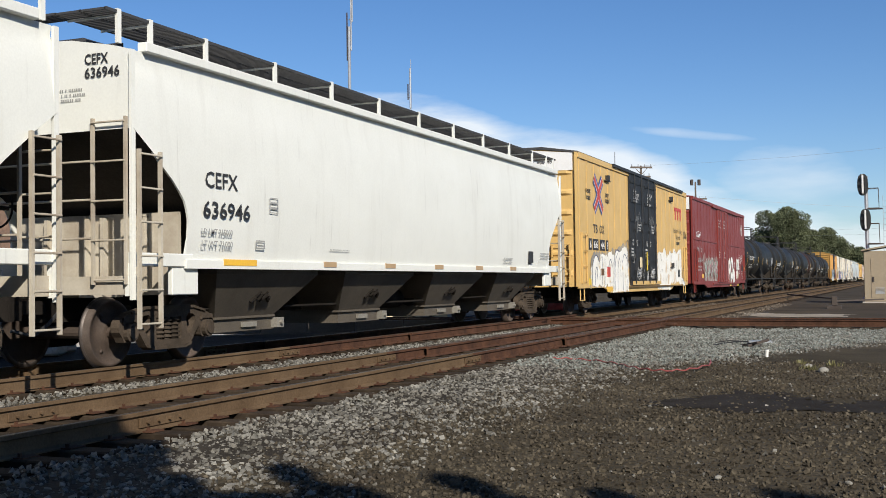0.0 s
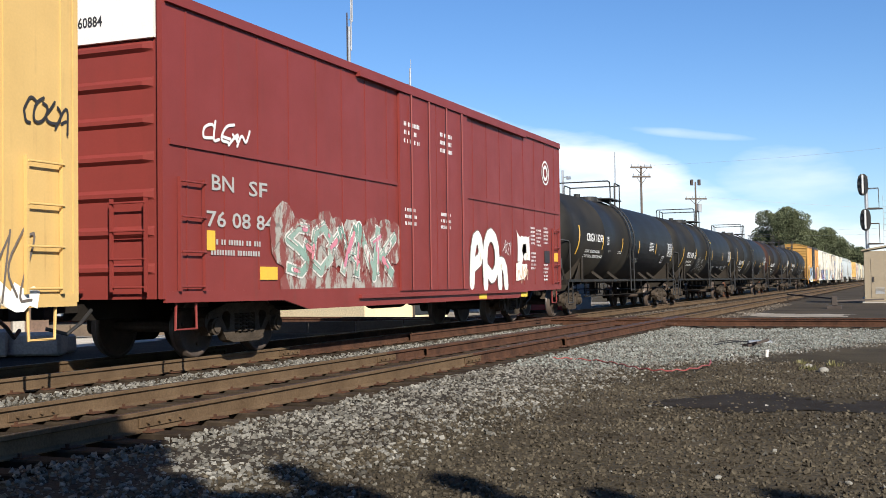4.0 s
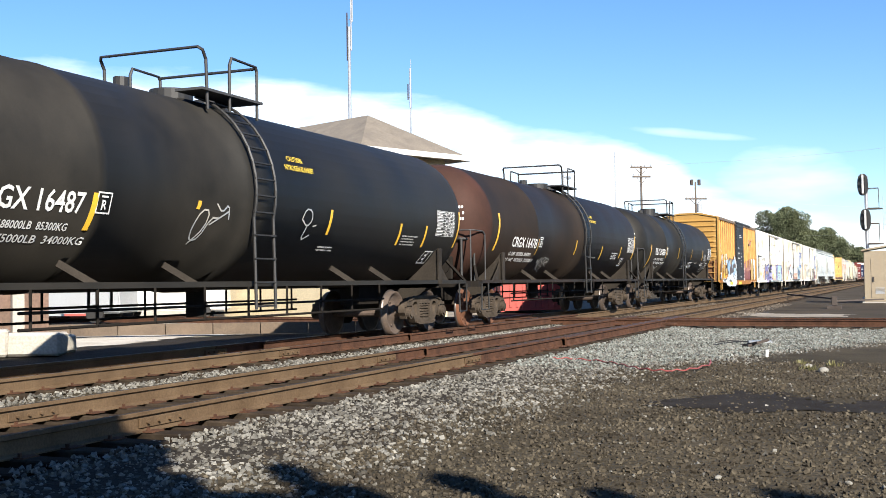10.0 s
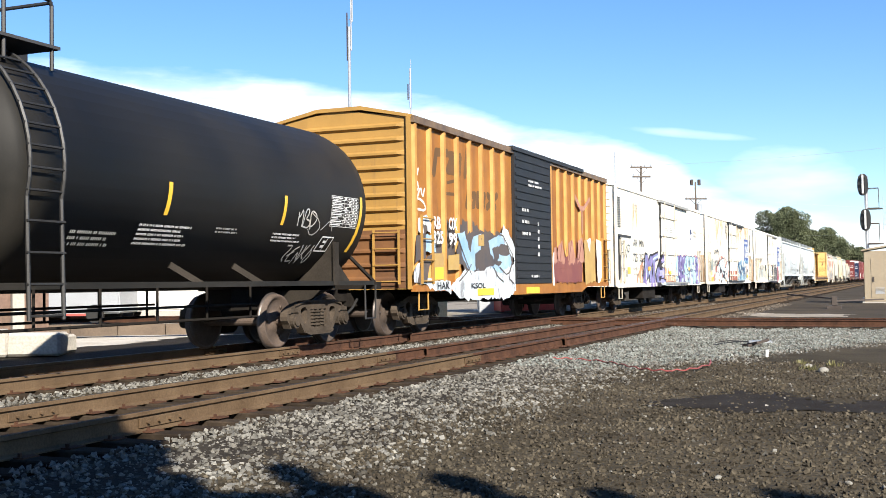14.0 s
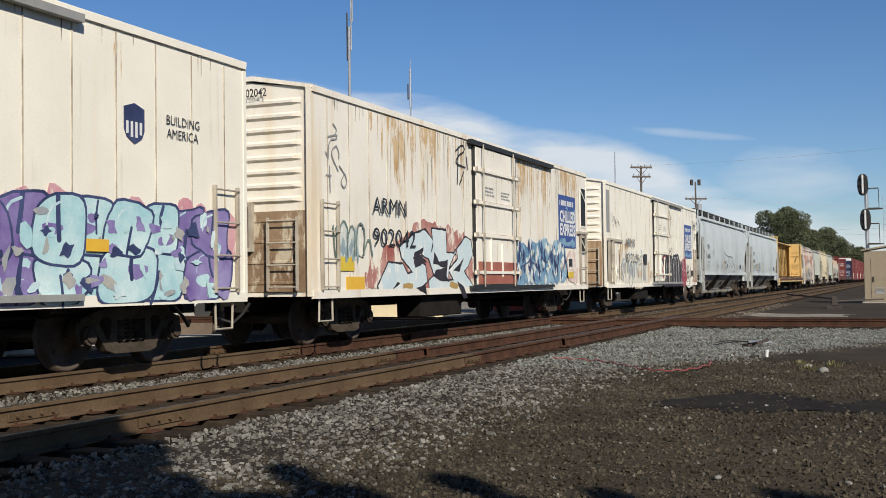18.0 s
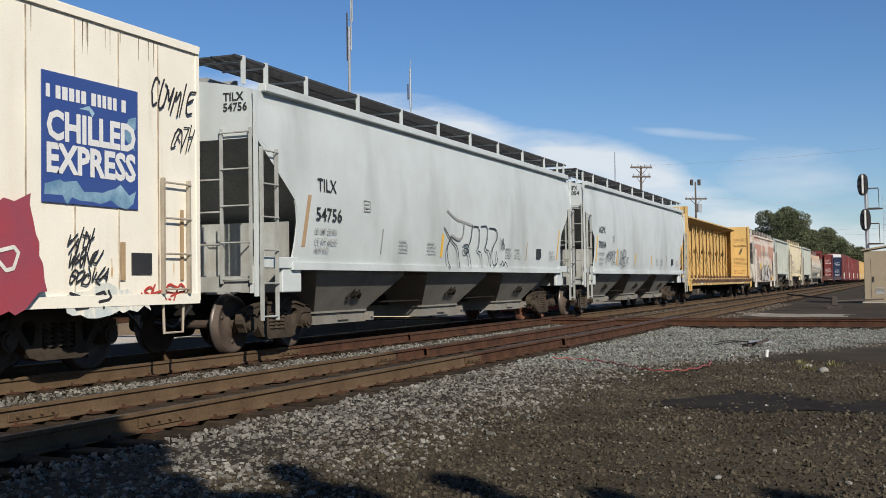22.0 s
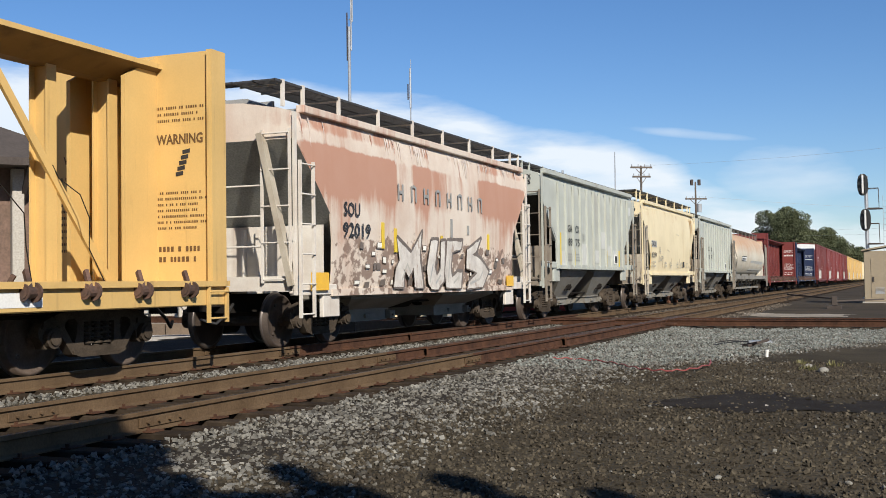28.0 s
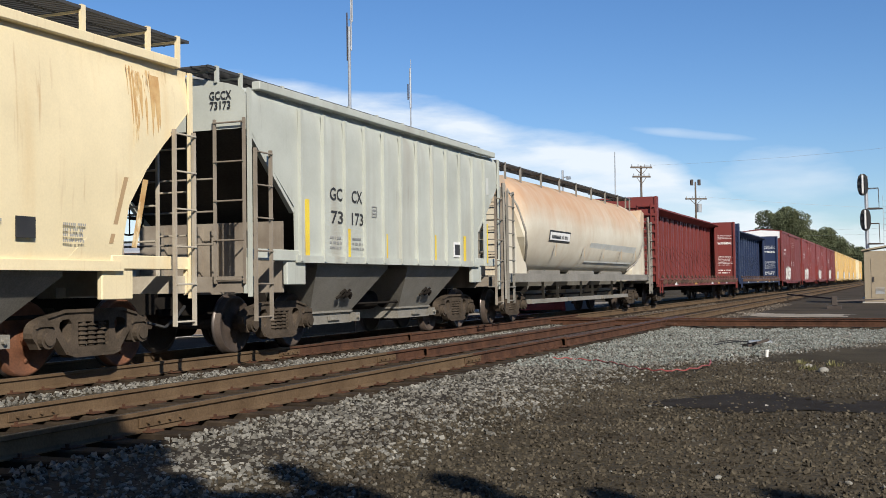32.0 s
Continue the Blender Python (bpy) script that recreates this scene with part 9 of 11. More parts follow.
    for text, y0, y1, z in (("RB", -6.95, -6.55, 2.25), ("OX", -6.09, -5.61, 2.27), ("325", -6.96, -6.41, 1.95), ("99", -6.1, -5.62, 1.94)):
        line_of_text(side, text, y0, y1, z, .25, CHALK, 1.690, bold=.012)
    splash(side, x, [[(-7.4, 2.08), (-6.81, 2.16), (-6.82, 1.77), (-7.37, 1.76)], [(-5.62, 2.22), (-5.16, 2.24), (-4.8, 1.8), (-4.59, 2.2), (-4.09, 2.29), (-4.19, 1.47), (-4.79, 1.33), (-5.23, 1.65)], [(-3.6, 2.13), (-2.73, 2.3), (-2.37, 2.08), (-3.09, 1.97), (-3.19, 1.82), (-2.07, 1.78), (-1.89, 1.49), (-2.52, 1.25), (-3.45, 1.48), (-2.69, 1.58), (-3.5, 1.75)]], SP_SKY, "graffiti_fill", "pale blue sprayed shapes", .03, 14, .003)
    splash(side, x, [[(-5.99, 1.03), (-5.64, 1.25), (-5.16, 1.42), (-4.54, 1.34), (-3.45, 1.5), (-2.82, 1.34), (-1.63, 1.64), (-1.66, 0.91), (-2.24, 0.73), (-4.96, 0.76), (-5.58, 0.84)], [(-2.67, 2.28), (-2.54, 2.5), (-1.93, 2.24), (-1.59, 1.86), (-1.6, 1.59), (-2.07, 1.85)], [(-7.72, 2.4), (-7.33, 2.51), (-7.01, 2.36), (-7.12, 2.16), (-7.4, 2.19), (-7.71, 2.13)], [(-7.93, 1.45), (-7.65, 1.57), (-7.73, 1.14), (-7.94, 1.14)], [(-7.66, 1.15), (-7.06, 1.23), (-5.99, 1.17), (-5.99, 0.92), (-6.76, 0.96)]], SP_HAZE_B, "graffiti_fill", "white sprayed shapes", .04, 13, .006)
    splash(side, x, [[(-7.84, 2.12), (-7.34, 2.14), (-7.35, 1.63), (-7.89, 1.56)], [(-7.61, 1.51), (-7.03, 1.73), (-7.32, 1.15), (-7.83, 1.14)], [(-4.52, 1.81), (-3.94, 1.89), (-3.9, 1.47), (-4.48, 1.42)], [(-3.38, 1.93), (-2.98, 1.99), (-2.87, 1.69), (-3.22, 1.64)], [(-7.48, 2.29), (-7.28, 2.31), (-7.24, 2.18), (-7.44, 2.15)]], SP_DARKHAZE, "graffiti_accent", "dark sprayed shapes", .03, 15, .009)
    splash(side, x, [[(-7.05, 1.73), (-6.39, 1.74), (-6.41, 1.19), (-7.06, 1.15)], [(-6.15, 1.7), (-5.51, 1.75), (-5.52, 1.4), (-6.16, 1.39)], [(-4.3, 2.21), (-3.93, 2.23), (-3.94, 1.96), (-4.31, 1.95)]], SP_OCHRE, "number_patch", "ochre stencil panels", 0, 16, .012)
    splash(side, x, [[(-6.89, 1.44), (-6.42, 1.45), (-6.43, 1.2), (-6.9, 1.19)]], SP_YELLOW, "spray_patch", "", 0, 17, .014)
    brush(side, x + .012, [[(-5.62, 2.18), (-5.22, 1.72), (-4.79, 1.31)], [(-4.09, 2.26), (-4.16, 1.69), (-4.22, 1.41)], [(-3.55, 2.13), (-2.7, 2.32), (-2.25, 2.02), (-1.79, 1.73), (-2.22, 1.25), (-2.88, 1.48)], [(-5.53, 1.15), (-5.04, 1.35), (-4.79, 1.52)], [(-3.31, 1.48), (-3.03, 1.25), (-2.59, 1.13)], [(-1.95, 1.61), (-2.28, 1.25), (-1.81, 1.07)]], SP_DARKHAZE, .035)
    line_of_text(side, "HAK", -6.78, -6.1, .99, .15, INK, 1.697)
    line_of_text(side, "KSOL", -4.8, -3.89, .99, .12, INK, 1.697)
    splash(side, x, [[(1.69, 1.66), (2.33, 1.84), (3.45, 1.81), (4.67, 1.89), (4.67, 1.07), (1.74, 1.11)]], SP_WINE, "graffiti_cloud", "wine-red sprayed ground", .05, 18, .002)
    splash(side, x, [[(2.02, 1.64), (2.13, 2.16), (2.57, 2.31), (2.81, 1.65)], [(3.08, 1.65), (3.2, 2.26), (3.67, 2.37), (3.92, 1.67)], [(4.11, 1.7), (4.25, 2.33), (4.75, 2.44), (4.91, 1.68)], [(1.7, 2.08), (1.96, 2.15), (1.94, 1.67), (1.73, 1.66)]], SP_FLESH, "graffiti_fill", "dusty pink sprayed shapes", .05, 19, .004)
    splash(side, x, [[(4.95, 2.38), (6.23, 2.46), (6.21, 1.1), (4.98, 1.07)]], SP_OCHRE, "graffiti_fill", "", .05, 21, .005)
    splash(side, x, [[(6.34, 2.43), (7.2, 2.36), (7.07, 1.25), (6.49, 1.06)], [(1.57, 1.94), (1.7, 2.01), (1.7, 1.05), (1.57, 1.05)], [(5.21, 2.41), (5.74, 2.47), (5.56, 2.03)]], SP_BONE, "graffiti_fill", "white sprayed shapes", .04, 20, .008)
    brush(side, x + .006, [[(1.9, 2.2), (2.2, 1.5), (2.5, 2.2)], [(2.9, 2.2), (3.1, 1.5), (3.5, 2.3)], [(4.0, 2.3), (4.2, 1.6), (4.6, 2.3)], [(1.7, 1.5), (4.3, 1.55)]], SP_WINE, .05)
    brush(side, 1.606, [[(-7.72, 3.5), (-7.62, 3.28), (-7.47, 3.5), (-7.62, 3.22)], [(-7.75, 3.15), (-7.55, 3.2), (-7.5, 3.0), (-7.7, 3.05), (-7.6, 2.8), (-7.4, 3.1), (-7.3, 2.85), (-7.2, 3.05)], [(-7.75, 2.75), (-7.5, 2.85), (-7.2, 2.75), (-7.15, 2.6), (-7.6, 2.62)]], SP_WHITE, .05)
    brush(side, x, [[(4.02, 3.63), (4.74, 3.23), (5.65, 3.67)], [(4.74, 3.23), (4.74, 2.6)]], SP_FLESH, .14)
    for y in (-4.4, -.8):
        plate(side, "reflector", 1.69, y, y + 1.1, .82, .98, SP_YELLOW)
    corner_gear(car, half, 1.0, GOLD_END, 1.66, 2.5)


def reefer(u, L, mat, number, kind, zs=.92):
    label = {1: "white refrigerator car with a machinery recess and purple graffiti", 2: "rust-streaked white refrigerator car with pale blue graffiti", 3: "cream refrigerator car with a blue sign and black graffiti"}[kind]
    car, (side, other) = boxcar_shell("refrigerator_car", label, u, L, zs, 4.42, .20, mat, mat, 6.55, mat, category="refrigerator car")
    half = L / 2
    end_ribs(car, half, 8, 2.55, 4.2, mat, 1.40, .05, .06)
    end_ribs(car, half, 4, 1.15, 2.2, END_RUST if kind == 2 else mat, 1.40, .03, .05)
    if kind == 2:
        bm = bmesh.new()
        box(bm, -1.46, 1.46, -half + .015, -half + .026, 1.0, 2.36)
        part("lower_end_plate", bm, END_RUST, car, "rust-stained lower end plate")
    bm = bmesh.new()
    box(bm, -.35, .42, -half - .06, -half + .02, 1.75, 2.45)
    opening = part("unit_opening", bm, RUN_DARK if kind == 2 else DOOR_BLACK, car, "dark grille opening in the end")
    bm = bmesh.new()
    for a, b, c, d in ((-.41, -.35, 1.69, 2.51), (.42, .48, 1.69, 2.51), (-.35, .42, 1.69, 1.75), (-.35, .42, 2.45, 2.51)):
        box(bm, a, b, -half - .075, -half + .02, c, d)
    part("opening_frame", bm, DINGY, opening)
    for s in (1, -1):
        bm = bmesh.new()
        box(bm, s * 1.58, s * 1.625, -half, half, zs - .04, zs + .10)
        part("side_sill", bm, mat, car)
        bm = bmesh.new()
        box(bm, s * 1.58, s * 1.635, -half, half, 4.34, 4.44)
        part("top_rail", bm, mat, car)
        for k in range(22):
            y = -half + .8 * k + .55
            if -1.5 < y < 2.0 or abs(y) > half - .3:
                continue
            bm = bmesh.new()
            box(bm, s * 1.6, s * 1.610, y - .010, y + .010, zs + .1, 4.3)
            part("panel_seam", bm, SEAM, car)
        bm = bmesh.new()
        box(bm, s * 1.60, s * 1.72, -1.55, 4.9, 4.26, 4.36)
        box(bm, s * 1.60, s * 1.70, -1.55, 4.9, zs + .04, zs + .12)
        part("door_track", bm, BLACK if kind == 2 else GREYINK, car)
        bm = bmesh.new()
        box(bm, s * 1.615, s * 1.68, -1.2, 1.65, zs + .14, 4.24, .02)
        door = part("plug_door", bm, mat, car, "wide plug door with hinge bars and lock rods")
        for z in (1.35, 2.2, 2.95, 3.7):
            bm = bmesh.new()
            box(bm, s * 1.68, s * 1.73, -1.35, 1.8, z - .032, z + .032)
            part("hinge_bar", bm, mat, door)
        for y in (-.85, 1.3):
            bm = bmesh.new()
            rod(bm, (s * 1.75, y, zs + .1), (s * 1.75, y, 4.3), .019, 8)
            part("lock_rod", bm, DINGY, door)
        # black strips that stand for the dark gap round the door
        bm = bmesh.new()
        for a, b in ((-1.245, -1.205), (1.655, 1.695)):
            box(bm, s * 1.60, s * 1.672, a, b, zs + .12, 4.25)
        box(bm, s * 1.60, s * 1.672, -1.2, 1.65, zs + .11, zs + .14)
        part("door_gasket", bm, BLACK, door, "black lines for the gap round the door")
        bm = bmesh.new()
        for z in (1.35, 2.2, 2.95, 3.7):
            for y in (-1.3, -.85, 1.3, 1.75):
                box(bm, s * 1.68, s * 1.765, y - .045, y + .045, z - .055, z + .055)
        part("hinge_lug", bm, DINGY, door)
        bm = bmesh.new()
        for z0, z1 in ((1.42, 2.12), (2.27, 2.87), (3.02, 3.62)):
            box(bm, s * 1.678, s * 1.684, .19, .205, z0, z1)
            box(bm, s * 1.678, s * 1.684, -1.15, 1.6, z0 - .022, z0 - .010)
        part("panel_joint", bm, SEAM, door)
        if s > 0:
            for k, z in enumerate((1.32, 2.17, 2.92, 3.67, 4.22)):
                drips(door, lambda q: 1.678, -1.15, 1.6, z, .08, .34, 16, RUN_DARK if kind == 3 else RUN_RUST, 400 + 9 * kind + k, (.008, .035), .5)
        for y, z in ((-.3, 1.9), (.5, 1.75)):
            bm = bmesh.new()
            box(bm, s * 1.68, s * 1.72, y, y + .05, z - .5, z + .3)
            part("door_handle", bm, mat, door)
        if s > 0:
            bars(door, "stencil", 1.69, -.6, 3.35, .7, .25, 3, GREYINK, 100 + kind)
            bars(door, "stencil", 1.69, .5, 3.3, .7, .22, 3, GREYINK, 104 + kind)
        bm = bmesh.new()
        box(bm, s * .9, s * 1.45, -3.9, -1.6, .42, .92, .02)
        part("fuel_tank", bm, STEEL_DARK, car)
    x = 1.616
    tx = x + (.008 if kind == 1 else .034)
    if kind == 1:
        for text, y, w, z, size in (("AR", -6.13, .66, 2.36, .40), ("MN", -5.16, .82, 2.36, .40), ("725", -6.18, .73, 1.81, .44), ("217", -5.13, .70, 1.83, .44)):
            writing(text, size, INK, side, "lettering", (tx, y, z), width=w)
        for k, text in enumerate(("LD LMT 135100", "LT WT 84500")):
            writing(text, .14, INK, side, "lettering", (tx, -6.2, 1.5 - .2 * k), width=.86)
    else:
        y, w1, w2 = {2: (-6.5, 1.5, 1.93), 3: (-6.06, 1.4, 2.03)}[kind]
        writing("ARMN", .44, INK, side, "lettering", (tx, y, 2.43 if kind == 2 else 2.33), width=w1)
        writing(number, .48, INK, side, "lettering", (tx, y, 1.83 if kind == 2 else 1.76), width=w2)
    writing("ARMN " + number.replace(" ", ""), .2, INK, car, "lettering", (-.2, -half - .10, 4.3), "-y", bold=.004)
    if kind != 1:
        bars(side, "stencil", x, -6.1, 1.6, .9, .25, 2, GREYINK, 108 + kind)
    flat = lambda z: 1.601
    drips(side, flat, -half + .3, half - .3, 4.32, .1, .5, 34, RUN_DARK, 300 + kind, (.008, .022))
    if kind == 2:
        drips(side, flat, -6.5, -1.6, 4.32, .5, 1.7, 90, RUN_RUST, 310, (.03, .12), .8)
        drips(side, flat, 1.9, 7.6, 4.32, .5, 1.7, 90, RUN_RUST, 311, (.03, .12), .8)
    elif kind == 1:
        drips(side, flat, -6.15, -5.4, 3.95, .5, 1.3, 14, RUN_RUST, 312, (.05, .16))
        drips(side, flat, 5.55, 5.75, 4.2, .5, 1.1, 5, RUN_RUST, 313, (.03, .07))
    drips(side, flat, -half + .2, half - .2, zs + .55, .2, .45, 60, RUN_RUST, 315 + kind, (.01, .05), .5)
    if kind == 1:
        bm = bmesh.new()
        for k in range(18):
            box(bm, 1.6, 1.622, -half + .08, -half + .48, 2.98 + .06 * k, 3.005 + .06 * k)
        part("louvre", bm, DOOR_BLACK, side)
        bm = bmesh.new()
        box(bm, 1.595, 1.607, -half + .10, -half + .45, 1.15, 2.72)
        part("machinery_recess", bm, DOOR_BLACK, side, "dark recess of the cooling machinery")
        bm = bmesh.new()
        pipe(bm, [(1.63, -half + .2, 1.2), (1.64, -half + .22, 1.9), (1.63, -half + .4, 2.2)], .03, 6)
        pipe(bm, [(1.63, -half + .38, 1.2), (1.64, -half + .40, 2.6)], .02, 6)
        box(bm, 1.6, 1.64, -half + .08, -half + 2.0, 2.66, 2.73)
        box(bm, 1.607, 1.66, -half + .2, -half + .42, 1.3, 1.6)
        part("cooling_pipework", bm, GRATE, side)
        plate(side, "reflector", x, -7.07, -6.65, 1.36, 1.6, REFLECT)
        plate(side, "reflector", x, -7.3, -7.12, 1.25, 1.5, GREYINK)
        splash(side, x, [[(-5.6, .98), (-5.5, 1.3), (-4.9, 1.75), (-4.5, 2.0), (-4.6, .98)]], SP_ORANGE, "graffiti_cloud", "salmon sprayed haze", .05, 31, .002)
        piece_1 = [[(-4.57, 0.9), (-4.2, 1.63), (-4.03, 2.11), (-3.66, 2.1), (-3.47, 1.82), (-3.12, 2.08), (-2.72, 2.07), (-2.88, 1.67), (-2.79, 0.86), (-3.26, 0.87), (-3.31, 1.44), (-3.62, 1.17), (-3.84, 1.43), (-4.13, 0.89)], [(-2.84, 2.07), (-1.66, 2.21), (-1.62, 1.99), (-2.16, 1.92), (-2.33, 1.22), (-2.23, 0.87), (-2.72, 0.88), (-2.61, 1.68), (-2.8, 1.9)], [(-1.94, 0.86), (-2.08, 1.34), (-1.76, 1.64), (-1.18, 2.21), (-1.1, 1.89), (-1.51, 1.75), (-1.06, 1.52), (-1.13, 1.27), (-1.52, 1.19), (-0.78, 1.09), (-0.85, 0.89)]]
        piece_1 = [[(y - .1, max(z, .96)) for y, z in q] for q in piece_1]
        over = lambda y, z: x if y < -1.37 else 1.758
        brush(side, over, [q + q[:1] for q in piece_1], SP_BLACK, .15, "graffiti_outline", "", 1)
        splash(side, over, piece_1, SP_LAVENDER, "graffiti_fill", "lavender sprayed letters", .015, 7, .006)
        splash(side, over, [[(-4.36, 1.12), (-4.2, 1.53), (-3.87, 1.33), (-4.04, 0.91)], [(-3.93, 2.04), (-3.69, 2.06), (-3.52, 1.74), (-3.7, 1.65)], [(-3.12, 1.97), (-2.78, 2.03), (-2.94, 1.67), (-3.16, 1.75)], [(-3.17, 1.22), (-2.86, 1.33), (-2.83, 0.88), (-3.17, 0.89)], [(-2.55, 1.79), (-2.26, 1.86), (-2.39, 1.45), (-2.55, 1.33)], [(-2.59, 1.16), (-2.35, 1.2), (-2.32, 0.89), (-2.64, 0.9)], [(-1.89, 1.28), (-1.54, 1.46), (-1.27, 1.34), (-1.63, 1.24)], [(-1.76, 1.7), (-1.26, 2.11), (-1.21, 1.94), (-1.58, 1.8)]], SP_VIOLET, "graffiti_accent", "violet sprayed shades", .03, 32, .012)
        splash(side, over, [[(-4.12, 1.17), (-4.0, 1.64), (-3.9, 1.43), (-4.01, 1.12)], [(-2.78, 1.99), (-1.75, 2.13), (-1.75, 2.06), (-2.74, 1.92)], [(-1.54, 1.07), (-0.9, 1.03), (-0.95, 0.94), (-1.59, 0.95)], [(-3.43, 1.65), (-3.31, 1.53), (-3.56, 1.31), (-3.63, 1.41)]], SP_BLUE, "graffiti_accent", "pale sprayed highlights", .02, 33, .015)
        plate(side, "spray_patch", 1.686, -1.15, .9, 1.06, 1.62, SP_ORANGE)
        plate(side, "spray_patch", 1.687, 1.0, 1.6, 1.06, 1.3, SP_ORANGE)
        for k, word in enumerate(("YNS", "KYM", "SLM")):
            scrawl(side, word, x + .02, -4.95 + .03 * k, -4.45 + .03 * k, 1.78 - .24 * k, 1.95 - .24 * k, INK, .03, 81 + k)
        plate(side, "spray_patch", x + .03, -3.7, -3.3, 1.5, 1.65, REFLECT)
        line_of_text(side, "LETS", -.86, -.4, 1.62, .14, INK, 1.69)
        line_of_text(side, "DUMP", .33, .92, 1.76, .12, INK, 1.69)
        bars(side, "spray_tag", 1.69, .38, 1.68, .62, .13, 1, INK, 72, "x", .9)
        plate(side, "spray_patch", 1.757, -.1, .3, 1.35, 1.5, SP_YELLOW)
        piece(side, x, 1.8, 7.95, .94, 2.12, [SP_AQUA, SP_VIOLET, SP_VIOLET, SP_VIOLET, SP_AQUA, SP_AQUA, SP_AQUA, SP_AQUA, SP_VIOLET, SP_VIOLET], SP_NAVY, .035, 32, SP_CLOUD_P, .2, SP_BLUE, None, .75, .05, 1.4, .18, (SP_NAVY, SP_VIOLET, SP_AQUA, SP_BLUE, SP_GREY), 90)
        plate(side, "spray_patch", x + .03, 5.0, 5.4, 1.55, 1.7, REFLECT)
        scrawl(side, "PKR", x, -half + .5, -half + 1.8, 1.9, 2.4, INK, .03, 66)
        bars(side, "stencil", x, -half + 2.6, 3.9, .7, .3, 3, GREYINK, 111)
        bm = bmesh.new()
        prism(bm, [(5.75, 3.40), (5.75, 3.12), (5.8, 3.02), (5.95, 2.94), (6.1, 3.02), (6.15, 3.12), (6.15, 3.40), (5.95, 3.46)], "x", 1.6, x)
        emblem = part("shield_emblem", bm, SP_NAVY, side, "shield emblem with a dark blue head and pale stripes")
        for k in range(4):
            plate(emblem, "stripe", x + .003, 5.78 + .09 * k, 5.82 + .09 * k, 3.06 - .04 * min(k, 3 - k), 3.22, CHALK)
        writing("BUILDING", .18, INK, side, "lettering", (x, 6.62, 3.28), width=.75)
        writing("AMERICA", .18, INK, side, "lettering", (x, 6.62, 3.10), width=.72)
    elif kind == 2:
        splash(side, x, [[(-7.01, 1.03), (-6.81, 1.29), (-6.53, 1.57), (-6.36, 1.41), (-6.02, 1.78), (-5.48, 1.94), (-4.65, 2.21), (-4.43, 2.36), (-4.02, 2.49), (-3.74, 2.4), (-2.74, 2.36), (-1.87, 2.21), (-1.6, 2.05), (-0.7, 1.14), (-0.71, 1.03)]], SP_RED_HAZE, "graffiti_cloud", "faded oxide red haze", .06, 33, .002)
        piece_2 = [[(-6.28, 1.07), (-5.8, 1.51), (-5.16, 1.49), (-4.92, 1.29), (-4.66, 1.35), (-5.2, 1.62), (-5.29, 1.81), (-4.65, 2.09), (-4.02, 2.21), (-3.63, 2.0), (-3.79, 1.62), (-4.21, 1.7), (-4.12, 1.84), (-4.57, 1.74), (-4.66, 1.62), (-4.04, 1.48), (-3.95, 1.16), (-4.59, 0.85), (-5.65, 0.83), (-6.18, 0.88)], [(-3.68, 2.24), (-2.91, 2.24), (-2.88, 1.75), (-2.37, 1.75), (-2.37, 1.83), (-2.76, 1.44), (-2.85, 1.15), (-2.34, 1.2), (-1.9, 1.0), (-1.91, 0.79), (-3.81, 0.81), (-3.86, 1.16), (-3.57, 1.27), (-3.85, 1.62), (-3.59, 1.9)], [(-2.28, 1.85), (-1.76, 2.13), (-1.41, 2.06), (-1.32, 1.77), (-1.61, 1.51), (-1.89, 1.37), (-1.25, 0.99), (-0.91, 0.82), (-1.56, 0.76), (-2.01, 1.03), (-2.51, 1.2), (-2.76, 1.39), (-2.22, 1.65)]]
        piece_2 = [[(y, max(z, .93)) for y, z in q] for q in piece_2]
        brush(side, x + .003, [q + q[:1] for q in piece_2], SP_BLACK, .075, "graffiti_outline", "", 1)
        splash(side, x, piece_2, SP_ICE, "graffiti_fill", "pale blue sprayed letters", .012, 6, .007)
        splash(side, x, [[(-3.56, 1.77), (-3.33, 1.57), (-2.82, 1.62), (-2.91, 1.27), (-2.77, 1.15), (-3.3, 1.17), (-3.63, 1.27), (-3.51, 1.39), (-2.99, 1.44), (-3.64, 1.53)], [(-2.51, 1.39), (-1.88, 1.66), (-2.16, 1.36)], [(-4.55, 1.72), (-4.1, 1.82), (-4.32, 1.69), (-3.96, 1.56), (-4.56, 1.43), (-4.64, 1.55)], [(-4.56, 1.02), (-4.06, 1.09), (-3.97, 0.88)], [(-5.65, 1.0), (-5.41, 1.16), (-5.3, 1.12)], [(-2.3, 1.15), (-1.9, 1.03), (-1.68, 0.79), (-1.91, 0.77)]], SP_BLACK, "graffiti_accent", "black sprayed shadows", .01, 34, .012)
        splash(side, x, [[(-2.73, 1.16), (-2.21, 1.1), (-2.3, 0.99), (-2.77, 1.03)], [(-5.17, 1.14), (-4.67, 1.11), (-4.7, 1.02), (-5.17, 1.04)]], SP_OCHRE, "graffiti_accent", "ochre dabs", .02, 37, .013)
        splash(side, x, [[(1.61, 2.1), (1.99, 2.19), (2.77, 2.09), (3.01, 2.32), (3.6, 2.19), (4.45, 2.3), (4.82, 2.1), (5.51, 2.34), (6.25, 2.06), (6.56, 1.22), (5.37, 1.08), (1.67, 1.07)]], SP_STEEL, "graffiti_cloud", "steel-blue sprayed ground", .06, 35, .003)
        splash(side, x, slivers(1.83, 6.26, 1.17, 2.12, 26, .17, .2, 3), SP_PALE, "graffiti_fill", "pale sprayed slivers", .02, 36, .007)
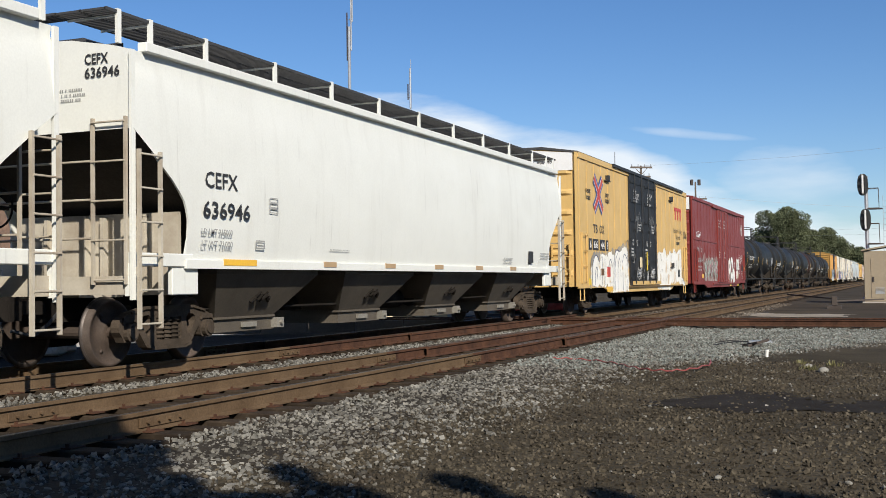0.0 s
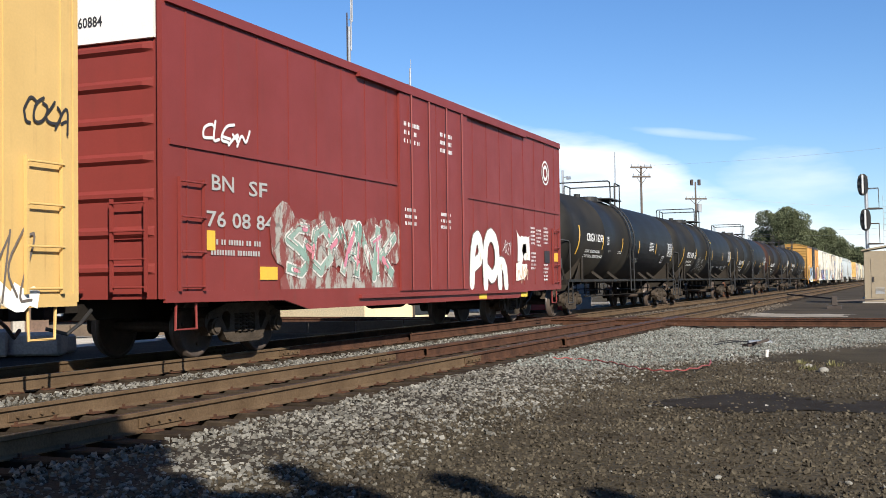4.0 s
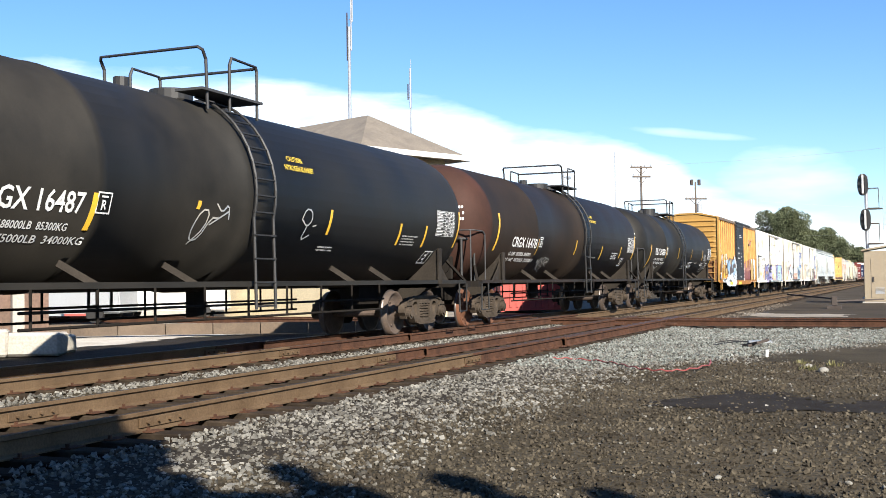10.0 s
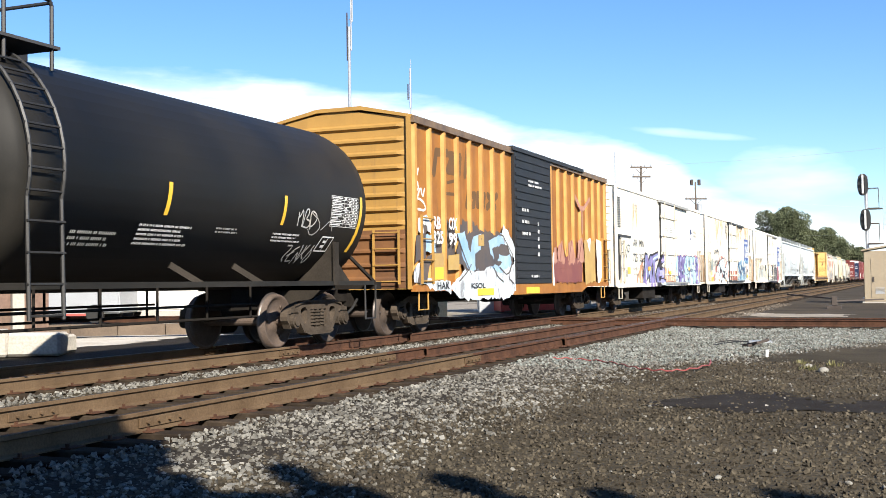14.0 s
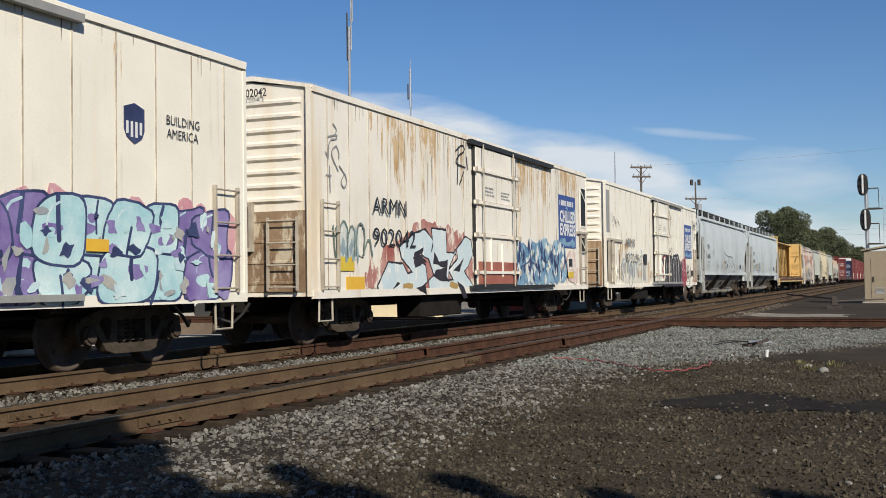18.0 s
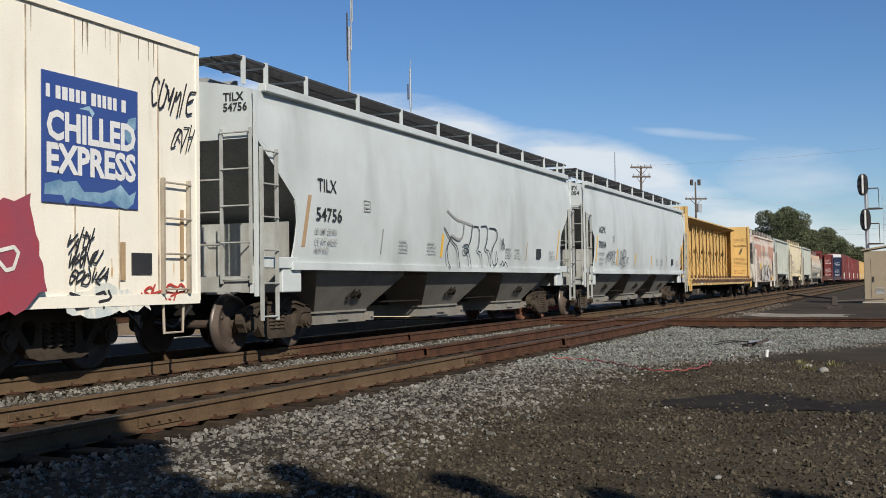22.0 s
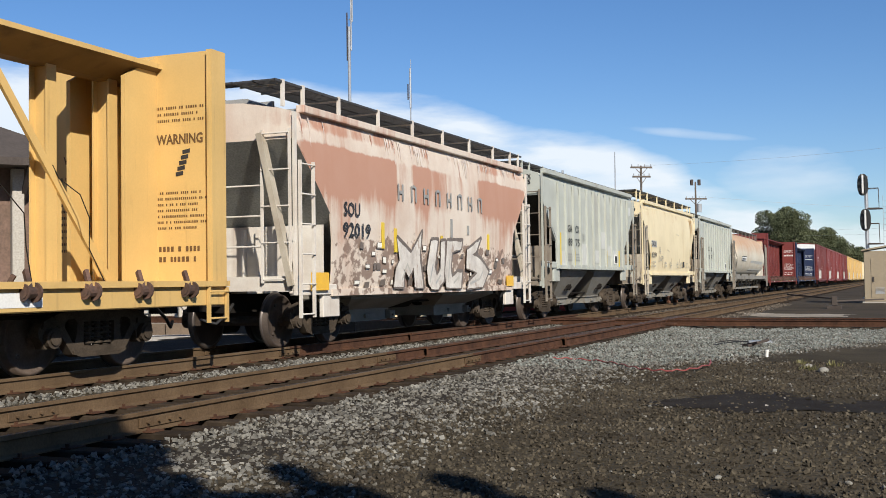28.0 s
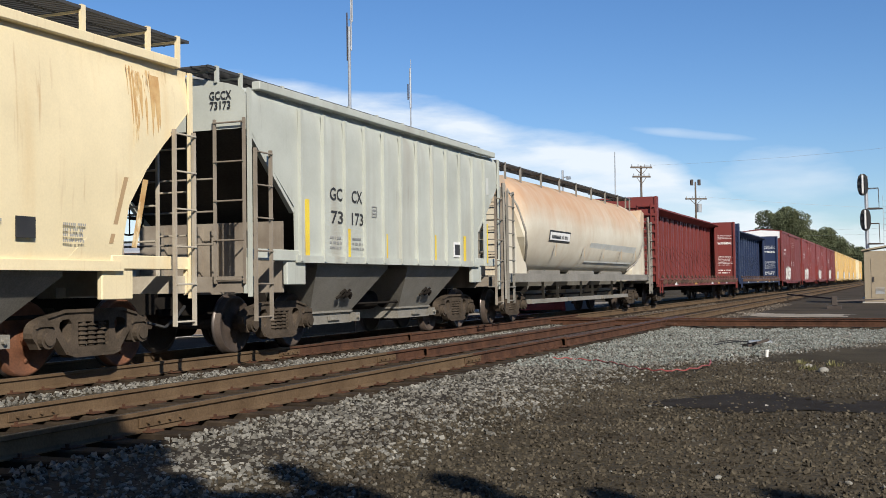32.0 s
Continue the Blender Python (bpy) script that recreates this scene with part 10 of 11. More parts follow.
        splash(side, x, slivers(1.83, 6.26, 1.17, 2.12, 34, .11, .24, 12), SP_NAVY, "graffiti_accent", "dark blue sprayed slivers", .02, 51, .009)
        splash(side, x, [[(6.35, 1.1), (6.3, 1.9), (6.7, 2.08), (7.3, 1.95), (7.6, 1.4), (7.5, 1.1)]], SP_FADED_PINK, "graffiti_cloud", "faded pink sprayed ground", .06, 52, .003)
        splash(side, x, slivers(6.45, 7.4, 1.25, 1.85, 22, .09, .09, 14), SP_BONE, "graffiti_fill", "white sprayed flecks", .02, 53, .006)
        plate(side, "reflector", x + .012, 6.55, 7.05, 1.22, 1.4, SP_YELLOW)
        plate(side, "consolidated_stencil", x + .012, 6.62, 6.95, 1.55, 1.78, INK)
        splash(side, x, slivers(1.83, 6.26, 1.17, 2.12, 18, 0.18, 0.22, 4), SP_SILVER, "graffiti_accent", "silver sprayed slivers", .02, 38, .010)
        brush(side, x + .012, [[(1.8, 2.08), (2.33, 1.8), (2.08, 1.19)], [(2.91, 2.25), (3.17, 1.88), (2.87, 1.25)], [(3.7, 2.15), (4.23, 1.51), (5.02, 2.06)], [(4.94, 2.12), (5.4, 1.66), (5.06, 1.18)], [(6.04, 2.09), (6.31, 1.53)], [(2.15, 1.49), (2.99, 1.69), (3.85, 1.38)]], SP_NAVY, .035)
        splash(side, x, [[(-7.8, 1.58), (-7.77, 2.03), (-7.6, 2.21), (-7.2, 2.09), (-6.93, 2.17), (-6.83, 1.6)]], SP_PALE, "graffiti_cloud", "pale grey-green sprayed ground", .05, 39, .003)
        splash(side, x, slivers(-7.7, -6.93, 1.62, 2.01, 12, 0.09, 0.2, 9), SP_SHADE, "graffiti_fill", "blue-grey sprayed strokes", .03, 41, .007)
        brush(side, x + .012, [[(-7.84, 1.62), (-7.81, 2.06), (-7.64, 2.26), (-7.46, 2.06), (-7.52, 1.62)], [(-7.5, 1.93), (-7.35, 2.18), (-7.2, 2.05), (-7.23, 1.63)], [(-7.17, 1.63), (-7.12, 2.13), (-6.96, 2.23), (-6.8, 2.07), (-6.86, 1.64)], [(-6.91, 1.62), (-6.63, 2.01), (-6.5, 1.63)], [(-8.03, 2.12), (-7.97, 1.61), (-7.88, 1.58), (-7.91, 2.11)]], SP_GREENGREY, .045)
        drips(side, flat, -6.5, -1.4, 4.3, .8, 2.4, 22, RUN_DARK, 330, (.006, .015))
        drips(side, flat, 1.9, 7.8, 4.3, .8, 2.4, 22, RUN_DARK, 331, (.006, .015))
        brush(side, x, [[(-7.97, 3.89), (-7.83, 3.8), (-7.87, 3.75)], [(-8.16, 3.64), (-7.82, 3.72), (-7.84, 3.63), (-8.12, 3.6), (-8.16, 3.26)], [(-7.86, 3.52), (-8.02, 3.44), (-8.04, 3.32), (-7.8, 3.09)], [(-7.86, 3.52), (-7.76, 3.41), (-7.77, 3.31)], [(-7.76, 3.18), (-7.45, 2.98), (-7.56, 2.78), (-7.73, 2.89), (-7.57, 3.05)], [(-8.24, 2.98), (-8.06, 2.98)], [(-8.12, 3.14), (-8.1, 2.69)], [(-8.25, 3.37), (-8.19, 3.3)]], GREYINK, .028)
        brush(side, x, [[(-2.27, 4.01), (-1.82, 4.22), (-1.68, 4.07), (-2.14, 3.91), (-2.28, 3.73), (-1.69, 3.7)], [(-2.09, 4.12), (-2.18, 3.3)], [(-1.79, 3.59), (-2.07, 3.27), (-1.93, 3.41)], [(-1.59, 3.94), (-1.55, 3.67)]], INK, .04)
        plate(side, "reflector", x, -half + .9, -half + 1.5, 1.35, 1.6, SP_YELLOW)
        plate(side, "reflector", x, -half + 1.2, -half + 1.9, .98, 1.25, REFLECT)
        plate(side, "red_base_patch", 1.69, -1.1, 1.6, 1.08, 1.6, SP_RUST)
    else:
        bm = bmesh.new()
        box(bm, 1.595, 1.606, -half + .02, -half + .5, 2.74, 4.16)
        part("machinery_recess", bm, GREYINK, side, "grey recess of the cooling machinery")
        bm = bmesh.new()
        box(bm, 1.6, 1.66, -half + .02, -half + 2.2, 2.45, 2.54)
        for yy in (.2, .5, .9):
            box(bm, 1.6, 1.64, -half + yy, -half + yy + .05, 1.0, 2.45)
        pipe(bm, [(1.66, -half + .4, 1.1), (1.68, -half + .5, 2.4), (1.66, -half + .9, 2.5)], .025, 6)
        part("machinery_frame", bm, DINGY, side)
        bm = bmesh.new()
        box(bm, 1.595, 1.604, -half + .02, -half + .56, 1.1, 2.43)
        part("machinery_recess", bm, DOOR_BLACK, side, "dark recess of the cooling machinery")
        splash(side, x, [[(-6.66, 1.17), (-6.69, 1.61), (-6.5, 1.87), (-6.11, 1.81), (-5.54, 1.91), (-5.06, 1.77), (-4.4, 1.83), (-3.85, 2.02), (-3.44, 1.86), (-2.38, 1.85), (-2.09, 1.95), (-2.01, 1.01), (-3.55, 0.86), (-5.48, 0.9), (-6.12, 1.1)]], SP_CREAM_HAZE, "graffiti_cloud", "thin cream sprayed ground", .05, 42, .002)
        splash(side, x, [[(-6.44, 1.72), (-6.11, 1.75), (-6.11, 1.38), (-6.34, 1.35)], [(-5.81, 1.71), (-5.52, 1.76), (-5.5, 1.4), (-5.79, 1.38)], [(-5.36, 1.66), (-5.17, 1.72), (-5.05, 1.31), (-5.33, 1.29)], [(-4.83, 1.65), (-4.6, 1.69), (-4.55, 1.25), (-4.81, 1.23)], [(-3.99, 1.74), (-3.5, 1.77), (-3.53, 1.68), (-3.94, 1.66)], [(-3.19, 1.6), (-2.93, 1.65), (-2.85, 1.16), (-3.12, 1.11)]], SP_GREY, "graffiti_fill", "blue-grey sprayed bars", .02, 43, .005)
        splash(side, x, [[(-6.09, 1.68), (-5.96, 1.7), (-5.98, 1.32), (-6.08, 1.29)], [(-3.94, 1.49), (-3.6, 1.54), (-3.44, 1.25), (-3.99, 1.26)], [(-2.36, 1.79), (-2.05, 1.91), (-1.99, 1.15), (-2.3, 1.04)], [(-6.12, 1.08), (-5.74, 1.02), (-5.9, 0.9), (-6.12, 0.93)], [(-4.42, 0.83), (-4.15, 1.0), (-3.71, 1.02), (-3.51, 0.83)]], SP_CREAM, "graffiti_fill", "tan sprayed patches", .03, 44, .005)
        brush(side, x + .008, [[(-6.42, 1.2), (-6.62, 1.39), (-6.65, 1.61), (-6.52, 1.83), (-6.28, 1.9), (-6.11, 1.8), (-6.03, 1.55), (-6.08, 1.25)], [(-5.76, 1.37), (-5.89, 1.63), (-5.73, 1.83), (-5.48, 1.86)], [(-5.48, 1.15), (-5.45, 1.64), (-5.27, 1.77), (-5.05, 1.65), (-5.02, 1.23)], [(-4.95, 1.15), (-4.99, 1.57), (-4.77, 1.78), (-4.39, 1.8), (-4.16, 1.58), (-4.09, 1.23)], [(-4.03, 1.23), (-3.92, 1.59), (-3.82, 1.93), (-3.51, 2.05), (-3.41, 1.77), (-3.52, 1.16)], [(-5.61, 1.11), (-5.48, 0.94), (-5.2, 0.89), (-4.98, 1.1)], [(-3.2, 1.11), (-3.23, 1.6), (-2.93, 1.79), (-2.75, 1.61), (-2.81, 1.11)]], SP_GREY, .05)
        brush(side, x + .010, [[(-6.35, 1.25), (-6.53, 1.42), (-6.56, 1.61), (-6.45, 1.79), (-6.27, 1.84)], [(-4.87, 1.18), (-4.88, 1.55), (-4.72, 1.72), (-4.45, 1.73), (-4.28, 1.56), (-4.23, 1.26)], [(-5.4, 2.17), (-5.31, 1.94)], [(-3.45, 2.28), (-3.29, 2.01)], [(-5.38, 1.18), (-5.37, 1.6), (-5.25, 1.71)]], SP_BLUE, .05)
        splash(side, 1.69, [[(0.1, 1.94), (0.25, 2.14), (1.05, 2.21), (1.36, 2.06), (1.64, 2.31), (2.13, 2.09), (2.72, 2.21), (3.65, 2.24), (3.96, 1.98), (4.46, 1.85), (4.66, 0.85), (0.14, 0.86), (0.82, 1.25), (0.53, 1.62)]], SP_BLACK, "graffiti_fill", "black sprayed letters", .03, 45, .002)
        splash(side, 1.69, [[(4.41, 1.97), (5.38, 2.15), (5.67, 1.12), (5.19, 0.85), (4.47, 0.93)], [(0.15, 2.05), (0.95, 2.14), (0.79, 2.0), (0.17, 1.95)], [(0.14, 1.67), (0.34, 1.69), (0.42, 1.25), (0.22, 1.2)]], SP_MAGENTA, "graffiti_accent", "faded crimson sprayed parts", .03, 46, .004)
        brush(side, 1.70, [[(0.59, 1.02), (0.61, 1.91), (0.77, 2.04), (0.94, 1.92), (0.99, 1.01)], [(1.41, 1.01), (1.44, 1.93), (1.61, 2.07), (1.79, 1.95), (1.85, 1.0)], [(2.04, 1.0), (2.07, 1.95), (2.25, 2.1), (2.45, 1.96), (2.5, 1.0)]], SP_WHITE, .045)
        brush(side, 1.70, [[(2.59, 1.0), (2.62, 1.97), (2.81, 2.12), (3.01, 1.98), (3.07, 0.99)], [(3.16, 0.99), (3.2, 1.99), (3.39, 2.14), (3.61, 2.0), (3.66, 0.99)], [(3.7, 0.98), (3.73, 2.0), (3.93, 2.16), (4.16, 2.02), (4.22, 0.98)], [(4.46, 1.87), (4.7, 1.98), (4.83, 1.76), (4.55, 1.53), (4.35, 1.69), (4.46, 1.87)], [(4.82, 1.5), (5.25, 1.59), (5.1, 1.25), (4.82, 1.5)]], SP_WHITE, .045)
        brush(side, x, [[(-7.94, 3.15), (-7.82, 3.13), (-7.67, 3.29), (-7.77, 3.31), (-7.59, 3.19)], [(-7.56, 3.3), (-7.46, 3.14), (-7.36, 3.23), (-7.41, 3.04), (-7.25, 2.96)], [(-7.54, 3.13), (-7.25, 3.1)], [(-7.2, 3.28), (-7.09, 3.12), (-6.98, 3.2), (-6.9, 2.96)], [(-7.01, 3.13), (-6.86, 3.04)], [(-7.86, 3.43), (-7.98, 3.34), (-7.87, 3.29)], [(-7.77, 3.03), (-7.62, 2.95)]], GREYINK, .025)
        brush(side, x + .002, [[(-7.93, 2.03), (-7.79, 2.0), (-7.77, 1.92), (-7.8, 1.58), (-7.88, 1.47)], [(-7.92, 2.43), (-7.72, 2.41), (-7.71, 2.23), (-7.79, 2.11), (-7.91, 2.09)]], INK, .02)
        bm = bmesh.new()
        cy, cz = [(-7.26, 1.44)][0]
        prism(bm, [(cy + .17 * math.cos(a), cz + .22 * math.sin(a)) for a in np.linspace(0, 6.283, 17)[:-1]], "x", 1.6, 1.625)
        cover = part("latch_cover", bm, mat, side, "round latch cover plate")
        bm = bmesh.new()
        prism(bm, [(cy + .05 * math.cos(a), cz + .09 * math.sin(a)) for a in np.linspace(0, 6.283, 11)[:-1]], "x", 1.625, 1.632)
        part("keyhole", bm, DOOR_BLACK, cover)
        drips(side, flat, [(-7.02, 1.88)][0][0], [(-6.87, 1.89)][0][0], 2.2, .8, 1.15, 7, RUN_RUST, 340, (.03, .09))
        drips(side, flat, -half + .7, -half + 3.2, 2.42, .2, .8, 30, RUN_RUST, 341, (.02, .10), .5)
        for k, (text, y0, y1, z0, z1) in enumerate((("WATCH", 6.03, 6.44, 1.57, 1.78), ("WHO YOU", 6.05, 6.58, 1.36, 1.55), ("GOOVER", 6.06, 6.72, 1.15, 1.31), )):
            scrawl(side, text.replace(" ", ""), x + .006, y0, y1, z0, z1, INK, .022, 90 + k)
        scrawl(side, "COMMIE", x + .004, 7.62, 8.52, 3.45, 3.84, INK, .03, 85)
        scrawl(side, "EATH", x + .004, 8.08, 8.5, 2.98, 3.29, INK, .022, 86)
        splash(side, x, [[(6.06, 1.08), (6.84, 1.18), (7.55, 1.03), (7.61, 0.85), (6.73, 0.79), (6.04, 0.81)]], SP_PALE, "graffiti_cloud", "pale grey sprayed patch", .04, 48, .003)
        brush(side, x + .008, [[(6.12, 1.05), (6.35, 0.99), (6.16, 0.86), (6.43, 0.88)], [(6.58, 1.03), (6.76, 1.07), (6.71, 0.87)], [(6.63, 0.94), (6.86, 0.97), (6.8, 1.07)]], INK, .04)
        scrawl(side, "SHED", x + .004, 7.4, 8.3, .98, 1.12, LOGO_RED, .03, 87)
        leaning_mark(side, 7.03, 7.03, 1.2, 1.68, .1, DULL_TAPE, x)
        leaning_mark(side, 8.28, 8.28, 1.2, 2.15, .08, DULL_TAPE, x)
        plate(side, "consolidated_stencil", x + .004, 7.26, 7.66, 1.28, 1.55, INK)
        plate(side, "vent_patch", x + .035, -3.15, -2.62, 1.71, 2.11, INK)
        leaning_mark(side, -6.97, -6.97, 1.18, 2.03, .08, DULL_TAPE, x + .004)
        bm = bmesh.new()
        xx = thick_line(bm, [(1.9, 4.2), (1.7, 3.4), (1.9, 2.62), (2.6, 3.75), (1.9, 4.2)], .03, x, .0002)
        for yy, zz in ((1.9, 3.8), (2.1, 3.5), (1.85, 3.4), (2.05, 3.1), (2.25, 3.75)):
            xx = thick_line(bm, [(yy + .05 * math.cos(a), zz + .08 * math.sin(a)) for a in np.linspace(0, 6.283, 9)], .02, xx, .0001)
        part("spray_tag", bm, INK, side, "sprayed diamond outline with small rings")
        scrawl(side, "HZ", x, 2.1, 2.7, 2.15, 2.45, INK, .03, 69)
    if kind in (2, 3):
        splash(side, x, [[(5.7, 2.15), (5.75, 2.35), (6.2, 2.4), (6.4, 2.25), (6.9, 2.4), (7.3, 2.3), (7.3, 2.15)], [(6.3, 3.25), (6.6, 3.3), (6.55, 3.2)], [(7.0, 3.0), (7.3, 3.3), (7.3, 2.9)]], SP_STEEL, "faded_print", "", .05, 40, .009)
        sign = plate(side, "blue_sign", x + .004, 5.66, 7.38, 2.1, 3.61, LOGO_BLUE, "blue sign panel with white lettering")
        bars(sign, "sign_lettering", x + .012, 5.72, 3.46, 1.62, .17, 1, CHALK, 120, "x", .9)
        writing("CHILLED", .46, CHALK, sign, "sign_lettering", (x + .013, 5.73, 2.84), bold=.018, width=1.6)
        writing("EXPRESS", .46, CHALK, sign, "sign_lettering", (x + .013, 5.73, 2.46), bold=.018, width=1.6)
    corner_gear(car, half, zs, DINGY, 1.6, 2.55)
    if kind == 3:
        bm = bmesh.new()
        box(bm, -1.44, 1.44, -half - .012, -half + .02, zs + .05, 2.45)
        part("end_lower_panel", bm, RUST_END, car, "rust-washed lower end panel")
    if kind == 2:
        for z0, z1 in ((2.75, 3.95), (1.95, 2.45)):
            bm = bmesh.new()
            box(bm, 1.595, 1.607, half - .72, half - .14, z0, z1)
            slot = part("machinery_recess", bm, DOOR_BLACK, side, "dark recess of the cooling machinery")
            bm = bmesh.new()
            beam(bm, (1.612, half - .70, z1 - .05), (1.612, half - .16, z1 - .4), .02, .05)
            beam(bm, (1.612, half - .70, z0 + .03), (1.612, half - .16, z0 + .03), .02, .05)
            beam(bm, (1.612, half - .72, z0), (1.612, half - .72, z1), .02, .04)
            part("recess_frame", bm, mat, slot)
        box_bm = bmesh.new()
        box(box_bm, 1.6, 1.68, half - 1.2, half - .1, 2.55, 2.62)
        part("machinery_step", box_bm, DINGY, side)


# ---------------------------------------------------------------- tank cars
def data_table(parent, y0, y1, z0, z1, mat, seed):
    """A white-ruled inspection table with short bars in its cells."""
    rng = random.Random(seed)
    bm = bmesh.new()

    def cell(a, b, c, d):
        quad(bm, (0, a, c), (0, b, c), (0, b, d), (0, a, d))
    n = 9
    for k in range(n + 1):
        z = z0 + (z1 - z0) * k / n
        cell(y0, y1, z - .004, z + .004)
        if k < n:
            cell(y0 + .02, y0 + .02 + (y1 - y0) * rng.uniform(.2, .42), z + .022, z + .042)
            for f in (.5, .64, .78, .9):
                if rng.random() < .8:
                    cell(y0 + (y1 - y0) * f, y0 + (y1 - y0) * (f + .06), z + .018, z + .044)
    for f in (0, .46, .6, .74, .87, 1):
        y = y0 + (y1 - y0) * f
        for k in range(n):
            cell(y - .004, y + .004, z0 + (z1 - z0) * k / n, z0 + (z1 - z0) * (k + 1) / n)
    return tagged(part("data_table", bm, mat, parent, "white ruled inspection table"), kind="stuff")


def tank_car(u, number, mark, shell, kind, kinds=("plain", "plain"), lad=0.0, text=(-5.86, 2.15, 1.7), letter=("C", -3.65, 2.2), stripes=(), stencilled=(), data_box=(6.4, 1.64), small=(), head=None, late=0.0):
    """text: start, baseline and width of the number; stripes: (y, z0, z1); stencilled: (y, width, z top, height, rows) of small stencils."""
    car = thing("tank_car", "black tank car with a domed top platform, ladder and yellow stripes", "tank car", "cars of the freight train")
    half, hb, R, zc = 8.35, 8.72, 1.50, 2.55
    shift = .42 - late              # the marks are counted from a point this far before the car's middle
    u, lad = u + .42, lad - .42
    prof = [(-hb, .0), (-hb + .02, .35), (-hb + .08, .75), (-hb + .20, 1.08), (-hb + .40, 1.33), (-hb + .66, 1.46), (-hb + .95, R)]
    prof = prof + [(-4.2, R), (-4.19, R + .012), (-4.0, R + .012), (-3.99, R), (lad - .42, R), (lad - .41, R + .03), (lad + .21, R + .03), (lad + .22, R)] + [(-y, r) for y, r in reversed(prof)]
    seg = 48
    bm = bmesh.new()
    rings = [[(math.cos(2 * math.pi * i / seg) * max(r, .005), y, zc + math.sin(2 * math.pi * i / seg) * max(r, .005)) for i in range(seg)] for y, r in prof]
    loft(bm, rings)
    body = part("tank_shell", bm, shell, car, smooth=True)
    if head:
        body.data.materials.append(head)
        for p in body.data.polygons:
            p.material_index = 1 if p.center.y < -hb + .9 else 0
    # stub sills, saddles, longitudinal side skirts
    for s in (-1, 1):
        bm = bmesh.new()
        box(bm, -.22, .22, s * (half - 2.9), s * (half + .35), .70, 1.1)
        box(bm, -1.45, 1.45, s * (half + .05), s * (half + .35), 1.02, 1.16)
        part("stub_sill", bm, STEEL_DARK, car)
        bm = bmesh.new()
        prism(bm, [(-1.40, 1.02), (1.40, 1.02), (1.44, 1.84), (1.38, 1.84), (1.2, 1.62), (.9, 1.34), (.5, 1.13), (-.5, 1.13), (-.9, 1.34), (-1.2, 1.62), (-1.38, 1.84), (-1.44, 1.84)], "y", s * 6.88 - .04, s * 6.88 + .04)
        prism(bm, [(-1.42, 1.1), (1.42, 1.1), (.95, .86), (.3, .74), (-.3, .74), (-.95, .86)], "y", s * 6.88 - .04, s * 6.88 + .04)
        part("saddle", bm, SADDLE, car)
        for sx in (1, -1):
            bm = bmesh.new()
            box(bm, sx * 1.43, sx * 1.46, s * 6.88 - .09, s * 6.88 + .09, 1.1, 1.86)
            prism(bm, [(s * 6.92, 1.18), (s * 6.92, 1.70), (s * 7.12, 1.46), (s * 7.5, 1.18)], "x", sx * 1.36, sx * 1.39)
            part("saddle_gusset", bm, SADDLE, car)
        for sx in (1, -1):
            stirrup(car, s * (half - .35), s * (half + .1), 1.1, .48, BLACK, sx * 1.45)
            bm = bmesh.new()
            beam(bm, (sx * 1.38, s * (half + .2), 1.15), (sx * .95, s * (half - .55), 1.9), .06, .05)
            part("end_strut", bm, STEEL_DARK, car)
    # the brake end has two hoops of handrail
    for name, mat, r, q, ya, yb, zt in (("end_handrail", GRATE, .018, 1.42, -8.12, -8.66, 2.34), ("end_hoop", BLACK, .034, 1.16, -8.18, -8.60, 2.14)):
        bm = bmesh.new()
        hoop = [(q, ya, 1.14), (q, ya, zt - .08), (q - .02, ya - .08, zt), (q - .10, yb + .1, zt + .02), (q - .2, yb, zt + .02)]
        pipe(bm, hoop + [(-a, b, c) for a, b, c in reversed(hoop)], r, 6)
        rod(bm, (q - .16, yb, 1.1), (q - .16, yb, zt + .02), r, 6)
        rod(bm, (.16 - q, yb, 1.1), (.16 - q, yb, zt + .02), r, 6)
        part(name, bm, mat, car)
    bm = bmesh.new()
    box(bm, .2, .75, -8.62, -8.50, 1.2, 1.75, .02)
    rod(bm, (.48, -8.66, 1.55), (.48, -8.62, 1.55), .24, 14)
    part("hand_brake", bm, STEEL_DARK, car)
    for sx in (1, -1):
        bm = bmesh.new()
        box(bm, sx * 1.33, sx * 1.45, -half - .05, half + .05, 1.10, 1.18)
        part("side_walk_rail", bm, shell, car)
        for y in (-4.6, -2.5, 2.4, 4.0):
            bm = bmesh.new()
            beam(bm, (sx * 1.12, y + .12, 1.42), (sx * 1.42, y + .52, 1.12), .05, .09)
            part("rail_bracket", bm, SADDLE, car)
        bm = bmesh.new()
        rod(bm, (sx * 1.0, -5.0, .82), (sx * 1.0, 5.0, .82), .02, 6)
        rod(bm, (sx * 1.0, -5.0, .62), (sx * 1.0, 5.0, .62), .02, 6)
        for k in range(9):
            rod(bm, (sx * 1.0, -4.8 + 1.2 * k, .60), (sx * 1.0, -4.8 + 1.2 * k, 1.12), .02, 6)
        part("steam_pipe", bm, STEEL_DARK, car)
        # curved ladder with its shadow gap
        bm = bmesh.new()
        for d in (lad - .28, lad + .28):
            pts = [(sx * math.cos(a) * (R + .10), d, zc + math.sin(a) * (R + .10)) for a in np.linspace(-.25, 1.25, 12)]
            pipe(bm, [(sx * 1.58, d, .75)] + pts, .026, 6)
        rod(bm, (sx * 1.58, lad - .28, .8), (sx * 1.58, lad + .28, .8), .016, 6)
        rails = part("ladder", bm, BLACK, car)
        spots = [(sx * math.cos(-.2 + .16 * k) * (R + .1), zc + math.sin(-.2 + .16 * k) * (R + .1)) for k in range(9)] + [(sx * 1.58, 1.16 + .36 * k) for k in range(3)]
        bm = bmesh.new()
